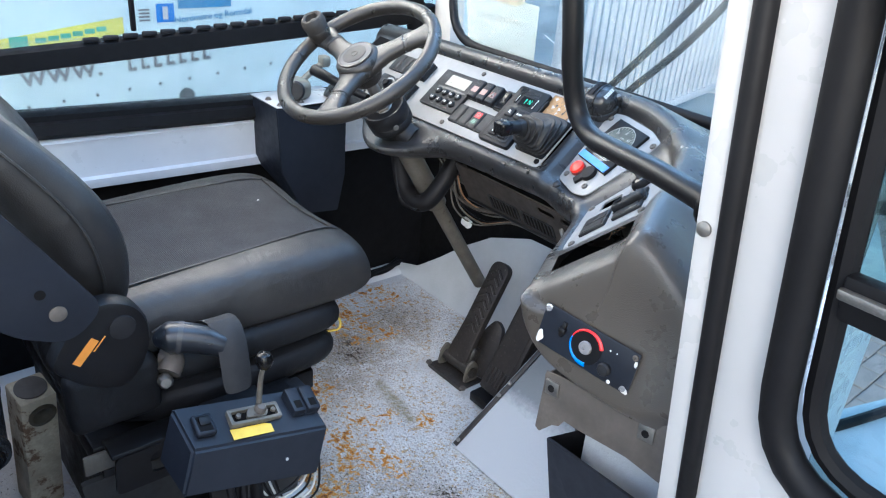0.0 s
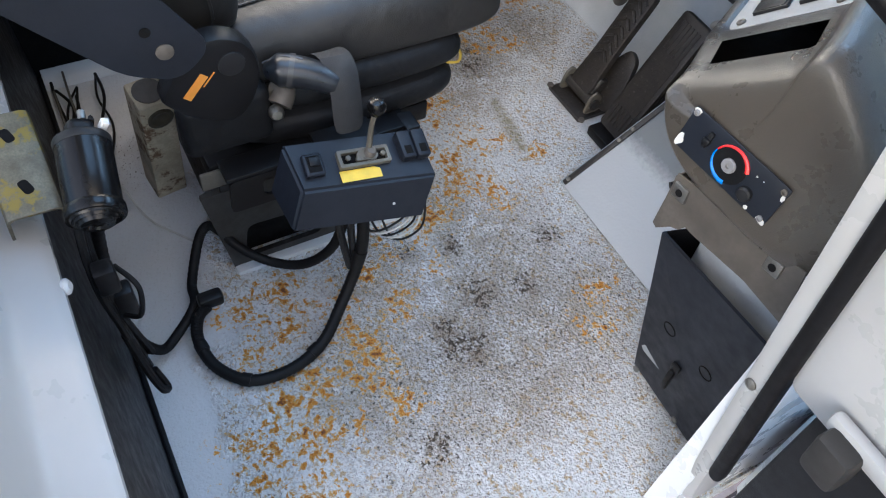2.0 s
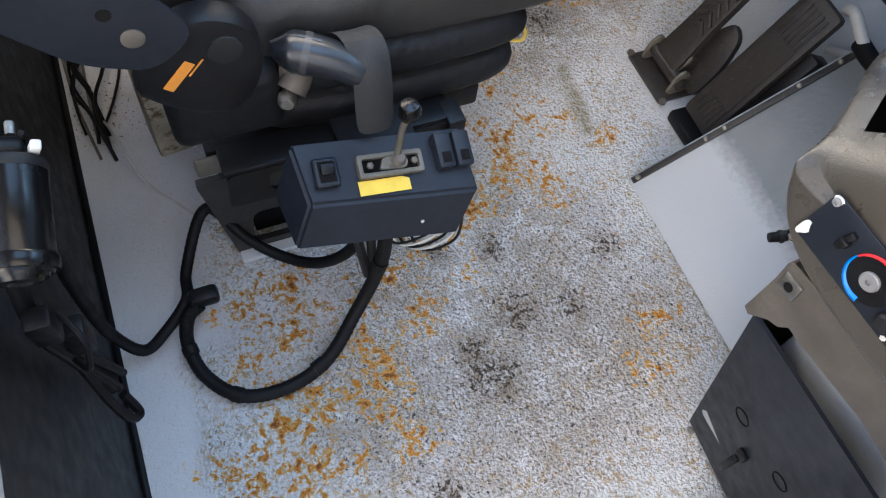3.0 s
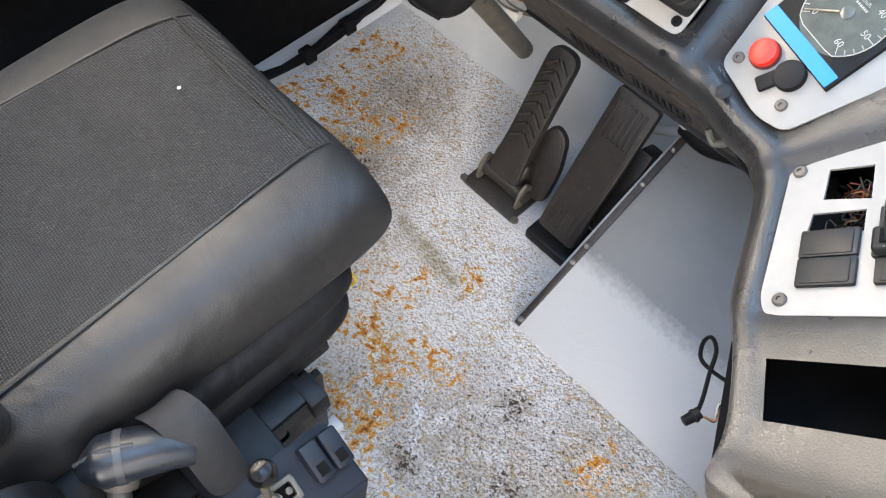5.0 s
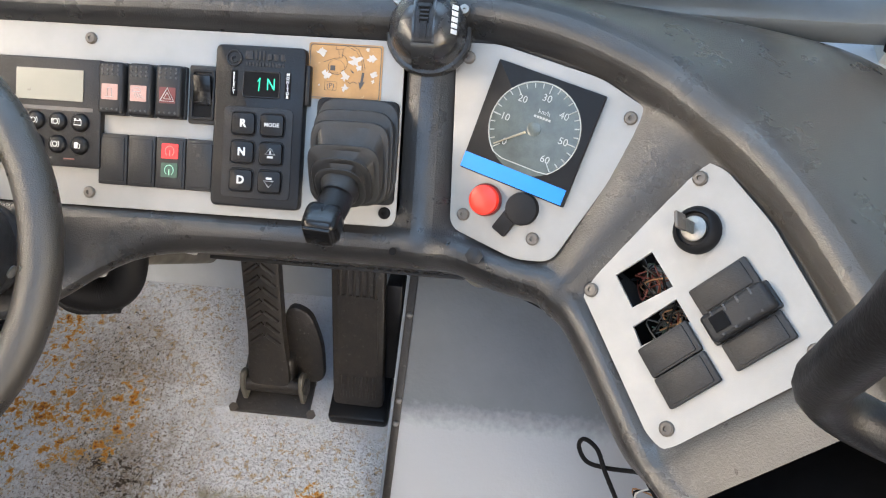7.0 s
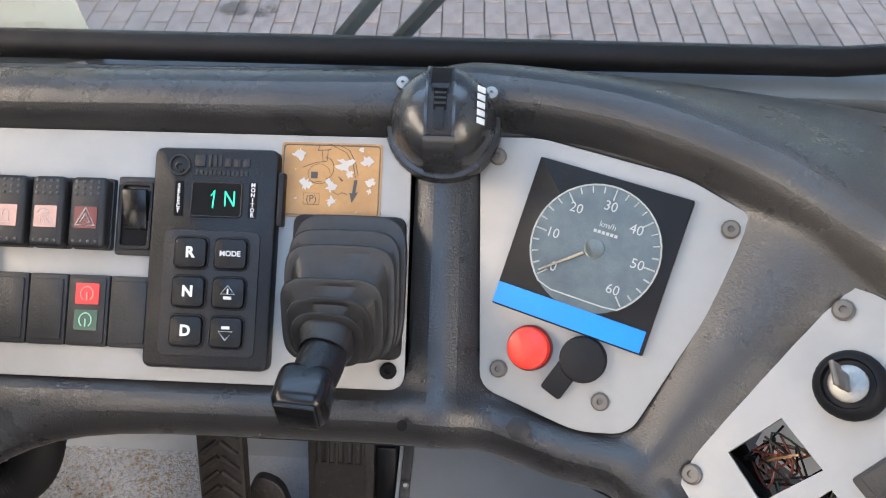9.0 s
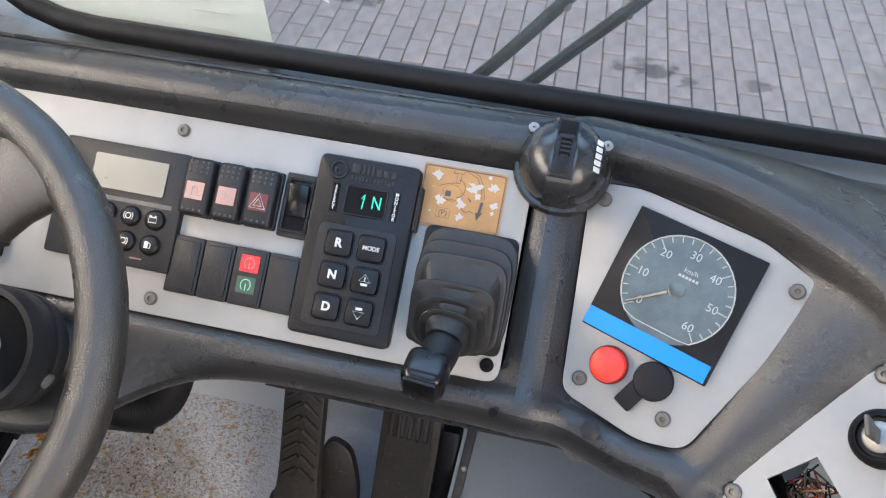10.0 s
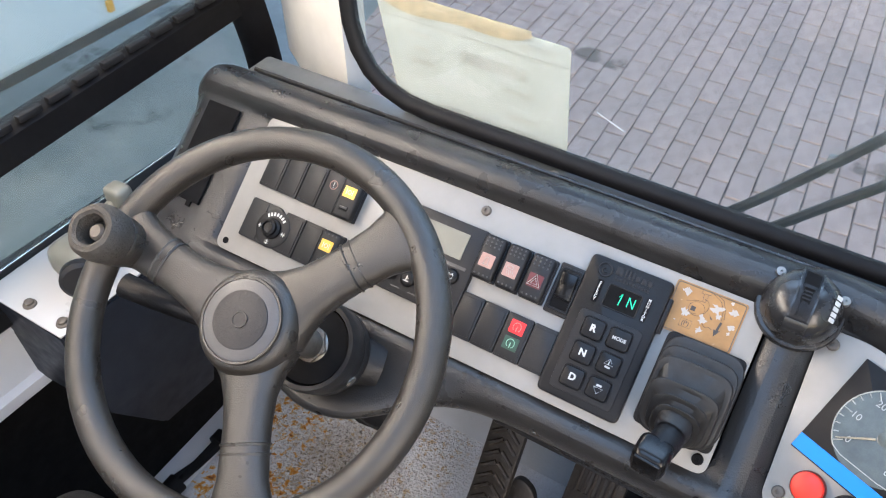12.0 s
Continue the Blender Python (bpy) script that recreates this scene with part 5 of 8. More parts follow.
part("digit", tube([sm @ Vector(p) for p in ((-0.0015, 0.0455, 0.0125), (0.001, 0.0495, 0.0125), (0.0, 0.0365, 0.0125))], 0.0006, 5, smooth=False), "led", sel, "lit green mark")
part("screen_frame", tube([sm @ Vector((0.0025 + p[0], 0.043 + p[1], 0.0115)) for p in rounded(rect(0.0375, 0.0255), 0.0025, 3)], 0.0008, 5, closed=True, smooth=False), "dark", sel)
part("logo", flat_ring(sm @ T(-0.027, 0.068, 0.0115), 0.0075, 0.0011, 0.0, 20), "dark", sel)
part("logo", tube([sm @ Vector((-0.027 + 0.0008 * k * math.cos(0.9 * k), 0.068 + 0.0008 * k * math.sin(0.9 * k), 0.0115)) for k in range(1, 7)], 0.0009, 5), "dark", sel)
for k, hh in enumerate((0.009, 0.009, 0.009, 0.009, 0.0065, 0.0065, 0.0065)):
    part("brand_bar", blk((0.008, 0.0024, 0.0024, 0.0024, 0.0048, 0.005, 0.005)[k], hh, 0.0012, ((-0.0115, -0.004, 0.0, 0.004, 0.0098, 0.0166, 0.0236)[k], 0.0672 + hh / 2, 0.0113), sm, bevel=0.0004), "dark", sel)
for k in range(12):
    part("brand_bar", blk(0.0024, 0.0038, 0.001, (-0.0135 + k * 0.0034, 0.0628, 0.0112), sm, bevel=0.0003), "dark", sel)
for x, word in ((-0.0262, "SELECT"), (0.0297, "MONITOR")):
    part("word_strip", poly(rounded(rect(0.006, 0.026), 0.001, 2), 0.0008, sm @ T(x, 0.043, 0.011)), "void", sel)
    for k, ch in enumerate(word):
        part("letter", words(ch, 0.0042, sm @ T(x, 0.043 + (len(word) / 2 - 0.5 - k) * 0.0037, 0.0121), 0.0001, bold=0.00012), "print", sel, smooth=False)
for (i, j, ch) in ((0, 0, "R"), (1, 0, "MODE"), (0, 1, "N"), (1, 1, "UP"), (0, 2, "D"), (1, 2, "DOWN")):
    bm_ = sm @ T(-0.0135 + i * 0.030, 0.003 - j * 0.0285, 0.0122)
    bt = part("button", poly(rounded(rect(0.0235, 0.0215), 0.0045, 4), 0.0035, bm_, bevel=0.0012), "black", sel)
    part("button_edge", tube([bm_ @ Vector((p[0], p[1], 0.0008)) for p in rounded(rect(0.0255, 0.0235), 0.005, 4)], 0.0007, 5, closed=True, smooth=False), "dark", bt)
    t_ = bm_ @ T(0, 0, 0.0037)
    if ch in ("UP", "DOWN"):
        sg = 1 if ch == "UP" else -1
        part("arrow", tube([t_ @ Vector((x, sg * y, 0.0001)) for x, y in ((-0.0052, -0.0008), (0.0052, -0.0008), (0, 0.0055))], 0.0006, 5, closed=True, smooth=False), "print", bt)
        part("arrow", blk(0.006, 0.0022, 0.0006, (0, sg * -0.0035, 0.0001), t_, bevel=0), "print", bt)
        if sg > 0:
            part("arrow", blk(0.0011, 0.004, 0.0006, (0, 0.0012, 0.0001), t_, bevel=0), "print", bt)
    else:
        part("letter", words(ch, 0.0055 if ch == "MODE" else 0.0108, t_, 0.0002, bold=0.0004 if ch != "MODE" else 0.0001), "print", bt, smooth=False)
part("side_clip", blk(0.005, 0.04, 0.01, (0.049, 0.045, 0.004), sm, bevel=0.0015), "black", sel)

# brown instruction label
lm = F1 @ T(0.3675, 0.1405, 0.003)
ilb = thing("instruction_label", lm.translation, "worn brown instruction label with scraped white patches", "label")
part("plate", poly(rounded(rect(0.076, 0.056), 0.003, 3), 0.0012, lm), "tan", ilb)
part("border", tube([lm @ Vector((p[0], p[1], 0.0013)) for p in rounded(rect(0.0725, 0.0525), 0.003, 3)], 0.0005, 4, closed=True, smooth=False), "rusty", ilb)
r9 = random.Random(11)
for x, y, s_ in ((-0.0245, 0.0185, 0.0062), (0.0105, 0.0118, 0.0085), (0.027, 0.0145, 0.0065), (-0.019, -0.0035, 0.0062), (0.0, -0.0035, 0.006), (0.03, -0.001, 0.0045), (0.0295, -0.008, 0.0025), (0.001, -0.0155, 0.005), (0.0223, 0.0236, 0.0025), (-0.026, -0.014, 0.0015), (0.014, 0.005, 0.004)):
    part("scrape", poly([(x + s_ * r9.uniform(0.25, 1.0) * math.cos(a), y + s_ * r9.uniform(0.25, 1.0) * math.sin(a)) for a in (2 * math.pi * k / 17 for k in range(17))], 0.0004, lm @ T(0, 0, 0.0012)), "scuff", ilb)
for line_ in (((-0.0105, 0.022), (-0.0095, 0.026), (0.0, 0.027), (-0.001, 0.023), (-0.0105, 0.022)), ((-0.0075, 0.022), (-0.0065, 0.014)), ((-0.003, 0.0225), (-0.0035, 0.014)), ((0.004, 0.027), (0.013, 0.023), (0.018, 0.014), (0.0205, 0.004)), ((0.0005, 0.026), (0.011, 0.021), (0.0165, 0.012), (0.0185, 0.002)), ((-0.022, 0.009), (-0.012, 0.013), (-0.004, 0.014)), ((-0.014, -0.002), (-0.007, -0.001)), ((0.002, -0.0085), (0.006, -0.011), (0.009, -0.009), (0.013, -0.0105))):
    part("drawn_line", tube([lm @ Vector((*q_, 0.0013)) for q_ in line_], 0.00022, 4, smooth=False), "hinge", ilb)
part("figure_outline", tube([lm @ Vector((-0.009 + 0.0085 * math.cos(a), 0.0045 + 0.0075 * math.sin(a), 0.0013)) for a in (0.4 * k for k in range(15))], 0.00022, 4, smooth=False), "hinge", ilb)
part("figure_outline", tube([lm @ Vector((-0.004 + 0.006 * math.cos(a), 0.009 + 0.008 * math.sin(a), 0.0013)) for a in (-1.5 + 0.4 * k for k in range(9))], 0.00022, 4, smooth=False), "hinge", ilb)
part("figure_square", poly(rect(0.005, 0.005, -0.0125, 0.0035), 0.0003, lm @ T(0, 0, 0.0012)), "hinge", ilb)
part("arrow", poly([(0.0178, 0.0005), (0.0202, 0.0005), (0.019, -0.009), (0.021, -0.0085), (0.0165, -0.0165), (0.0145, -0.009), (0.0165, -0.0095)], 0.0003, lm @ T(0, 0, 0.0013)), "hinge", ilb)
part("arrow", poly([(0.005, 0.0035), (0.0095, 0.0), (0.0085, -0.001), (0.0075, 0.0)], 0.0003, lm @ T(0, 0, 0.0013)), "hinge", ilb)
part("mark_frame", tube([lm @ Vector((-0.014 + p[0], -0.0143 + p[1], 0.0013)) for p in rect(0.012, 0.0085)], 0.0002, 4, closed=True, smooth=False), "hinge", ilb)
part("mark", words("(P)", 0.0072, lm @ T(-0.014, -0.0143, 0.0013), 0.0001), "hinge", ilb, smooth=False)

# parking brake lever in a folded boot
hm = F1 @ T(0.384, 0.062, 0.003)
hb = thing("parking_brake_lever", hm.translation, "black parking brake lever in a folded rubber boot", "lever")
part("base", poly(rounded(rect(0.084, 0.104), 0.008, 4), 0.006, hm, bevel=0.002), "rubber", hb)
tip = Vector((-0.004, -0.068, 0.100))


def boot_ring(cx, v_top, v_low, z, w, tilt, inset=0.0, square=0.42, k=40):
    """A rounded-square ring of the boot, leaning by tilt towards the driver."""
    m = hm @ Matrix.Translation((cx, (v_top + v_low) / 2, z)) @ Matrix.Rotation(radians(tilt), 4, "X")
    w, h = w - 2 * inset, (v_top - v_low) / math.cos(radians(tilt)) - 2 * inset
    out = []
    for i in range(k):
        a = 2 * math.pi * i / k
        c_, s_ = math.cos(a), math.sin(a)
        out.append(m @ Vector((math.copysign(abs(c_) ** square, c_) * w / 2, math.copysign(abs(s_) ** square, s_) * h / 2, 0.0008 * math.sin(3 * a + 40 * v_top))))
    return out


folds = ((0.002, 0.052, -0.05, 0.008, 0.085, 0, 0.4), (0.001, 0.040, -0.051, 0.019, 0.082, 6, 0.4), (0.001, 0.028, -0.052, 0.030, 0.079, 12, 0.4), (0.0, 0.004, -0.053, 0.045, 0.071, 24, 0.42), (0.001, -0.009, -0.053, 0.056, 0.058, 35, 0.6), (0.002, -0.019, -0.054, 0.066, 0.047, 44, 0.65))
rings = []
for cx, vt, vl, z, w, tilt, sq in folds:
    for dz, inset in ((-0.0055, 0.010), (-0.0035, 0.0035), (-0.001, 0.0004), (0.0012, 0.0), (0.003, 0.001), (0.0036, 0.003), (0.003, 0.006)):
        rings.append(boot_ring(cx, vt, vl, z + dz, w, tilt, inset, sq))
rings.append(boot_ring(0.003, -0.029, -0.053, 0.073, 0.033, 48, 0, 0.9))
rings.append(boot_ring(0.002, -0.034, -0.056, 0.08, 0.03, 48, 0, 0.9))
part("boot", loft(rings, closed=True), "boot", hb, "folded black rubber boot")
lv = tube([hm @ Vector((0.003, -0.038, 0.072)), hm @ Vector((0.001, -0.053, 0.087)), hm @ Vector((-0.003, -0.066, 0.1))], lambda t: 0.0155 - 0.001 * t, 16, per=4)
part("stem", lv, "black", hb)
hd = hm @ Matrix.Translation(tip) @ Matrix.Rotation(radians(50), 4, "X") @ Matrix.Rotation(radians(-4), 4, "Y")
part("handle", blk(0.0335, 0.031, 0.032, (0, 0, 0), hd, bevel=0.0085, seg=4), "gloss", hb)
part("handle_cap", blk(0.026, 0.023, 0.004, (0, 0.001, 0.0155), hd, bevel=0.0018, seg=3), "gloss", hb)

# ball socket with clamp on the ridge
am = axes((0.450, 0.030, 0.884), (0.02, -0.55, 0.83), (1, 0, 0))
art = thing("ball_mount", am.translation, "black ball-shaped device mount with a slotted clamp", "mount")
part("flange", lathe([(0.0435, -0.012), (0.0435, -0.003), (0.042, 0.0), (0.0385, 0.001)], am, 40), "smoke", art)
BALL = ((0.0385, 0.0), (0.039, 0.006), (0.038, 0.013), (0.0355, 0.021), (0.031, 0.0285), (0.025, 0.034), (0.017, 0.038), (0.009, 0.0398), (0.003, 0.0402))
part("ball", lathe(BALL, am, 40), "smoke", art)


def ball_height(y):
    r_ = abs(y)
    pts_ = ((0.0, 0.0402), *BALL[::-1][:-1], (0.0405, 0.0))
    for (r0, z0), (r1, z1) in zip(pts_, pts_[1:]):
        if r_ <= r1:
            return z0 + (z1 - z0) * (r_ - r0) / (r1 - r0)
    return 0.004


def ball_strip(x0, x1, y0, y1, lift):
    ys = [y0 + (y1 - y0) * k / 8 for k in range(9)]
    return loft([[am @ Vector((x0, y, ball_height(y) - 0.006)), am @ Vector((x0, y, ball_height(y) + lift)), am @ Vector((x1, y, ball_height(y) + lift)), am @ Vector((x1, y, ball_height(y) - 0.006))] for y in ys])


part("slot", ball_strip(-0.0105, 0.0075, -0.034, 0.035, 0.0006), "dark", art, "grey clamp plate in the slot")
part("slot_hole", ball_strip(-0.0085, 0.0055, 0.0145, 0.031, 0.0012), "void", art, "flat black patch for a square opening")
part("slot_hole", ball_strip(-0.006, 0.003, -0.004, 0.012, 0.0011), "void", art)
for x in (-0.0112, 0.0082):
    part("slot_edge", ball_strip(x - 0.001, x + 0.001, -0.035, 0.036, 0.0018), "smoke", art)
part("clamp_bar", ball_strip(-0.0075, 0.0045, 0.011, 0.0145, 0.0042), "black", art)
for k in range(3):
    part("rib", ball_strip(-0.0055, 0.0025, 0.007 - k * 0.0038, 0.0087 - k * 0.0038, 0.0026), "dark", art)
part("clamp_lever", ball_strip(-0.0045, 0.0015, -0.018, -0.003, 0.0034), "black", art)
part("tongue", ball_strip(-0.0125, 0.0095, -0.0395, -0.0225, 0.0038), "smoke", art)
for k in range(5):
    part("brand_bar", blk(0.0075, 0.0042, 0.0006, (0, (k - 2) * 0.0058, 0), am @ Matrix.Translation((0.0268, 0.003, 0.0332)) @ Matrix.Rotation(radians(46), 4, "Y"), bevel=0), "print", art)
for x, y_ in ((-0.0305, 0.0245), (0.034, 0.019)):
    part("screw", lathe([(0.0052, 0.0), (0.0052, 0.012), (0.0046, 0.0145), (0.0012, 0.0148), (0.001, 0.0125)], am @ T(x, y_, 0.003), 14), "steel", art)

# speedometer
gm = F2 @ T(0, 0, 0.003)
sp = thing("speedometer", gm.translation, "square black speedometer with a round grey dial", "gauge")
part("case", poly(rounded(rect(0.112, 0.112), 0.001, 2), 0.006, gm, bevel=0.0012), "rubber", sp)
dl = lathe([(0.0455, 0.0), (0.0455, 0.0006)], gm @ T(0.002, 0.004, 0.0062), 48)
part("dial", dl, "dial", sp)
rimpts = [gm @ Vector((0.002 + 0.0455 * math.cos(a), 0.004 + 0.0455 * math.sin(a), 0.0068)) for a in (radians(-52 + k * 8) for k in range(36))]
part("ring", tube(rimpts, 0.0007, 5, smooth=False), "dialprint", sp)
part("ring_base", tube([rimpts[-1], gm @ Vector((-0.018, -0.033, 0.0068)), gm @ Vector((0.02, -0.033, 0.0068)), rimpts[0]], 0.0006, 5, smooth=False), "dialprint", sp)
for k in range(25):
    a = radians(222 - k * 270 / 24)
    L_ = 0.008 if k % 4 == 0 else 0.0045
    c_, s_ = math.cos(a), math.sin(a)
    part("tick", tube([gm @ Vector((0.002 + r_ * c_, 0.004 + r_ * s_, 0.0071)) for r_ in (0.0442, 0.0442 - L_)], 0.0006, 4, smooth=False), "dialprint", sp)
for k in range(7):
    a = radians(222 - k * 45)
    part("number", words(str(k * 10), 0.0098, gm @ T(0.002 + 0.0315 * math.cos(a), 0.004 + 0.0315 * math.sin(a), 0.0072), 0.0001), "dialprint", sp, smooth=False)
part("unit", words("km/h", 0.006, gm @ T(0.006, 0.022, 0.0072), 0.0001), "dialprint", sp, smooth=False)
for k in range(6):
    part("maker_bar", blk(0.0022, 0.0022, 0.0003, (-0.0015 + 0.003 * k, 0.0165, 0.0072), gm, bevel=0), "dialprint", sp)
ndl = radians(219)
part("needle", tube([gm @ Vector((0.002 + 0.008 * math.cos(ndl), 0.004 + 0.008 * math.sin(ndl), 0.0085)), gm @ Vector((0.002 + 0.042 * math.cos(ndl), 0.004 + 0.042 * math.sin(ndl), 0.0085))], lambda t: 0.0013 - 0.0007 * t, 6, smooth=False), "papersoiled", sp)
part("hub", lathe([(0.007, 0), (0.007, 0.0012), (0.006, 0.0015)], gm @ T(0.002, 0.004, 0.0066), 24), "dial", sp)
part("blue_tape", blk(0.109, 0.0155, 0.001, (-0.001, -0.047, 0.0068), gm, bevel=0), "blue", sp, "bright blue tape strip")

rb = thing("red_push_button", (0.52, -0.092, 0.778), "round red push button", "button")
u, v = on(F2, (0.52, -0.092, 0.778))
part("collar", lathe([(0.0165, 0.0), (0.0165, 0.004), (0.015, 0.006)], F2 @ T(u, v, 0.003), 28), "deepred", rb)
part("cap", lathe([(0.0152, 0.004), (0.0152, 0.0095), (0.0143, 0.0115), (0.011, 0.0128), (0.004, 0.0135)], F2 @ T(u, v, 0.003), 28), "red", rb)
sk = thing("socket_cap", (0.557, -0.104, 0.782), "black rubber socket cap with a pull tab", "socket cap")
u, v = on(F2, (0.557, -0.103, 0.782))
part("cap", lathe([(0.0165, 0.0), (0.0165, 0.006), (0.0155, 0.0085), (0.012, 0.0095)], F2 @ T(u, v, 0.003), 26), "rubber", sk)
part("tab", poly(rounded([(-0.008, 0.0), (0.008, 0.0), (0.008, -0.028), (-0.008, -0.028)], 0.002, 2), 0.006, F2 @ T(u - 0.006, v - 0.004, 0.003, -18), bevel=0.001), "rubber", sk)

# ignition key
u, v = on(F3, (0.714, -0.147, 0.826))
km = F3 @ T(u, v, 0.003)
ig = thing("ignition_switch", km.translation, "ignition lock with a black collar and steel key", "ignition lock")
part("collar", lathe([(0.0215, 0.0), (0.0215, 0.006), (0.018, 0.012), (0.0155, 0.013), (0.0145, 0.009)], km, 30), "rubber", ig)
part("lock", lathe([(0.0115, 0.006), (0.0115, 0.012), (0.010, 0.013)], km, 24), "steel", ig)
part("key", blk(0.0025, 0.011, 0.03, (0, 0, 0.026), km @ T(0, 0, 0, 55), bevel=0.001), "steel", ig)
part("key_grip", blk(0.0032, 0.015, 0.02, (0, 0.001, 0.042), km @ T(0, 0, 0, 62), bevel=0.0015, seg=3), "rusty", ig)

B0 = [on(F3, p) for p in ((0.674, -0.230, 0.755), (0.713, -0.222, 0.788), (0.739, -0.272, 0.783), (0.700, -0.288, 0.745))]
ua, ub = min(p[0] for p in B0) + 0.002, max(p[0] for p in B0) - 0.002
va, vb = sorted(p[1] for p in B0)[0] + 0.003, sorted(p[1] for p in B0)[3] - 0.002
um = (ua + ub) / 2
rocker(F3, ua, um, va, vb, "blank", turn=90)
rocker(F3, um, ub, va, vb, "blank", turn=90)
C0 = [on(F3, p) for p in ((0.709, -0.192, 0.8), (0.750, -0.177, 0.838), (0.782, -0.249, 0.827), (0.747, -0.270, 0.79))]
ua, ub = min(p[0] for p in C0) + 0.003, max(p[0] for p in C0) - 0.003
va, vb = sorted(p[1] for p in C0)[0] + 0.003, sorted(p[1] for p in C0)[3] - 0.002
w3 = (ub - ua) / 3
rocker(F3, ua, ua + w3, va, vb, "blank", turn=90)
mid_sw = rocker(F3, ua + w3, ua + 2 * w3, va - 0.004, vb + 0.004, "rocker", turn=90)
part("well", blk(0.014, 0.014, 0.001, (ua + 1.5 * w3, va + 0.013, 0.0205), F3, bevel=0), "void", mid_sw)
rocker(F3, ua + 2 * w3, ub, va, vb, "blank", turn=90)

# heater controls on the end face
HM = axes((0.879, -0.4565, 0.687), (0.14, -0.97, 0.16), (0.158, 0.025, -0.012))
ht = thing("heater_control_unit", HM.translation, "black heater control panel with red and blue temperature arc", "heater controls")
part("plate", poly(rounded(rect(0.166, 0.067), 0.003, 2), 0.002, HM, bevel=0.0006), "box", ht)
part("knob_base", lathe([(0.0265, 0), (0.0265, 0.0012)], HM @ T(0.0, 0, 0.002), 30), "black", ht)
part("spindle", lathe([(0.0105, 0), (0.0105, 0.0025), (0.009, 0.004), (0.0032, 0.004), (0.003, 0.001)], HM @ T(0.0, 0, 0.003), 20), "greyprint", ht, "worn grey spindle with its knob missing")
for a0, a1, c in ((20, 165, "red"), (165, 285, "blue")):
    part("arc", tube([HM @ Vector((0.0265 * math.cos(radians(a)), 0.0265 * math.sin(radians(a)), 0.0024)) for a in range(a0, a1 + 1, 5)], lambda t_, c_=c: 0.0012 + 0.0024 * (1 - t_ if c_ == "red" else t_), 6, smooth=False), "redprint" if c == "red" else c, ht, c + " temperature arc")
part("small_knob", lathe([(0.0105, 0), (0.0105, 0.006), (0.008, 0.009), (0.002, 0.0095)], HM @ T(0.039, -0.0145, 0.002), 18), "dark", ht)
part("slider", blk(0.008, 0.026, 0.006, (-0.044, 0.003, 0.004), HM @ Matrix.Rotation(radians(-6), 4, "Z"), bevel=0.002), "black", ht)
part("slider_knob", blk(0.012, 0.01, 0.009, (-0.043, 0.006, 0.006), HM, bevel=0.003), "black", ht)
rc = random.Random(21)
for x, y, sx_, sy_ in ((-0.078, 0.029, 0.008, 0.005), (-0.079, -0.022, 0.007, 0.012), (0.08, 0.017, 0.003, 0.006), (0.077, -0.03, 0.008, 0.005)):
    part("corner_chip", poly([(max(-0.083, min(0.083, x + sx_ * math.cos(a) * rc.uniform(0.6, 1.1))), max(-0.0335, min(0.0335, y + sy_ * math.sin(a) * rc.uniform(0.6, 1.1)))) for a in (k * 0.483 for k in range(13))], 0.0005, HM @ T(0, 0, 0.002)), "print", ht, "chipped white corner")
for x, y, c in ((-0.077, 0.026, "greyprint"), (0.0765, 0.026, "rusty"), (0.074, -0.027, "greyprint")):
    part("screw", lathe([(0.0046, 0), (0.0046, 0.002), (0.0022, 0.0028), (0.0018, 0.001)], HM @ T(x, y, 0.0025), 12), c, ht)
for x, y, r_ in ((0.0375, 0.0155, 0.0016), (0.0485, 0.0165, 0.0012), (0.05, -0.03, 0.0035)):
    part("mark", lathe([(r_, 0), (r_ * 0.8, 0.0006)], HM @ T(x, y, 0.002), 6), "print", ht)

# bare bracket plate and black box below
bp = thing("heater_bracket", (0.9, -0.44, 0.55), "bare brown steel bracket plate under the heater panel", "bracket")
BM = axes((0.915, -0.448, 0.575), (0.08, -1, 0.05), (0.166, 0.005, 0.012))
part("plate", poly([(-0.1, 0.038), (0.125, 0.048), (0.135, -0.05), (0.06, -0.035), (-0.035, -0.035), (-0.055, -0.033), (-0.064, -0.047), (-0.077, -0.052), (-0.1, -0.075), (-0.109, -0.07)], 0.003, BM, bevel=0.0006), "rusty", bp)
for x, y in ((-0.084, 0.014), (0.086, 0.022)):
    part("clip_nut", blk(0.026, 0.026, 0.006, (x, y, 0.004), BM, bevel=0.002), "steel", bp)
    part("hole", lathe([(0.006, 0), (0.006, 0.001)], BM @ T(x, y, 0.0072), 14), "void", bp)
part("side_flange", blk(0.004, 0.06, 0.04, (-0.102, 0.0, -0.02), BM, bevel=0.001), "rusty", bp)
part("hose", tube([(0.80, -0.42, 0.66), (0.785, -0.40, 0.6), (0.79, -0.35, 0.5), (0.8, -0.3, 0.38)], 0.012, 10, ribs=0.2, per=16), "dark", bp)
part("duct", blk(0.22, 0.10, 0.5, (0.96, -0.33, 0.36), bevel=0.01), "greypaint", bp, "grey heater duct")
bx = thing("storage_box", (0.93, -0.40, 0.0), "open black sheet metal box on the floor", "box")
q0, q1, q2, q3 = Vector((0.816, -0.432, 0.46)), Vector((1.06, -0.432, 0.47)), Vector((1.055, -0.372, 0.03)), Vector((0.850, -0.362, 0.03))
nb = (q1 - q0).cross(q3 - q0).normalized()
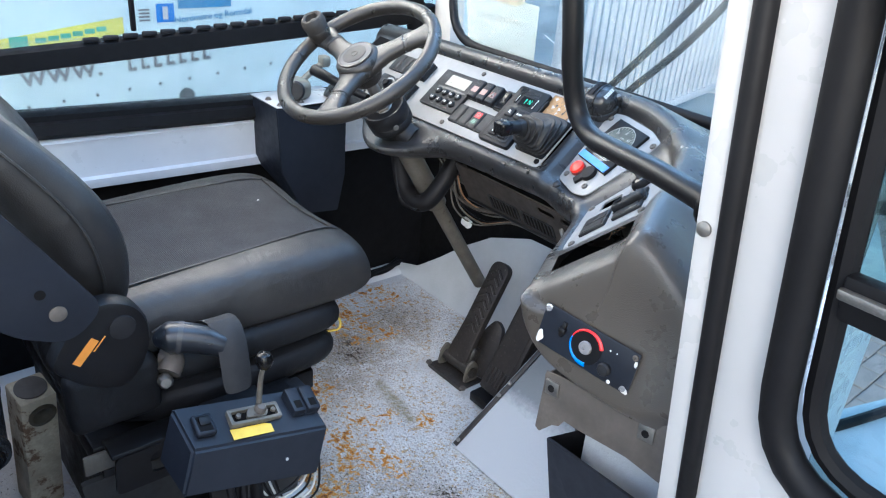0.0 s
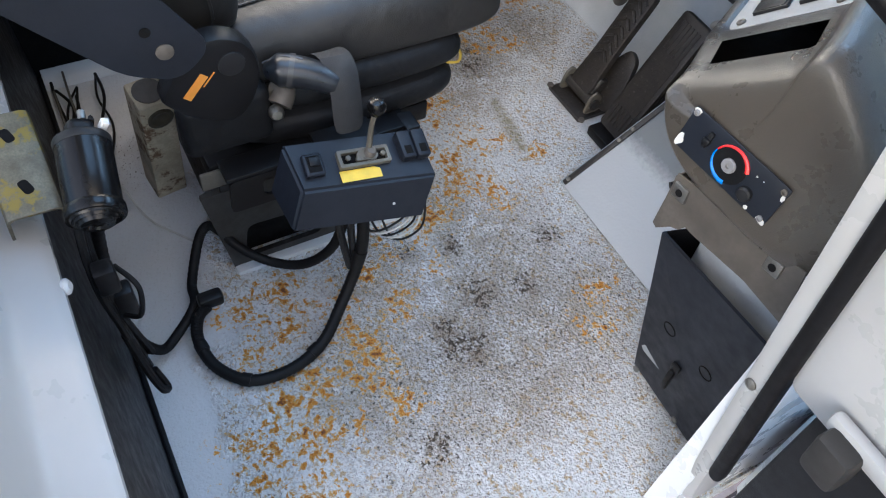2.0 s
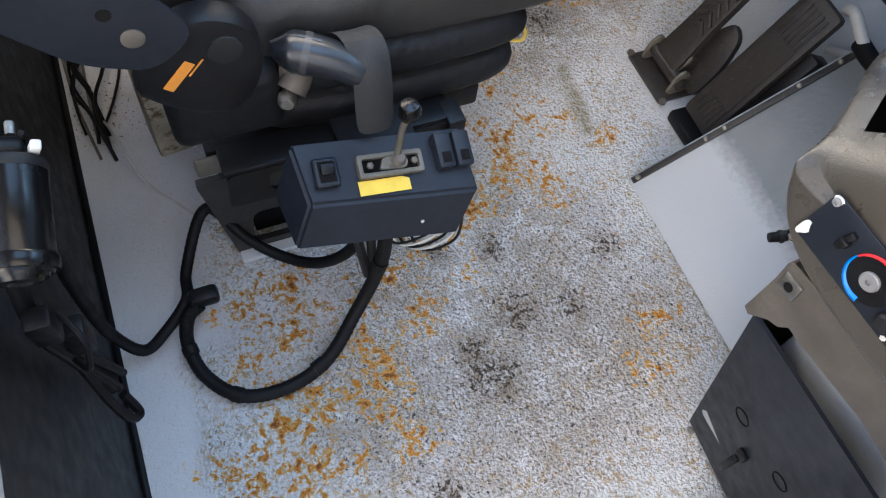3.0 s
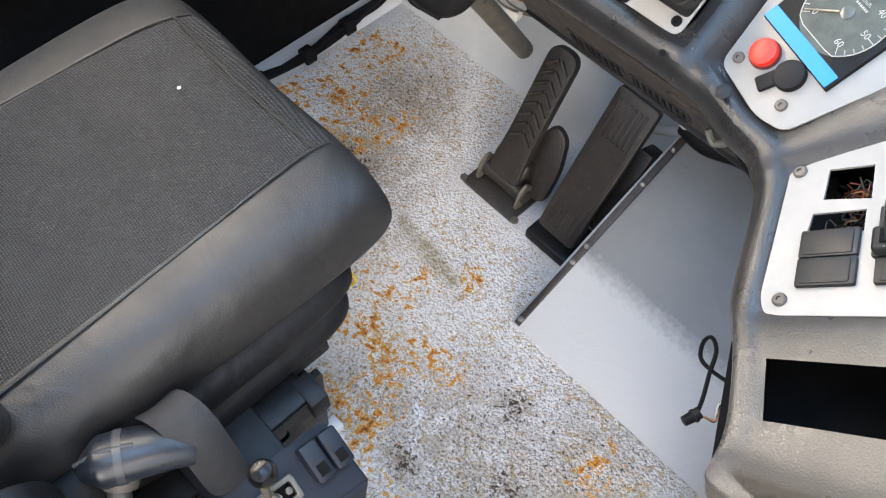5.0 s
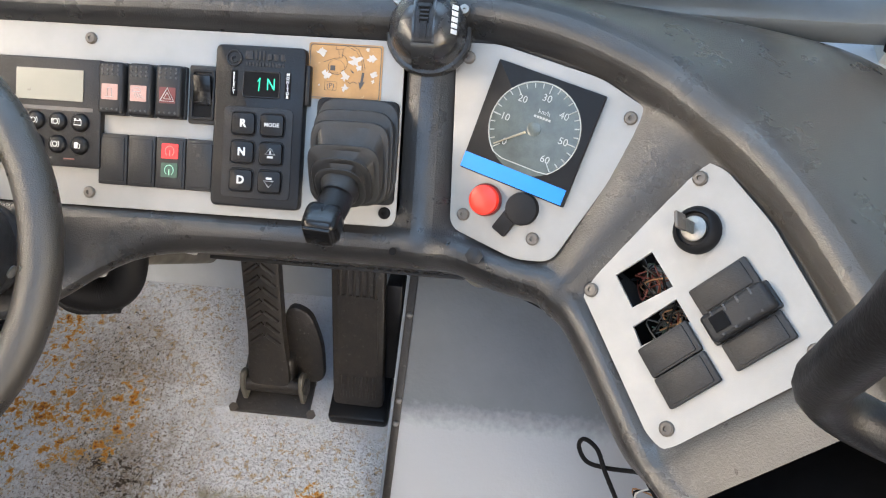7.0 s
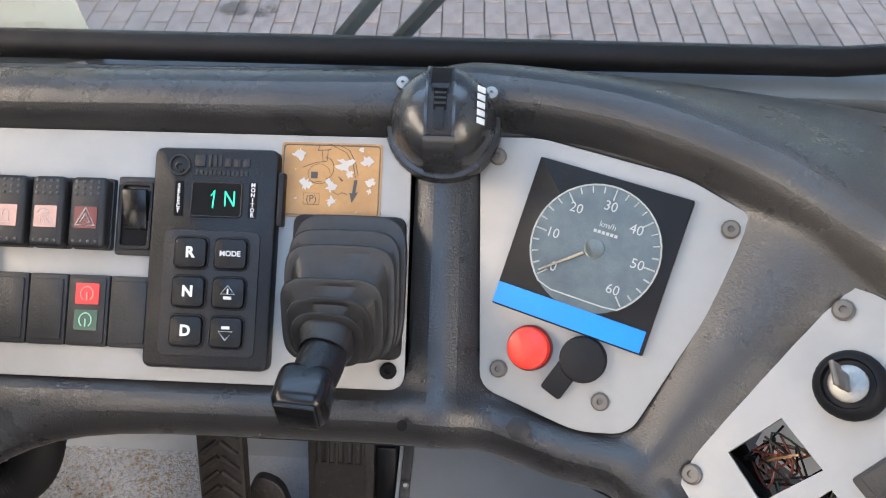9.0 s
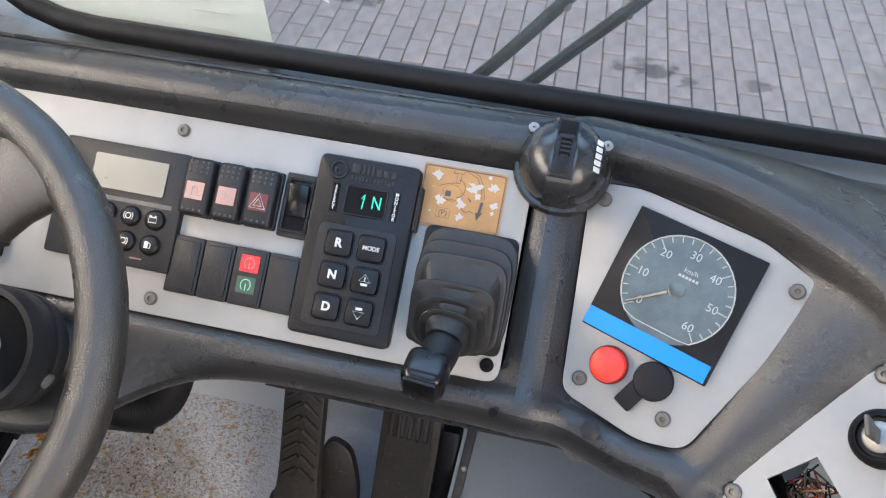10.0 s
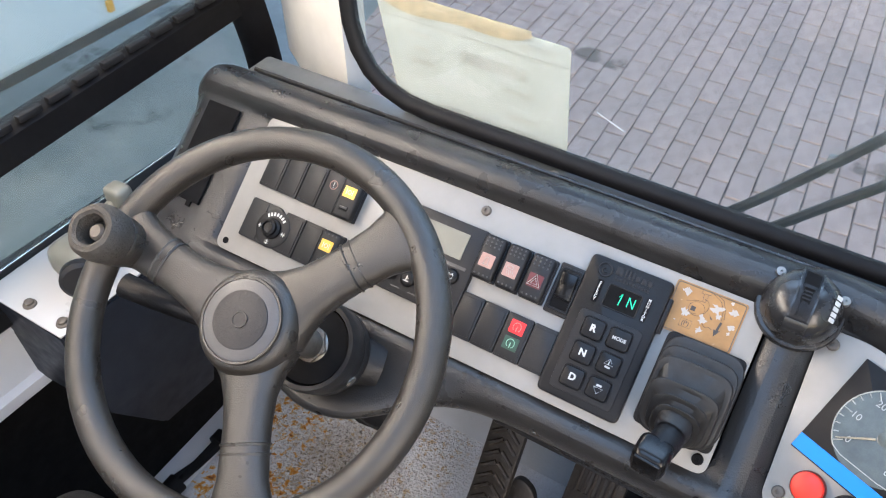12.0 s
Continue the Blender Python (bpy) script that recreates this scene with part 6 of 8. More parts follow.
for nm, a, c, d, e in (("front", q0, q1, q2, q3),):
    b = bmesh.new()
    vs = [b.verts.new(p) for p in (a, c, d, e)] + [b.verts.new(p + Vector((0, 0.006, 0))) for p in (a, c, d, e)]
    for f in ((0, 1, 2, 3), (7, 6, 5, 4), (0, 4, 5, 1), (1, 5, 6, 2), (2, 6, 7, 3), (3, 7, 4, 0)):
        b.faces.new([vs[i] for i in f])
    part(nm, b, "box", bx, smooth=False)
part("side", loft([[q0 + Vector((0, 0.003, 0)), q0 + Vector((0.03, 0.11, 0.0))], [q3 + Vector((0, 0.003, 0)), q3 + Vector((0.03, 0.11, 0))]]), "black", bx, smooth=False)
part("catch", blk(0.012, 0.014, 0.06, (0.945, -0.402, 0.16), Matrix(), bevel=0.004), "black", bx)
part("catch_plate", blk(0.02, 0.008, 0.02, (0.945, -0.40, 0.2), Matrix(), bevel=0.003), "black", bx)
for x in (0.868, 0.99):
    part("screw", lathe([(0.007, 0), (0.007, 0.003), (0.004, 0.005)], axes((x, -0.377, 0.05), (0, -1, 0.1), (1, 0, 0)), 12), "steel", bx)
for x in (0.905, 1.0):
    part("scratched_ring", flat_ring(axes((x, -0.4155, 0.285), (0, -0.99, -0.13), (1, 0, 0)), 0.014, 0.0012, 0.001, 14), "void", bx)

# under-dash unit with vents, cables and steering shaft
ud = thing("heater_unit", (0.35, 0.1, 0.5), "black heater unit with vent ribs under the dash", "heater")
part("case", blk(0.62, 0.2, 0.14, (0.33, 0.13, 0.62), bevel=0.01), "grease", ud)
UF = axes((0.4, -0.087, 0.635), (0, -0.868, -0.496), (1, 0, 0))
slots_ = [rounded(rect(0.05, 0.018, x, 0.034), 0.007, 4) for x in (0.06, 0.13)]
part("front_panel", poly(rounded(rect(0.46, 0.116, 0.0, 0.0), 0.008, 3), 0.004, UF, holes=slots_), "sootbrown", ud, "brown dusty front panel with slots")
# black sheet gives the panel slots their inner dark
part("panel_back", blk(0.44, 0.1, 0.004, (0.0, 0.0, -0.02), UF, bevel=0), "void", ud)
part("edge_strip", blk(0.46, 0.006, 0.012, (0.0, -0.056, 0.003), UF, bevel=0.001), "black", ud)
for x in (-0.09, 0.02):
    part("vent_frame", poly(rounded(rect(0.1, 0.044, x, -0.022), 0.006, 3), 0.0015, UF @ T(0, 0, 0.004), holes=[rounded(rect(0.09, 0.034, x, -0.022), 0.004, 2)]), "dark", ud)
    for k in range(8):
        part("vent_rib", blk(0.0045, 0.036, 0.004, (x - 0.0385 + k * 0.011, -0.022, 0.005), UF, bevel=0.0015), "rubber", ud)
part("latch", tube([UF @ Vector((0.1, 0.01, 0.006)), UF @ Vector((0.115, 0.0, 0.014)), UF @ Vector((0.13, 0.012, 0.006))], 0.005, 8), "steel", ud)
part("duct", tube([(0.6, 0.06, 0.64), (0.66, -0.03, 0.63), (0.7, -0.15, 0.62)], 0.035, 14), "black", ud)
cw = thing("cable_bundle", (0.05, 0.0, 0.55), "bundle of loose cables with a white plug under the dash", "cables")
part("white_plug", blk(0.022, 0.018, 0.04, (0.085, 0.03, 0.6), Matrix.Rotation(0.15, 4, "Y"), bevel=0.003), "wire", cw)
part("white_plug", blk(0.03, 0.016, 0.02, (-0.02, 0.03, 0.46), Matrix.Rotation(0.2, 4, "Y"), bevel=0.003), "print", cw)
r8 = random.Random(5)
for k in range(10):
    o = Vector((r8.uniform(-0.012, 0.012), r8.uniform(-0.012, 0.012), r8.uniform(-0.015, 0.015)))
    part("wire", tube([Vector((0.02, -0.06, 0.68)) + o, Vector((0.055, -0.02, 0.6)) + o, Vector((0.07, 0.0, 0.52)) + o * 1.6, Vector((0.1, 0.06, 0.47)) + o * 2, Vector((0.2, 0.08, 0.5)) + o, Vector((0.32, 0.06, 0.52)) + o], 0.0022, 6, per=5), r8.choice(["rusty", "grease", "black", "black", "copper"]), cw)
part("sleeve", tube([(-0.1, -0.08, 0.68), (-0.085, -0.085, 0.6), (-0.045, -0.095, 0.54), (0.01, -0.1, 0.52), (0.045, -0.085, 0.535), (0.06, -0.05, 0.59), (0.06, 0.0, 0.67)], 0.024, 16, ribs=0.03, per=20), "rubber", cw, "thick black braided cable sleeve")
for k in range(3):
    part("strand", tube([(-0.09, -0.1 + 0.01 * k, 0.62 - 0.006 * k), (-0.03, -0.12, 0.52 - 0.004 * k), (0.04, -0.115 + 0.006 * k, 0.51)], 0.004, 6), "rubber", cw)
part("connector_block", blk(0.05, 0.03, 0.035, (0.05, -0.03, 0.615), bevel=0.005), "sootbrown", cw)

# ---- steering wheel and column ----
WN = Vector((0.027, -0.555, 0.831)).normalized()
WM = axes((0.0, -0.286, 0.901), WN, (1, 0, 0))
sw_ = thing("steering_wheel", WM.translation, "dark grey foam three-spoke steering wheel with spinner knob", "steering wheel")
R0 = 0.1845
part("rim", tube([WM @ Vector((R0 * math.cos(a), R0 * math.sin(a), 0)) for a in (2 * math.pi * k / 72 for k in range(72))], 0.0165, 16, closed=True, smooth=False), "wheel", sw_)
def spoke_ring(a, r_, half, thick, z, grow=1.0):
    c_, s_ = math.cos(radians(a)), math.sin(radians(a))
    out = []
    for k in range(20):
        q = 2 * math.pi * k / 20
        u_ = math.copysign(abs(math.cos(q)) ** 0.8, math.cos(q)) * half * grow
        w_ = math.copysign(abs(math.sin(q)) ** 0.8, math.sin(q)) * thick * grow
        out.append(WM @ Vector((r_ * c_ - u_ * s_, r_ * s_ + u_ * c_, z + w_)))
    return out


for a in (-62, 52, 172):
    wide = 0.95 if a == -62 else 1.0
    rows_ = [spoke_ring(a, r_, h_ * wide if r_ > 0.04 else h_, t_, z_) for r_, h_, t_, z_ in ((0.03, 0.045, 0.02, -0.018), (0.05, 0.034, 0.018, -0.014), (0.07, 0.027, 0.0165, -0.010), (0.095, 0.0245, 0.0155, -0.007), (0.12, 0.0245, 0.015, -0.004), (0.145, 0.026, 0.0145, -0.002), (0.163, 0.031, 0.014, -0.001), (0.178, 0.042, 0.013, 0.0), (0.19, 0.052, 0.011, 0.0))]
    part("spoke", loft(rows_, closed=True), "wheel", sw_)
    for r_ in (0.113, 0.122):
        part("spoke_ridge", tube(spoke_ring(a, r_, 0.0245 * wide, 0.015, -0.0045, 1.0), 0.0016, 5, closed=True, smooth=False), "wheel", sw_)
part("hub", lathe([(0.032, -0.06), (0.046, -0.035), (0.053, -0.014), (0.052, 0.002), (0.047, 0.0105), (0.042, 0.0125)], WM, 40), "wheel", sw_)
part("emblem_ring", flat_ring(WM, 0.041, 0.0016, 0.0148, 40), "wheel", sw_)
part("emblem_plate", lathe([(0.0395, 0.012), (0.0395, 0.0155), (0.037, 0.0165)], WM, 36), "greyblack", sw_)
part("emblem", lathe([(0.0285, 0.016), (0.0285, 0.0174), (0.027, 0.0178), (0.008, 0.0172), (0.0075, 0.0178), (0.003, 0.0178)], WM, 36), "dark", sw_)
part("emblem_dot", flat_ring(WM, 0.0075, 0.0006, 0.018, 20), "wheel", sw_)
def worn(b):
    """Bends the upper edge of a turned foam part in and out, with one tear in it."""
    for v in b.verts:
        q = KM.inverted() @ v.co
        if q.z > 0.03:
            a, f = math.atan2(q.y, q.x), min(1, (q.z - 0.03) / 0.025)
            k = 1 + f * (0.02 * math.sin(2 * a + 1) + 0.008 * math.sin(5 * a))
            drop = f * (0.0008 * math.sin(5 * a + 2) + 0.0025 * math.exp(-((a - 0.6) / 0.3) ** 2))
            v.co = KM @ Vector((q.x * k, q.y * k, q.z - drop))
    return b


KM = WM @ Matrix.Translation((0.163 * math.cos(radians(175)), 0.163 * math.sin(radians(175)), 0.013))
kb = part("spinner_knob", worn(lathe([(0.02, -0.012), (0.0225, -0.004), (0.0245, 0.008), (0.0265, 0.02), (0.0285, 0.029), (0.029, 0.038), (0.0275, 0.047), (0.0235, 0.0525), (0.019, 0.0535), (0.0158, 0.051), (0.015, 0.045), (0.0145, 0.04), (0.014, 0.03), (0.004, 0.029)], KM, 72)), "knob", sw_, "worn foam spinner knob with a hollow top")
part("knob_sleeve", lathe([(0.022, -0.012), (0.0245, -0.003), (0.0262, 0.008), (0.0272, 0.017), (0.0262, 0.019)], KM, 48), "wheel", kb, "smooth lower sleeve")
part("knob_bolt", lathe([(0.0085, 0.028), (0.0085, 0.041), (0.006, 0.044)], KM, 16), "rusty", kb)
part("knob_clamp", blk(0.038, 0.042, 0.03, (0, 0, -0.006), KM, bevel=0.01, seg=3), "wheel", kb)
stc = thing("steering_column", (0.0, -0.2, 0.77), "steering column with black collar and grey shaft", "steering column")
AX = lambda d: WM @ Matrix.Translation((0, 0, -d))
part("shaft_top", lathe([(0.022, 0), (0.0225, 0.012), (0.017, 0.018), (0.017, 0.05), (0.0145, 0.055), (0.0145, 0.1)], AX(0.16), 24), "steel", stc, "bare steel steering shaft")
part("shaft_nut", lathe([(0.021, 0.0), (0.021, 0.01), (0.018, 0.012)], AX(0.15), 6), "rusty", stc)
part("inner_ring", lathe([(0.036, 0.0), (0.039, 0.004), (0.039, 0.02), (0.035, 0.022)], AX(0.17), 32), "dark", stc)
part("collar", lathe([(0.05, 0.0), (0.0535, 0.006), (0.0545, 0.022), (0.0535, 0.0235), (0.0545, 0.025), (0.055, 0.048), (0.0535, 0.054), (0.0525, 0.06), (0.0475, 0.06), (0.045, 0.02)], AX(0.20), 40), "dark", stc)
part("collar_bore", lathe([(0.0448, 0.02), (0.0448, 0.054)], AX(0.20), 36), "void", stc)
part("collar_bolt", lathe([(0.007, 0), (0.007, 0.003), (0.004, 0.004)], axes(WM @ Vector((0.05, -0.018, -0.175)), WM.to_3x3() @ Vector((1, -0.35, 0)), (0, 0, 1)), 12), "steel", stc)
part("neck", tube([WM @ Vector((0.01, 0.0, -0.2)), WM @ Vector((0.03, 0.005, -0.222)), WM @ Vector((0.052, 0.008, -0.236))], 0.03, 16), "dark", stc)
part("lower_collar", lathe([(0.032, 0.0), (0.036, 0.02), (0.044, 0.06)], AX(0.26), 24), "dark", stc)
part("shaft", lathe([(0.02, 0.0), (0.02, 0.62)], AX(0.87), 18), "grease", stc)
part("tube", lathe([(0.028, 0.0), (0.028, 0.22)], AX(0.5), 18), "grease", stc)
part("stalk", tube([(-0.03, -0.235, 0.8), (-0.1, -0.255, 0.812), (-0.16, -0.268, 0.822), (-0.206, -0.276, 0.829)], lambda t: 0.009 + 0.006 * t, 12), "black", stc)

# ---- left switch box ----
lb = thing("side_control_box", (-0.4, -0.2, 0.5), "grey painted sheet metal control box on the side wall", "control box")
b = bmesh.new()
top = [(-0.47, -0.315, 0.702), (-0.325, -0.318, 0.70), (-0.325, -0.10, 0.69), (-0.47, -0.10, 0.69)]
bot = [(-0.47, -0.30, 0.5), (-0.345, -0.22, 0.37), (-0.345, -0.11, 0.36), (-0.47, -0.10, 0.36)]
mid_ = [(-0.47, -0.31, 0.52), (-0.325, -0.305, 0.52), (-0.325, -0.10, 0.48), (-0.47, -0.10, 0.48)]
R = [[b.verts.new(p) for p in row] for row in (top, mid_, bot)]
b.faces.new(R[0])
b.faces.new(R[2][::-1])
for a, c in zip(R, R[1:]):
    for j in range(4):
        b.faces.new((a[j], a[(j + 1) % 4], c[(j + 1) % 4], c[j]))
bmesh.ops.bevel(b, geom=b.edges[:], offset=0.003, segments=2, affect="EDGES")
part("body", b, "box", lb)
# sun on the box top is put into the lid's paler paint
part("lid", blk(0.15, 0.22, 0.003, (-0.398, -0.208, 0.7035), bevel=0.001), "doorwhite", lb, "top plate with the sun on it put into its pale paint")
for x, y in ((-0.402, -0.301), (-0.339, -0.300), (-0.345, -0.235)):
    part("screw", lathe([(0.0095, 0), (0.0085, 0.003), (0.006, 0.0035), (0.006, 0.007), (0.003, 0.008)], T(x, y, 0.7045), 12), "rusty", lb)
lvr = thing("side_lever", (-0.38, -0.2, 0.706), "beige lever unit with a dark round cap", "lever")
part("housing", blk(0.075, 0.06, 0.055, (-0.385, -0.222, 0.733), bevel=0.02, seg=4), "lcd", lvr)
part("cap", lathe([(0.027, 0), (0.027, 0.012), (0.022, 0.016)], axes((-0.355, -0.245, 0.735), (0.75, -0.6, 0.2), (0, 0, 1)), 24), "dark", lvr)
part("arm", tube([(-0.385, -0.215, 0.745), (-0.375, -0.185, 0.775), (-0.36, -0.158, 0.8)], 0.009, 10), "lcd", lvr)
part("grip", blk(0.032, 0.026, 0.03, (-0.358, -0.154, 0.807), Matrix(), bevel=0.007, seg=3), "lcd", lvr)

# ---- pedals ----
br = thing("brake_pedal", (0.1, 0.02, 0.0), "worn black brake pedal with chevron tread on a floor plate", "pedal")
part("base_plate", blk(0.145, 0.11, 0.012, (0.122, 0.008, 0.010), bevel=0.003), "pedal", br)
ped0, ped1 = Vector((0.12, 0.01, 0.05)), Vector((0.095, 0.155, 0.315))
pm_ = axes(ped0, (ped1 - ped0).cross(Vector((1, 0, 0))) * -1, (1, 0, 0))
if pm_.col[2].z < 0:
    pm_ = axes(ped0, (ped1 - ped0).cross(Vector((1, 0, 0))), (1, 0, 0))
PL = (ped1 - ped0).length
part("treadle", poly(rounded([(-0.042, -0.01), (0.042, -0.01), (0.034, 0.1), (0.034, PL), (-0.034, PL), (-0.034, 0.1)], 0.03, 5), 0.02, pm_, bevel=0.005), "pedal", br)
for k in range(8):
    for sgn in (-1, 1):
        part("tread", tube([pm_ @ Vector((sgn * 0.002, 0.112 + k * 0.024, 0.0205)), pm_ @ Vector((sgn * 0.026, 0.092 + k * 0.024, 0.0205))], 0.0045, 6, smooth=False), "pedal", br)
part("heel", blk(0.09, 0.07, 0.05, (0, 0.02, -0.012), pm_, bevel=0.012, seg=3), "pedal", br)
part("pivot", lathe([(0.016, -0.06), (0.016, 0.06)], axes((0.13, 0.0, 0.045), (1, 0, 0), (0, 1, 0)), 16), "pedal", br)
for x_ in (0.067, 0.178):
    part("ear", poly(rounded([(-0.03, 0.0), (0.026, 0.0), (0.02, 0.05), (0.0, 0.068), (-0.02, 0.05)], 0.016, 5), 0.007, axes((x_, 0.002, 0.016), (1, 0, 0), (0, 1, 0)), bevel=0.002), "grease", br, "worn grey pivot ear")
part("heel_ring", flat_ring(pm_ @ T(0.0, 0.012, 0.0135), 0.03, 0.004, 0.0, 24), "pedal", br)
part("guard", poly(rounded([(-0.045, 0.0), (0.045, 0.0), (0.043, 0.09), (0.022, 0.155), (-0.015, 0.17), (-0.04, 0.12)], 0.028, 5), 0.016, axes((0.172, 0.03, 0.02), (0, -0.87, 0.5), (1, 0, 0)), bevel=0.006), "pedal", br)
for x in (0.05, 0.2):
    part("bolt", lathe([(0.009, 0), (0.009, 0.006)], T(x, -0.043, 0.016), 6), "rusty", br)
ac = thing("accelerator_pedal", (0.29, 0.0, 0.0), "worn black ribbed accelerator treadle", "pedal")
a0, a1 = Vector((0.292, -0.015, 0.045)), Vector((0.278, 0.14, 0.345))
am_ = axes(a0, Vector((1, 0, 0)).cross(a1 - a0), (1, -0.05, 0))
AL = (a1 - a0).length
part("treadle", poly(rounded(rect(0.092, AL, 0, AL / 2), 0.012, 4), 0.018, am_, bevel=0.004), "pedal", ac)
for k in range(6):
    for y0, y1 in ((AL - 0.1, AL - 0.02), (0.02, 0.07)):
        part("rib", blk(0.006, y1 - y0, 0.004, (-0.03 + k * 0.012, (y0 + y1) / 2, 0.019), am_, bevel=0.0015), "pedal", ac)
part("pad", poly(rounded(rect(0.07, 0.17, 0, AL * 0.46), 0.006, 3), 0.002, am_ @ T(0, 0, 0.018)), "pedal", ac)
part("base", blk(0.11, 0.1, 0.03, (0.29, 0.0, 0.02), bevel=0.006), "black", ac)
part("linkage", blk(0.03, 0.2, 0.05, (0.06, 0.16, -0.02), am_, bevel=0.006), "black", ac)
part("pipe", tube([(0.31, 0.175, 0.33), (0.335, 0.16, 0.352), (0.365, 0.155, 0.342), (0.4, 0.165, 0.315), (0.43, 0.185, 0.3)], 0.011, 12), "wire", ac, "white bent pipe")
part("pipe", tube([(0.315, 0.195, 0.225), (0.36, 0.2, 0.25), (0.41, 0.205, 0.28)], 0.01, 12), "wire", ac, "white straight pipe")
ph = thing("heater_hose", (0.5, 0.17, 0.32), "black rubber hose along the top of the sloping plate", "hose")
part("hose", tube([(0.38, 0.165, 0.315), (0.433, 0.152, 0.322), (0.498, 0.166, 0.334), (0.561, 0.16, 0.33), (0.66, 0.14, 0.315), (0.74, 0.12, 0.3)], 0.017, 14), "rubber", ph)
ck = thing("loose_plug", (0.68, -0.25, 0.4), "loose black cable with plug hanging under the dash", "cable")
part("cable", tube([(0.8, -0.26, 0.66), (0.785, -0.25, 0.55), (0.76, -0.24, 0.45), (0.72, -0.235, 0.435), (0.69, -0.225, 0.41), (0.668, -0.215, 0.4), (0.657, -0.2, 0.412), (0.662, -0.197, 0.43), (0.678, -0.21, 0.432), (0.69, -0.232, 0.415), (0.705, -0.262, 0.405), (0.712, -0.283, 0.404)], 0.003, 8), "rubber", ck)
for k in range(3):
    part("wire", tube([(0.76, -0.25 - 0.01 * k, 0.44), (0.725, -0.262 + 0.006 * k, 0.43 - 0.008 * k), (0.735, -0.285, 0.42 + 0.005 * k), (0.722, -0.283, 0.408)], 0.0014, 6), ("wire", "rubber", "copper")[k], ck)
part("plug", tube([(0.714, -0.281, 0.405), (0.711, -0.292, 0.402), (0.707, -0.304, 0.4)], lambda t: 0.0085 - 0.0015 * t, 10), "black", ck)
part("plug_collar", tube([(0.7125, -0.287, 0.4035), (0.7115, -0.291, 0.4025)], 0.0098, 10, smooth=False), "dark", ck)

# ---- driver's seat ----
M["weave"] = mat("woven seat fabric", (0.031, 0.03, 0.03), 0.8, var=0.12, scale=5)
nt = M["weave"].node_tree
wv = nt.nodes.new("ShaderNodeTexVoronoi")
wv.inputs["Scale"].default_value = 270
wv.inputs["Randomness"].default_value = 0.12
wv.voronoi_dimensions = "2D"
ws_, wj = nt.nodes.new("ShaderNodeSeparateXYZ"), nt.nodes.new("ShaderNodeCombineXYZ")
wa = nt.nodes.new("ShaderNodeMath")
nt.links.new(nt.nodes["Texture Coordinate"].outputs["Object"], ws_.inputs[0])
nt.links.new(ws_.outputs[0], wj.inputs[0])
nt.links.new(ws_.outputs[1], wa.inputs[0])
nt.links.new(ws_.outputs[2], wa.inputs[1])
nt.links.new(wa.outputs[0], wj.inputs[1])
nt.links.new(wj.outputs[0], wv.inputs["Vector"])
wb = nt.nodes.new("ShaderNodeBump")
wb.inputs["Strength"].default_value, wb.inputs["Distance"].default_value = 1.0, 0.003
wb.invert = True
nt.links.new(wv.outputs["Distance"], wb.inputs["Height"])
nt.links.new(wb.outputs[0], nt.nodes["Principled BSDF"].inputs["Normal"])
wm_ = nt.nodes.new("ShaderNodeMapRange")
wm_.inputs[1].default_value, wm_.inputs[2].default_value, wm_.inputs[3].default_value, wm_.inputs[4].default_value = 0.12, 0.5, 1.9, 0.3
wh = nt.nodes.new("ShaderNodeHueSaturation")
nt.links.new(wv.outputs["Distance"], wm_.inputs[0])
nt.links.new(wm_.outputs[0], wh.inputs["Value"])
pb_ = nt.nodes["Principled BSDF"]
nt.links.new(pb_.inputs["Base Color"].links[0].from_socket, wh.inputs["Color"])
nt.links.new(wh.outputs[0], pb_.inputs["Base Color"])

seat = thing("driver_seat", (0.0, -0.7, 0.0), "dark grey fabric suspension driver's seat with black bellows", "seat")


def pad(rows):
    return loft(rows, closed=True)


# cushion: cross-sections from rear to front
def cushion_ring(y, w, zt, zb, side):
    return [(-w, y, zb), (-w - 0.008, y, zb + 0.04), (-w, y, zt - 0.03), (-w + 0.03, y, zt - 0.002), (-side, y, zt + 0.004), (-side * 0.5, y, zt - 0.006), (0, y, zt - 0.01), (side * 0.5, y, zt - 0.006), (side, y, zt + 0.004), (w - 0.03, y, zt - 0.002), (w, y, zt - 0.03), (w + 0.008, y, zb + 0.04), (w, y, zb)]


cr = [cushion_ring(-1.0, 0.22, 0.54, 0.45, 0.16), cushion_ring(-0.96, 0.25, 0.572, 0.44, 0.18), cushion_ring(-0.9, 0.258, 0.58, 0.45, 0.185), cushion_ring(-0.7, 0.267, 0.588, 0.448, 0.175), cushion_ring(-0.52, 0.270, 0.594, 0.45, 0.165), cushion_ring(-0.45, 0.268, 0.588, 0.454, 0.16), cushion_ring(-0.412, 0.262, 0.57, 0.466, 0.155), cushion_ring(-0.400, 0.24, 0.545, 0.49, 0.14)]
b = pad(cr)

b.verts.ensure_lookup_table()
b.faces.new(b.verts[:13])
b.faces.new(b.verts[-13:])
for f in b.faces:
    c = f.calc_center_median()
    f.material_index = 1 if c.z > 0.55 and abs(c.x) < 0.17 and -0.95 < c.y < -0.43 else 0
subdivide(part("cushion", b, ["vinyl", "weave"], seat, "grey cushion with a woven centre"), 3)
for sx in (-1, 1):
    part("piping", tube([(sx * 0.185, -0.93, 0.580), (sx * 0.182, -0.85, 0.5855), (sx * 0.174, -0.68, 0.590), (sx * 0.165, -0.52, 0.5955), (sx * 0.160, -0.46, 0.590), (sx * 0.158, -0.425, 0.577)], 0.0022, 6), "vinyl", seat)
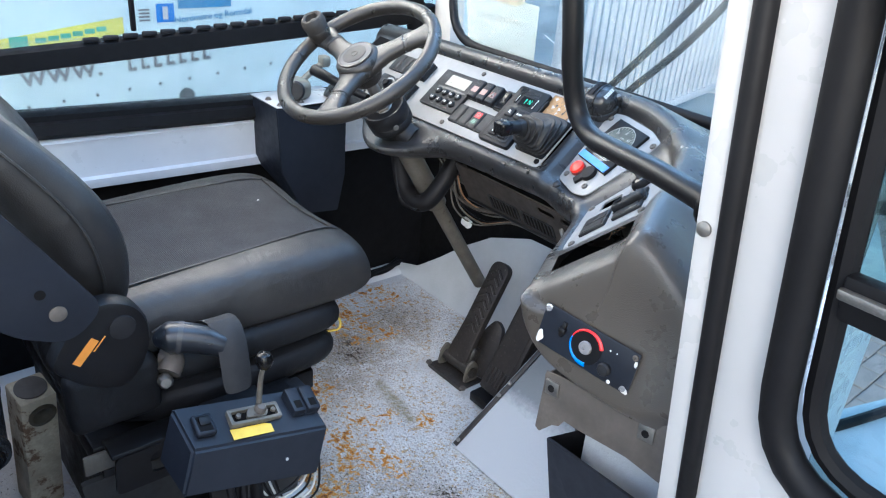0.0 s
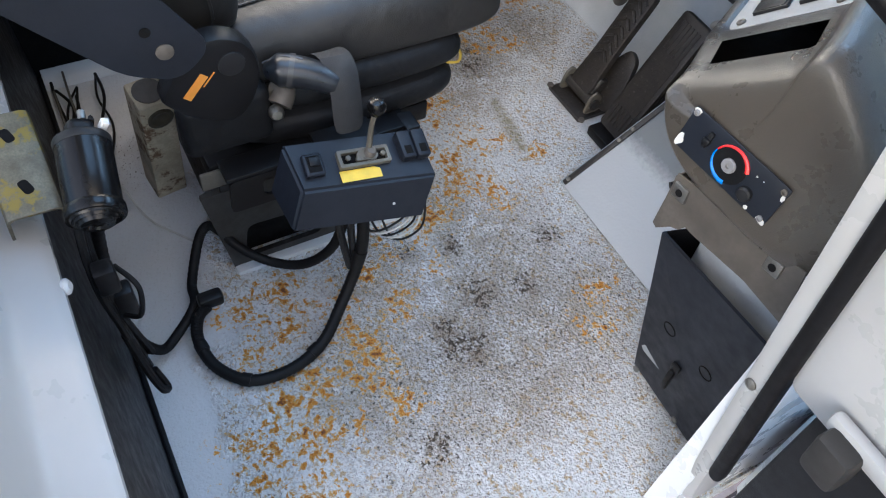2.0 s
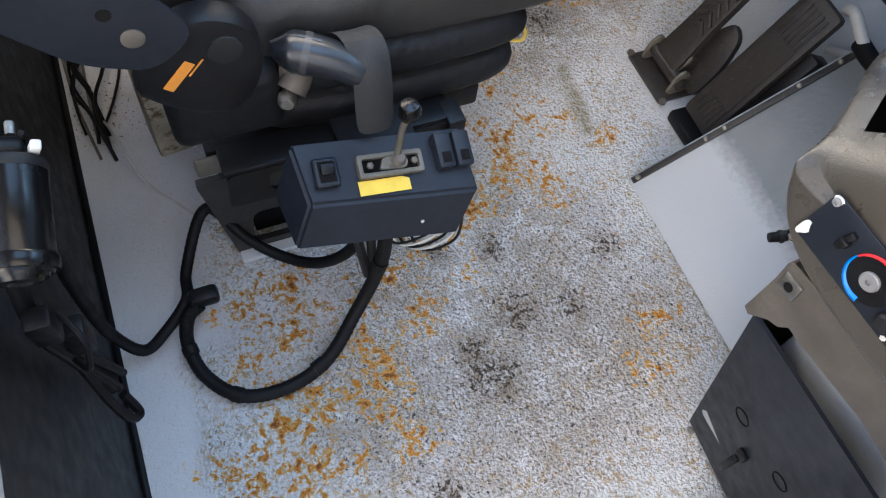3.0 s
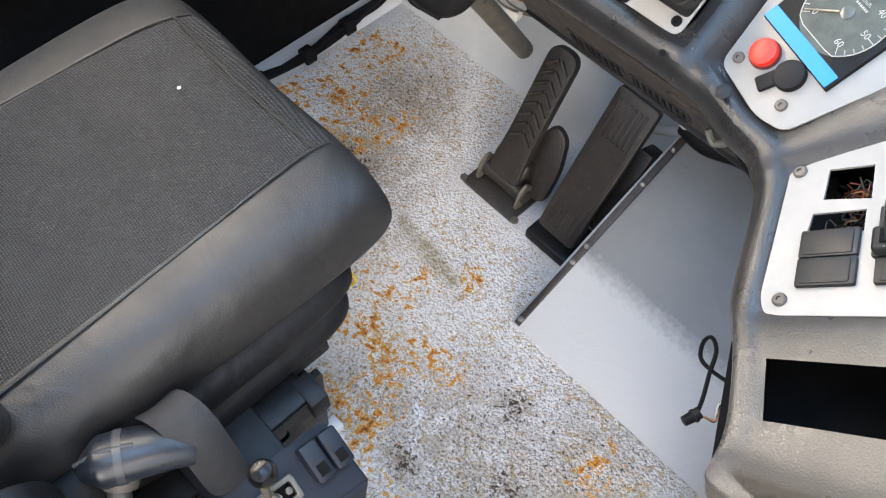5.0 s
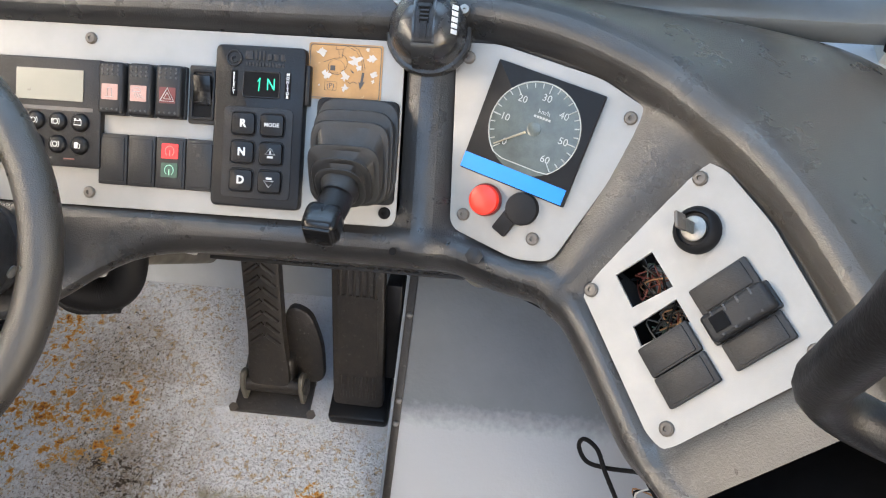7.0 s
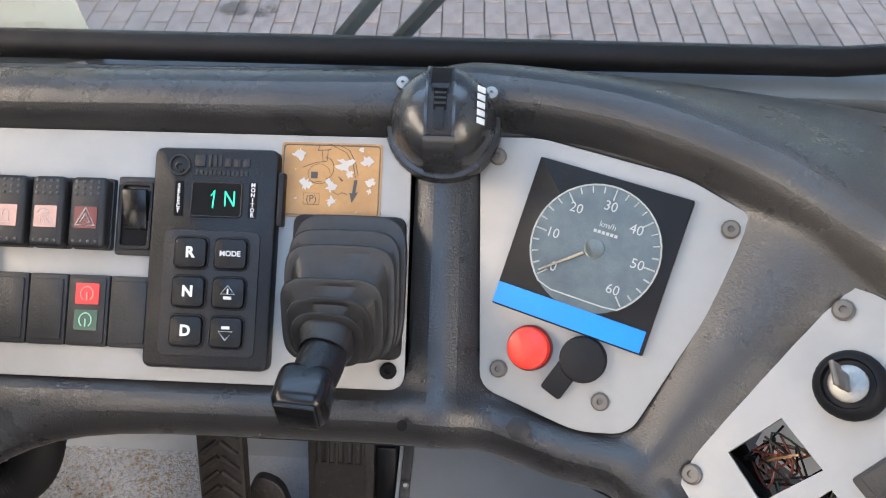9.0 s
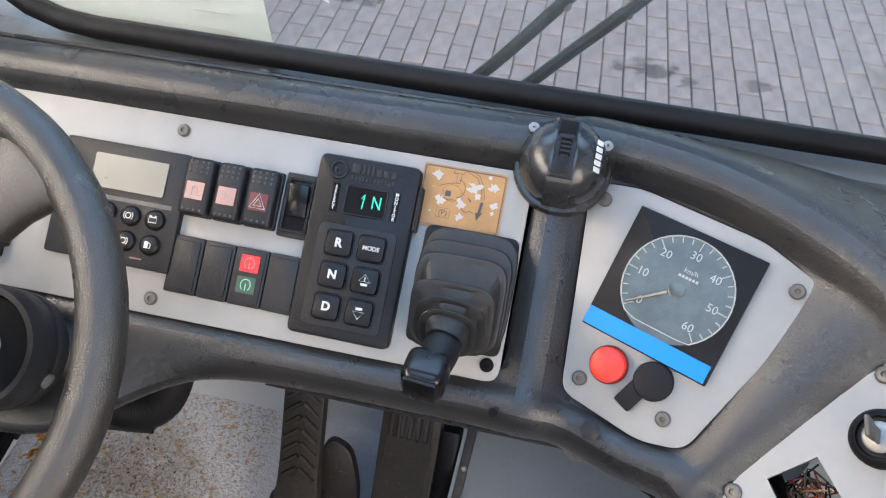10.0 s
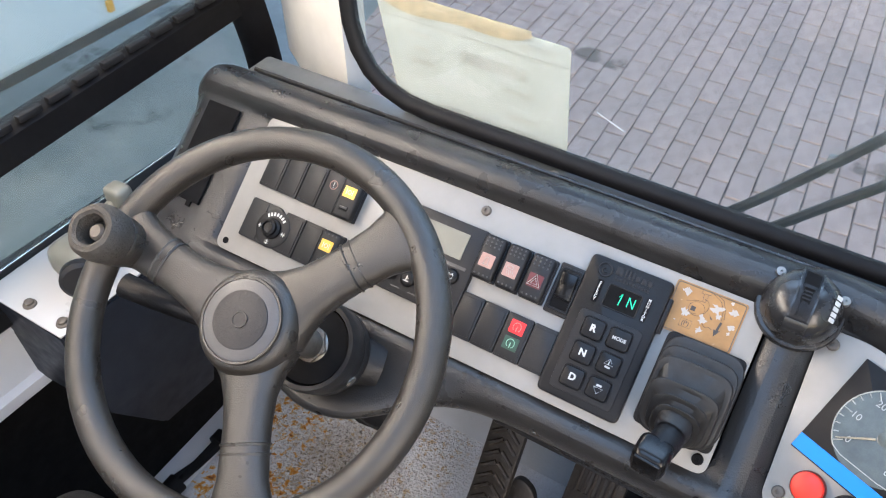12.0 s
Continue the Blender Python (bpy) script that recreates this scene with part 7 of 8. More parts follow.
part("front_piping", tube([(-0.16, -0.45, 0.589), (-0.08, -0.452, 0.584), (0, -0.453, 0.581), (0.08, -0.452, 0.584), (0.16, -0.45, 0.589)], 0.0022, 6), "vinyl", seat)
# backrest, leaning back
def back_ring(k, w, d, lean):
    y, z = -0.94 - lean, k
    return [(-w, y - d, z), (-w - 0.012, y - d * 0.3, z), (-w + 0.01, y + 0.045, z), (-w * 0.72, y + 0.03, z), (-w * 0.35, y + 0.0, z), (0, y - 0.008, z), (w * 0.35, y, z), (w * 0.72, y + 0.03, z), (w - 0.01, y + 0.045, z), (w + 0.012, y - d * 0.3, z), (w, y - d, z), (0, y - d - 0.02, z)]


brs = [back_ring(0.56, 0.215, 0.07, 0.0), back_ring(0.59, 0.25, 0.1, 0.0), back_ring(0.65, 0.27, 0.11, -0.004), back_ring(0.72, 0.276, 0.115, 0.0), back_ring(0.8, 0.273, 0.115, 0.035), back_ring(0.9, 0.262, 0.11, 0.115), back_ring(1.0, 0.245, 0.1, 0.21), back_ring(1.1, 0.215, 0.09, 0.3), back_ring(1.16, 0.16, 0.06, 0.34)]
b = pad(brs)
b.normal_update()
b.verts.ensure_lookup_table()
b.faces.new(b.verts[:12])
b.faces.new(b.verts[-12:])
for f in b.faces:
    c = f.calc_center_median()
    f.material_index = 1 if abs(c.x) < 0.15 and f.normal.y > 0.3 and 0.6 < c.z < 1.15 else 0
subdivide(part("backrest", b, ["vinyl", "weave"], seat, "grey padded backrest"), 3)
part("seam", tube([(0.262, -0.955, 0.6), (0.2855, -0.96, 0.68), (0.2865, -0.99, 0.78), (0.2765, -1.075, 0.9), (0.258, -1.17, 1.0)], 0.003, 6), "vinyl", seat)
part("lint", lathe([(0.003, 0), (0.002, 0.001)], T(-0.04, -0.52, 0.5915), 7), "print", seat)
# recliner plate and cover
rp = part("recliner_plate", poly(rounded([(-0.98, 0.655), (-1.035, 0.608), (-1.11, 0.64), (-1.30, 0.86), (-1.26, 0.95), (-1.14, 0.90), (-1.06, 0.78)], 0.03, 5), 0.006, axes((0.352, 0, 0), (1, 0, 0), (0, 1, 0)), bevel=0.001), "box", seat, "blue grey steel recliner plate")
part("hole", lathe([(0.008, 0), (0.008, 0.0008)], axes((0.3585, -1.068, 0.703), (1, 0, 0), (0, 1, 0)), 14), "void", rp)
part("rivet", lathe([(0.013, 0), (0.013, 0.002), (0.011, 0.003)], axes((0.358, -1.048, 0.665), (1, 0, 0), (0, 1, 0)), 18), "rusty", rp)
rc = part("side_cover", poly(rounded([(-1.000, 0.648), (-0.966, 0.651), (-0.931, 0.635), (-0.911, 0.604), (-0.907, 0.558), (-0.925, 0.510), (-0.958, 0.477), (-1.011, 0.496), (-1.042, 0.521), (-1.069, 0.552), (-1.060, 0.575), (-1.033, 0.618)], 0.02, 5), 0.034, axes((0.305, 0, 0), (1, 0, 0), (0, 1, 0)), bevel=0.012), "black", seat, "black recliner side cover")
im = axes((0.3396, -1.012, 0.575), (1, 0, 0), (0, 0.66, 0.75))
part("print_bar", blk(0.05, 0.014, 0.0008, (-0.003, 0.0, 0.0), im, bevel=0), "orange", rc, "orange printed maker's mark")
part("print_line", blk(0.03, 0.0022, 0.0008, (0.018, -0.011, 0.0), im, bevel=0), "orange", rc)
part("dial", lathe([(0.022, 0), (0.021, 0.004), (0.017, 0.005)], axes((0.338, -0.954, 0.600), (1, 0, 0), (0, 1, 0)), 24), "dark", rc)
part("side_box", blk(0.05, 0.16, 0.12, (0.275, -0.965, 0.435), bevel=0.02, seg=3), "seatblack", seat)
# belt buckle
bk = part("belt_buckle", tube([(0.284, -0.888, 0.52), (0.29, -0.876, 0.523), (0.298, -0.858, 0.524), (0.31, -0.832, 0.52), (0.322, -0.808, 0.513), (0.335, -0.784, 0.502)], lambda t: 0.012 + 0.024 * min(1, 3.2 * t) - 0.008 * t ** 3, 18, flat=0.8), "bucklenavy", seat, "smoky navy belt buckle")
part("buckle_band", tube([(0.3, -0.853, 0.5235), (0.304, -0.845, 0.522)], 0.0368, 18, smooth=False, flat=0.8), "greyblack", bk, "pale grey band")
part("buckle_ridge", tube([(0.284, -0.89, 0.538), (0.296, -0.862, 0.553), (0.312, -0.83, 0.549)], 0.003, 6), "greyblack", bk)
subdivide(part("strap", loft([[(x - 0.004, y - 0.028, z), (x + 0.003, y - 0.01, z + 0.003), (x + 0.003, y + 0.01, z + 0.003), (x - 0.002, y + 0.026, z)] for x, y, z in ((0.275, -0.79, 0.52), (0.292, -0.782, 0.54), (0.318, -0.774, 0.546), (0.342, -0.772, 0.533), (0.36, -0.774, 0.505), (0.374, -0.776, 0.465), (0.382, -0.777, 0.424))]), "strap", bk, "grey woven belt strap"), 1)
part("anchor", tube([(0.27, -0.87, 0.47), (0.285, -0.86, 0.47), (0.3, -0.875, 0.455)], 0.022, 10), "rusty", bk)
part("bolt", lathe([(0.014, 0), (0.014, 0.012), (0.009, 0.018)], axes((0.3, -0.882, 0.444), (1, -0.2, 0.2), (0, 1, 0)), 8), "steel", bk)
# bellows and base
def bel_ring(z, w, y0, y1):
    return [(-w, y0, z), (w, y0, z), (w + 0.008, (y0 + y1) / 2, z), (w + 0.004, y1 - 0.07, z), (w - 0.008, y1 - 0.012, z), (w - 0.06, y1, z), (-w + 0.06, y1, z), (-w + 0.008, y1 - 0.012, z), (-w - 0.004, y1 - 0.07, z), (-w - 0.008, (y0 + y1) / 2, z)]


bl = [bel_ring(0.5, 0.235, -1.0, -0.5), bel_ring(0.48, 0.235, -1.0, -0.525), bel_ring(0.468, 0.268, -1.01, -0.488), bel_ring(0.452, 0.279, -1.02, -0.474), bel_ring(0.425, 0.281, -1.03, -0.472), bel_ring(0.408, 0.272, -1.02, -0.486), bel_ring(0.398, 0.232, -1.01, -0.535), bel_ring(0.388, 0.27, -1.02, -0.494), bel_ring(0.372, 0.279, -1.03, -0.484), bel_ring(0.345, 0.279, -1.03, -0.488), bel_ring(0.325, 0.268, -1.02, -0.508), bel_ring(0.312, 0.24, -1.0, -0.56)]
subdivide(part("bellows", pad(bl), "seatblack", seat, "black folded bellows"), 2)
part("upper_frame", blk(0.52, 0.46, 0.05, (0.0, -0.78, 0.29), bevel=0.006), "black", seat)
part("slide_rail", blk(0.014, 0.4, 0.03, (0.262, -0.8, 0.25), bevel=0.004), "dark", seat)
part("base_side", poly(rounded([(-1.0, 0.0), (-0.6, 0.0), (-0.58, 0.24), (-1.04, 0.25)], 0.01, 2), 0.012, axes((0.258, 0, 0), (1, 0, 0), (0, 1, 0)), holes=[rounded([(-0.975, 0.03), (-0.80, 0.03), (-0.80, 0.12), (-0.96, 0.13)], 0.02, 3)]), "basegrey", seat, "dark grey base side plate with opening")
part("side_channel", blk(0.056, 0.37, 0.012, (0.298, -0.81, 0.332), bevel=0.004), "black", seat, "black steel channel beside the bellows")
part("channel_flange", poly(rounded([(-0.995, 0.25), (-0.63, 0.25), (-0.625, 0.33), (-0.99, 0.33)], 0.012, 3), 0.006, axes((0.322, 0, 0), (1, 0, 0), (0, 1, 0)), holes=[rounded([(-0.93, 0.27), (-0.84, 0.27), (-0.84, 0.315), (-0.93, 0.315)], 0.014, 3), rounded([(-0.78, 0.27), (-0.68, 0.27), (-0.68, 0.315), (-0.78, 0.315)], 0.014, 3)]), "black", seat)
part("channel_tab", blk(0.05, 0.03, 0.05, (0.315, -0.625, 0.315), bevel=0.004), "dark", seat)
part("base_side", blk(0.012, 0.4, 0.22, (-0.25, -0.78, 0.11), bevel=0.003), "dark", seat)
part("base_rear", blk(0.5, 0.012, 0.22, (0.0, -0.99, 0.11), bevel=0.003), "dark", seat)
part("base_core", blk(0.46, 0.36, 0.2, (0.0, -0.78, 0.1), bevel=0.003), "void", seat)
part("base_crease", blk(0.008, 0.17, 0.042, (0.267, -0.945, 0.288), bevel=0.003), "grease", seat, "dusty grey-brown frame strip")
part("base_strip", blk(0.03, 0.42, 0.012, (0.275, -0.79, 0.006), bevel=0.002), "white", seat, "white painted floor flange")
yc = thing("yellow_cord", (0.2, -0.47, 0.4), "thin yellow cord hanging under the seat cushion", "cord")
part("cord", tube([(0.235, -0.505, 0.43), (0.252, -0.487, 0.42), (0.256, -0.483, 0.405), (0.252, -0.487, 0.39), (0.235, -0.505, 0.382)], 0.0028, 6), "cork", yc)

# ---- gear lever console ----
gA, gB, gC, gD = Vector((0.372, -0.902, 0.436)), Vector((0.452, -0.897, 0.394)), Vector((0.472, -0.645, 0.347)), Vector((0.372, -0.640, 0.375))
gE, gF, gG, gH = Vector((0.385, -0.935, 0.345)), Vector((0.476, -0.93, 0.325)), Vector((0.488, -0.677, 0.258)), Vector((0.39, -0.68, 0.27))
gc = thing("gear_console", (0.42, -0.77, 0.3), "blue black sheet metal gear console beside the seat", "console")
b = bmesh.new()
vs = [b.verts.new(p) for p in (gA, gB, gC, gD, gE, gF, gG, gH)]
for f in ((0, 1, 2, 3), (7, 6, 5, 4), (0, 4, 5, 1), (1, 5, 6, 2), (2, 6, 7, 3), (3, 7, 4, 0)):
    b.faces.new([vs[i] for i in f])
bmesh.ops.bevel(b, geom=b.edges[:], offset=0.005, segments=2, affect="EDGES")
part("body", b, "box", gc)
part("bracket", blk(0.14, 0.12, 0.02, (0.32, -0.76, 0.34), bevel=0.004), "dark", gc)
GM = axes((gA + gB + gC + gD) / 4, (gC - gA).cross(gD - gB), gD - gA)
if GM.col[2].z < 0:
    GM = axes((gA + gB + gC + gD) / 4, -(gC - gA).cross(gD - gB), gD - gA)
part("lever_plate", poly(rounded(rect(0.1, 0.034), 0.004, 3), 0.011, GM @ T(0, 0, 0.002), holes=[rounded(rect(0.086, 0.02), 0.003, 2)], bevel=0.0015), "grease", gc, "pale grey lever gate frame")
part("gate_floor", blk(0.088, 0.022, 0.001, (0, 0, 0.0035), GM, bevel=0), "void", gc)
part("lever_disc", poly(rounded([(-0.028, -0.008), (0.012, -0.01), (0.018, 0.0), (0.012, 0.01), (-0.02, 0.009)], 0.005, 3), 0.006, GM @ T(0.008, 0.0, 0.01)), "grease", gc)
part("lever_boss", lathe([(0.011, 0.014), (0.011, 0.022), (0.007, 0.027)], GM @ T(0.01, 0.003), 14), "rusty", gc)
for x in (-0.032, 0.036):
    part("plate_bolt", lathe([(0.005, 0.0), (0.005, 0.005), (0.003, 0.006)], GM @ T(x, 0.0, 0.010), 6), "grease", gc)
part("lever", tube([GM @ Vector((0.01, 0.006, 0.012)), Vector((0.414, -0.752, 0.46)), Vector((0.418, -0.747, 0.49))], lambda t: 0.006 - 0.002 * t, 10, per=4), "grease", gc)
part("lever_knob", lathe([(0.004, -0.016), (0.012, -0.012), (0.0165, -0.002), (0.0165, 0.005), (0.012, 0.014), (0.004, 0.017)], Matrix.Translation((0.419, -0.746, 0.503)), 20), "gloss", gc)
part("yellow_tag", blk(0.078, 0.021, 0.001, (-0.013, -0.029, 0.0025), GM, bevel=0), "yellow", gc, "yellow adhesive label")
for x in (0.095, 0.125):
    part("key_block", blk(0.027, 0.054, 0.022, (x - 0.01, 0.008, 0.009), GM, bevel=0.004), "box", gc)
    part("key_hole", blk(0.014, 0.016, 0.001, (x - 0.01, -0.004, 0.0203), GM, bevel=0), "void", gc)
part("rear_switch", blk(0.036, 0.042, 0.012, (-0.095, 0.0, 0.005), GM, bevel=0.004, seg=3), "box", gc)
part("switch_well", blk(0.024, 0.03, 0.001, (-0.095, 0.0, 0.0112), GM, bevel=0), "void", gc)
part("switch_top", blk(0.02, 0.016, 0.008, (-0.094, 0.005, 0.011), GM @ Matrix.Rotation(radians(8), 4, "X"), bevel=0.002), "black", gc)
part("rivet", lathe([(0.003, 0), (0.003, 0.001)], axes((0.4855, -0.74, 0.325), (1, 0.1, 0.2), (0, 1, 0)), 8), "wire", gc)

# hoses and cables on the floor
hs_ = thing("cable_conduit", (0.45, -1.0, 0.0), "thick black wrapped cable loop from console to floor", "conduit")
part("hose", tube([(0.44, -0.78, 0.27), (0.45, -0.785, 0.2), (0.455, -0.80, 0.13), (0.48, -0.845, 0.06), (0.53, -0.91, 0.025), (0.555, -0.985, 0.018), (0.545, -1.065, 0.018), (0.49, -1.115, 0.02), (0.43, -1.128, 0.035), (0.395, -1.115, 0.06), (0.385, -1.09, 0.075)], 0.0125, 12, ribs=0.09, per=16), "rubber", hs_)
for p, q in (((0.452, -0.79, 0.17), (0.455, -0.80, 0.14)), ((0.535, -0.92, 0.0235), (0.543, -0.94, 0.022)), ((0.545, -1.065, 0.018), (0.535, -1.08, 0.019)), ((0.45, -1.126, 0.03), (0.435, -1.128, 0.034))):
    part("tape_wrap", tube([p, q], 0.0137, 14, smooth=False), "rubber", hs_)
h2 = thing("cable_conduit", (0.35, -1.0, 0.0), "black cable loop beside the seat base", "conduit")
part("hose", tube([(0.42, -0.80, 0.28), (0.41, -0.83, 0.16), (0.38, -0.88, 0.09), (0.335, -0.935, 0.07), (0.29, -0.985, 0.09), (0.25, -1.015, 0.12), (0.235, -1.034, 0.127), (0.245, -1.06, 0.10), (0.31, -1.1, 0.06), (0.36, -1.11, 0.06), (0.4, -1.16, 0.04), (0.42, -1.2, 0.04), (0.40, -1.235, 0.1), (0.41, -1.235, 0.25), (0.43, -1.22, 0.42), (0.45, -1.20, 0.52)], 0.0105, 12, ribs=0.09, per=16), "rubber", h2)
part("tie", blk(0.03, 0.05, 0.03, (0.375, -1.08, 0.08), Matrix(), bevel=0.008), "black", h2)
h3 = thing("thin_cables", (0.45, -0.8, 0.2), "thin grey cables hanging from the console", "cables")
for k in range(5):
    d = 0.012 * k
    part("cable", tube([(0.43, -0.80 + d, 0.29), (0.455, -0.77 + d, 0.225 - 0.012 * k), (0.46, -0.71 + d, 0.235 - 0.012 * k), (0.455, -0.68 + d * 0.5, 0.275)], 0.0025, 6), "wire" if k % 2 else "black", h3)
for k in range(2):
    part("drop_cable", tube([(0.425, -0.83 + 0.03 * k, 0.3), (0.43, -0.82 + 0.02 * k, 0.2), (0.445, -0.81 + 0.01 * k, 0.12)], 0.008, 8), "dark", h3)

# wiper motor on its bracket at the rear sill
mt = thing("wiper_motor", (0.53, -1.2, 0.6), "black cylindrical wiper motor with cable harness", "motor")
m0, m1 = Vector((0.584, -1.206, 0.622)), Vector((0.477, -1.19, 0.658))
mm_ = axes(m0, m1 - m0, (1, 0, 0))
ML = (m1 - m0).length
part("can", lathe([(0.009, -0.004), (0.012, -0.007), (0.02, -0.006), (0.022, -0.001), (0.026, -0.002), (0.0275, 0.002), (0.030, 0.001), (0.0345, 0.008), (0.0345, ML - 0.008), (0.0338, ML - 0.002), (0.031, ML)], mm_, 36), "gloss", mt)
part("end_ring", lathe([(0.036, 0.004), (0.037, 0.007), (0.037, 0.016), (0.0355, 0.019)], mm_, 36), "gloss", mt)
part("clip_ring", lathe([(0.0350, ML - 0.012), (0.0358, ML - 0.01), (0.0358, ML - 0.004), (0.0345, ML - 0.001)], mm_, 36), "dark", mt)
part("gear_housing", blk(0.04, 0.034, 0.024, (0.0, -0.002, ML + 0.011), mm_, bevel=0.01, seg=3), "black", mt)
part("stud", lathe([(0.005, 0), (0.005, 0.012), (0.003, 0.014)], mm_ @ T(0.004, 0.004, ML + 0.027), 10), "steel", mt)
for k in range(4):
    part("lead", tube([mm_ @ Vector((0.012 - 0.008 * k, 0.012, ML + 0.026)), mm_ @ Vector((-0.012 - 0.006 * k, 0.02, ML + 0.03)), mm_ @ Vector((-0.034, 0.014 - 0.004 * k, ML + 0.004)), mm_ @ Vector((-0.04, 0.004, ML - 0.03))], 0.0032, 6), "rubber", mt)
part("tag", blk(0.02, 0.01, 0.01, (0.03, 0.02, ML + 0.005), mm_, bevel=0.002), "print", mt)
r3 = random.Random(3)
for k in range(6):
    o = Vector((r3.uniform(-0.01, 0.01), r3.uniform(-0.008, 0.008), r3.uniform(-0.01, 0.01)))
    part("cable", tube([Vector((0.50, -1.215, 0.62)) + o, Vector((0.53, -1.235, 0.55)) + o, Vector((0.56, -1.24, 0.47)) + o, Vector((0.55, -1.235, 0.36)) + o, Vector((0.53, -1.225, 0.2)) + o * 2], 0.006, 8), "rubber", mt)
part("connector", blk(0.03, 0.03, 0.05, (0.575, -1.225, 0.5), Matrix(), bevel=0.006), "black", mt)
part("connector", blk(0.03, 0.03, 0.06, (0.545, -1.215, 0.40), Matrix(), bevel=0.006), "black", mt)
part("loop", tube([(0.56, -1.21, 0.5), (0.6, -1.19, 0.49), (0.61, -1.2, 0.44), (0.58, -1.22, 0.41)], 0.004, 8), "rubber", mt)
part("loop", tube([(0.55, -1.235, 0.32), (0.575, -1.225, 0.24), (0.583, -1.215, 0.18), (0.566, -1.207, 0.15), (0.548, -1.217, 0.19)], 0.007, 8), "rubber", mt)
bt_ = thing("steel_bracket", (0.46, -1.24, 0.56), "zinc plated steel bracket with yellow stains", "bracket")
bmx = axes((0.455, -1.272, 0.641), (0.23, 0.1, 0.97), (0.97, 0.03, -0.24))
U_ = ((-0.035, -0.05), (-0.035, -0.01), (-0.032, -0.003), (-0.025, 0.0), (0.025, 0.0), (0.032, -0.003), (0.035, -0.01), (0.035, -0.05), (0.031, -0.05), (0.031, -0.01), (0.025, -0.004), (-0.025, -0.004), (-0.031, -0.01), (-0.031, -0.05))
ub_ = loft([[bmx @ Vector((x, y, z + 0.003)) for y, z in U_] for x in (-0.065, 0.0, 0.05, 0.09)], closed=True)
ub_.verts.ensure_lookup_table()
ub_.faces.new(ub_.verts[:14])
ub_.faces.new(ub_.verts[-14:])
part("channel", ub_, "zinc", bt_)
for x in (-0.03, 0.05):
    part("hole", poly(rounded(rect(0.022, 0.013), 0.006, 4), 0.0008, bmx @ T(x, 0.0, 0.0028, 20)), "void", bt_)

# grimy post behind the seat with cables
po = thing("grimy_post", (0.05, -1.07, 0.0), "dirty white square post with rust streaks behind the seat", "post")
part("post", blk(0.074, 0.07, 0.33, (0.0, 0.0, 0.165), pose(-0.035, -1.062, 0.0, 0, 11, 8), bevel=0.006), "dirtywhite", po)
part("cap", lathe([(0.027, -0.004), (0.027, 0.002), (0.02, 0.003), (0.017, 0.001), (0.003, 0.001)], pose(-0.035, -1.062, 0.0, 0, 11, 8) @ axes((0.037, 0.004, 0.285), (1, 0, 0), (0, 1, 0)), 24), "oilcap", po, "dark oily round cap")
part("cap", lathe([(0.03, 0), (0.03, 0.004), (0.02, 0.006)], pose(-0.035, -1.062, 0.0, 0, 11, 8) @ T(0, 0, 0.33), 20), "rusty", po)
wc_ = thing("white_cable", (0.2, -1.1, 0.0), "thin white cable on the floor behind the seat", "cable")
part("cable", tube([(-0.1, -1.18, 0.02), (-0.02, -1.16, 0.06), (0.05, -1.14, 0.03), (0.08, -1.12, 0.006), (0.12, -1.09, 0.004), (0.2, -1.03, 0.004)], 0.0028, 6), "wire", wc_)
wd = thing("wire_tangle", (-0.2, -1.18, 0.02), "tangle of black wires on the floor behind the seat", "wires")
r4 = random.Random(14)
for k in range(9):
    a_ = Vector((-0.04 + r4.uniform(-0.05, 0.05), -1.2 + r4.uniform(-0.03, 0.03), 0.012))
    w_ = [a_]
    for j in range(4):
        w_.append(w_[-1] + Vector((-0.09 + r4.uniform(-0.02, 0.02), r4.uniform(-0.035, 0.045), r4.uniform(-0.006, 0.03) if j % 2 == 0 else -0.008)))
    for p_ in w_:
        p_.z = max(0.006, p_.z)
        p_.y = max(-1.225, min(-1.12, p_.y))
    part("wire", tube(w_, r4.choice((0.003, 0.004, 0.006)), 7), r4.choice(("rubber", "rubber", "black", "grease")), wd)
lc = thing("left_cable_run", (-0.45, -0.1, 0.0), "taped black cable run along the side board", "cables")
r6 = random.Random(6)
for k in range(6):
    o = [Vector((r6.uniform(-0.012, 0.012), r6.uniform(-0.012, 0.012), r6.uniform(0, 0.016))) for _ in range(8)]
    way = ((-0.46, -0.62, 0.16), (-0.455, -0.45, 0.1), (-0.46, -0.32, 0.05), (-0.46, -0.2, 0.02), (-0.452, -0.07, 0.014), (-0.462, 0.06, 0.014), (-0.478, 0.16, 0.016), (-0.48, 0.24, 0.03))
    part("cable", tube([Vector(p) + q for p, q in zip(way, o)], 0.0062, 8), "rubber", lc)
for y, x in ((-0.2, -0.46), (-0.07, -0.452), (0.06, -0.462)):
    part("tape", tube([(x, y - 0.012, 0.022), (x, y + 0.012, 0.022)], 0.022, 12, smooth=False), "rubber", lc)
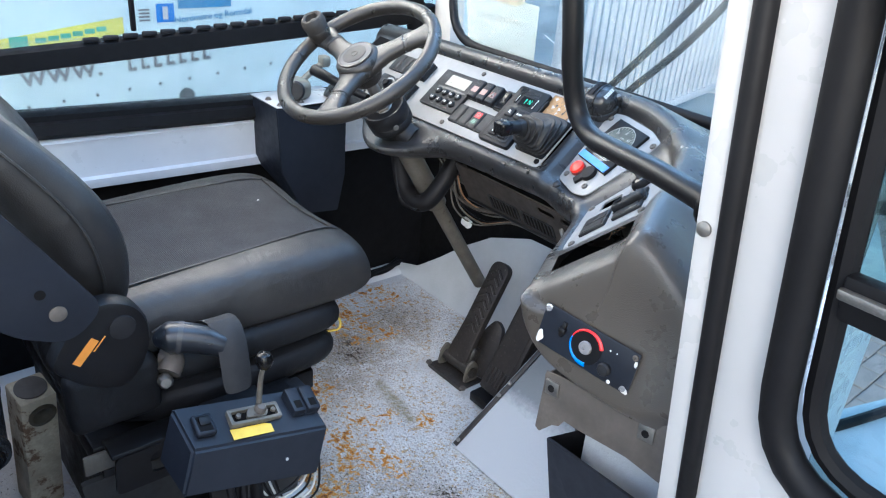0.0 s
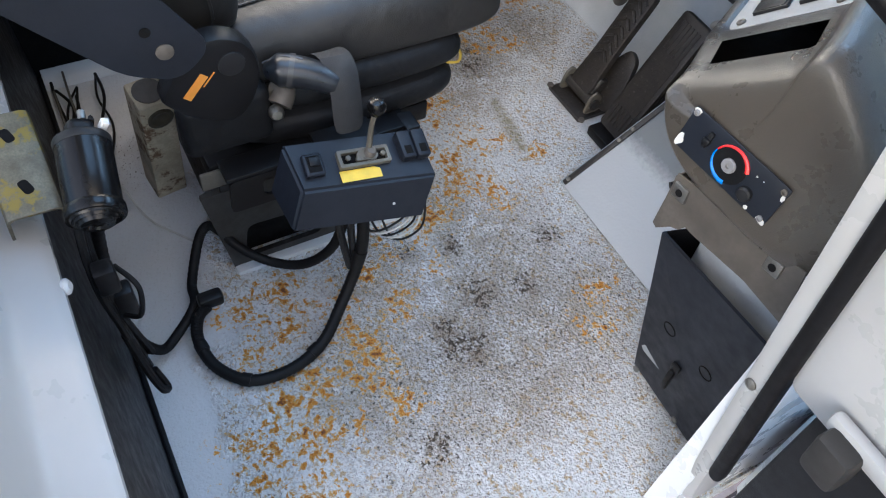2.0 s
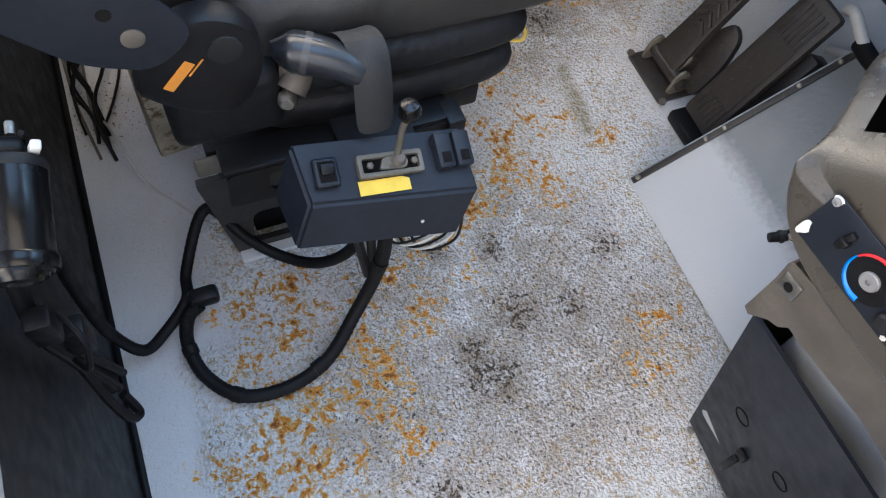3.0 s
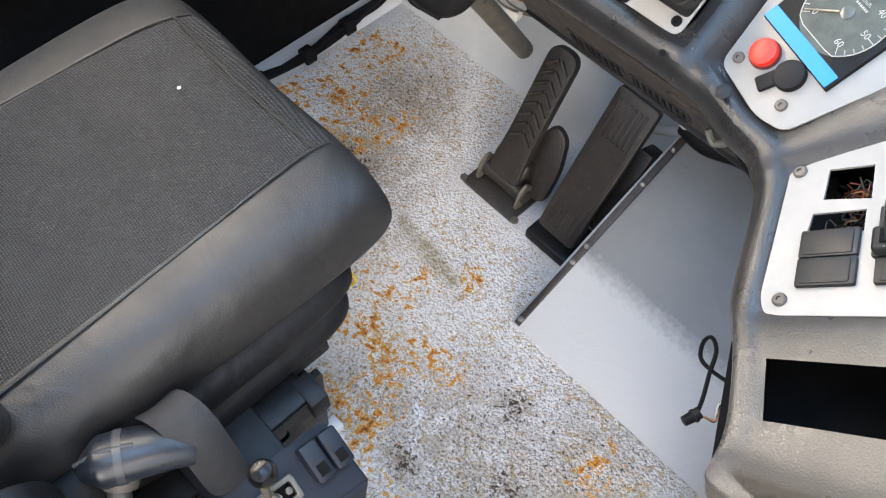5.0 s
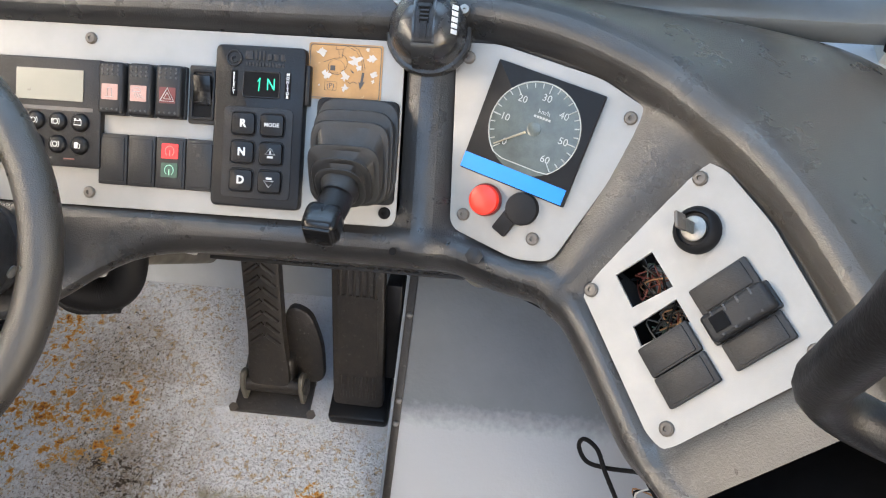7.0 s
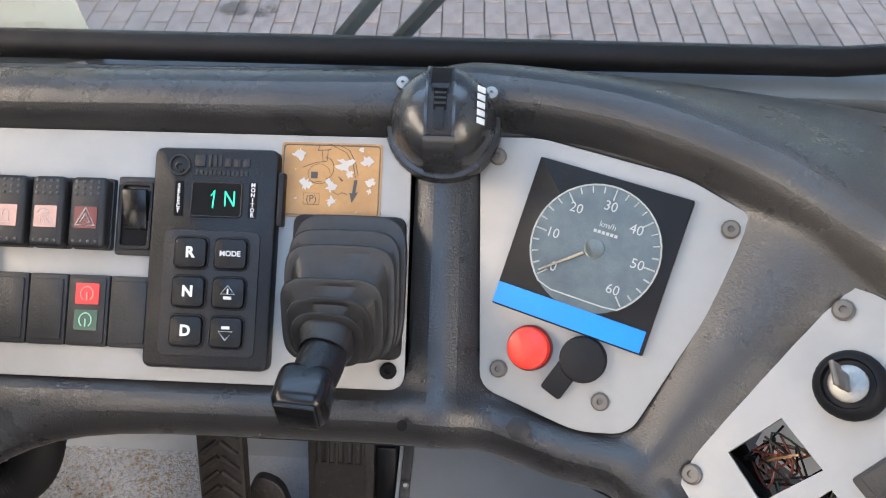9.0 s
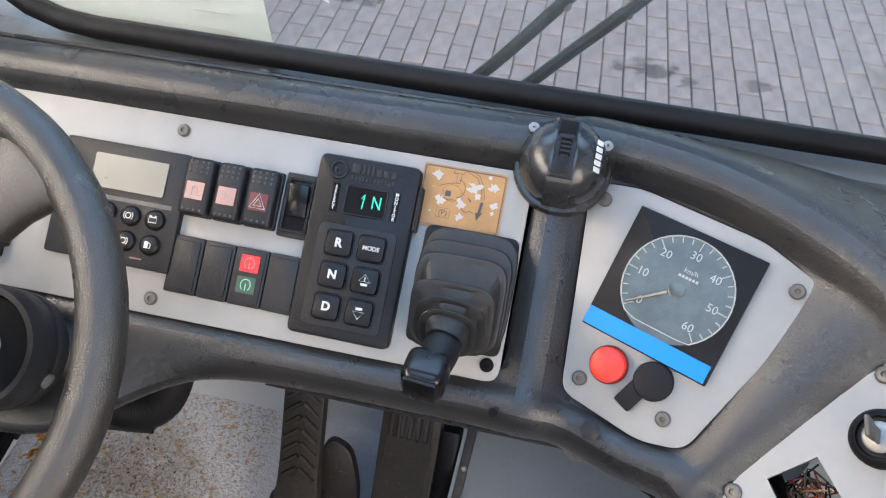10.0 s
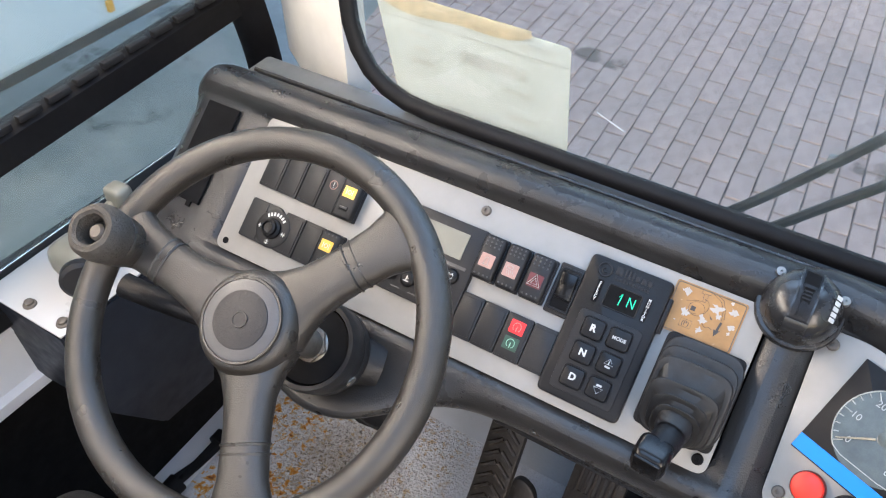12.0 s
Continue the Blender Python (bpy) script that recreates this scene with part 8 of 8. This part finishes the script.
# pavers: single blocks near the windscreen, the rest joined
rnd = random.Random(4)
pv = thing("pavement", (0, 3.5, GZ), "grey concrete block paving in staggered rows", "pavement", kind="structure")
OIL = ((0.75, 3.42, 0.1, 0.75), (0.9, 3.4, 0.1, 0.75), (1.03, 3.38, 0.06, 0.6), (1.44, 3.42, 0.08, 0.6), (-1.08, 3.75, 0.11, 0.8), (-0.93, 3.7, 0.09, 0.8), (2.2, 3.6, 0.28, 0.35), (0.2, 4.6, 0.6, 0.12))
M["paver"] = mat("concrete paver", (0.60, 0.455, 0.385), 0.78, var=0.16, scale=13, bump=0.5, bscale=110, wear=((0.3, 0.24, 0.2), 0.66, 2.5))
nt = M["paver"].node_tree
oi, hs = nt.nodes.new("ShaderNodeObjectInfo"), nt.nodes.new("ShaderNodeHueSaturation")
mr = nt.nodes.new("ShaderNodeMapRange")
mr.inputs[3].default_value, mr.inputs[4].default_value = 0.93, 1.06
nt.links.new(oi.outputs["Random"], mr.inputs[0])
nt.links.new(mr.outputs[0], hs.inputs["Value"])
pb = nt.nodes["Principled BSDF"]
nt.links.new(pb.inputs["Base Color"].links[0].from_socket, hs.inputs["Color"])
# dark oil spots soaked into the blocks
geo, spot = nt.nodes.new("ShaderNodeNewGeometry"), nt.nodes.new("ShaderNodeTexNoise")
spot.inputs["Scale"].default_value, spot.inputs["Detail"].default_value = 9.0, 4.0
nt.links.new(geo.outputs["Position"], spot.inputs["Vector"])
col = hs.outputs[0]
for px, py, r_, amt in OIL:
    dist, rim, fade, mx = nt.nodes.new("ShaderNodeVectorMath"), nt.nodes.new("ShaderNodeMath"), nt.nodes.new("ShaderNodeMapRange"), nt.nodes.new("ShaderNodeMix")
    dist.operation, rim.operation, mx.data_type = "DISTANCE", "MULTIPLY_ADD", "RGBA"
    dist.inputs[1].default_value = (px, py, GZ)
    nt.links.new(geo.outputs["Position"], dist.inputs[0])
    nt.links.new(spot.outputs[0], rim.inputs[0])
    rim.inputs[1].default_value = 0.35
    nt.links.new(dist.outputs["Value"], rim.inputs[2])
    for q, val in zip((1, 2, 3, 4), (0.175 + r_, 0.175 + r_ * 0.5, 0.0, amt)):
        fade.inputs[q].default_value = val
    nt.links.new(rim.outputs[0], fade.inputs[0])
    nt.links.new(fade.outputs[0], mx.inputs[0])
    nt.links.new(col, mx.inputs[6])
    mx.inputs[7].default_value = (0.12, 0.085, 0.065, 1)
    col = mx.outputs[2]
nt.links.new(col, pb.inputs["Base Color"])
TURNP = Matrix.Translation((0, 3.5, GZ)) @ Matrix.Rotation(radians(92), 4, "Z")
pm = []
for k in range(6):
    b = blk(0.223, 0.115, 0.06, (0, 0, -0.03 + rnd.uniform(-0.002, 0.002)), Matrix.Rotation(rnd.uniform(-0.012, 0.012), 4, "X"), bevel=0.0035, seg=1)
    me = bpy.data.meshes.new("paver")
    b.to_mesh(me)
    b.free()
    me.materials.append(M["paver"])
    pm.append(me)
spots = []
for j in range(-58, 59):
    for i in range(-33, 34):
        x, y = i * 0.237 + (j % 2) * 0.1185, j * 0.1235
        w = TURNP @ Vector((x, y, 0))
        if w.x < -3.2:
            continue
        spots.append((abs(w.x - 0.3) + abs(w.y - 3.4) * 0.9, x, y))
spots.sort()
for k, (d, x, y) in enumerate(spots):
    mm = TURNP @ Matrix.Translation((x, y, 0)) @ Matrix.Rotation(rnd.uniform(-0.02, 0.02), 4, "Z")
    if k < 290:
        o = new("paver", pm[k % 6])
        o.parent = pv
        o.matrix_parent_inverse = Matrix.Translation((0, 3.5, GZ)).inverted()
        o.matrix_basis = mm
far = []
faces = []
for k, (d, x, y) in enumerate(spots[290:]):
    mm = TURNP @ Matrix.Translation((x, y, rnd.uniform(-0.002, 0.002)))
    o = len(far)
    for px, py, pz in ((-0.1125, -0.058, -0.02), (0.1125, -0.058, -0.02), (0.1125, 0.058, -0.02), (-0.1125, 0.058, -0.02), (-0.11, -0.0555, 0), (0.11, -0.0555, 0), (0.11, 0.0555, 0), (-0.11, 0.0555, 0)):
        far.append(mm @ Vector((px, py, pz)))
    faces += [(o + 4, o + 5, o + 6, o + 7), (o, o + 1, o + 5, o + 4), (o + 1, o + 2, o + 6, o + 5), (o + 2, o + 3, o + 7, o + 6), (o + 3, o, o + 4, o + 7)]
me = bpy.data.meshes.new("far_pavers")
me.from_pydata(far, [], faces)
me.materials.append(M["paver"])
fo = new("far_pavers", me)
fo.parent = pv
fo.matrix_parent_inverse = Matrix.Translation((0, 3.5, GZ)).inverted()
fo["kind"] = "stuff"
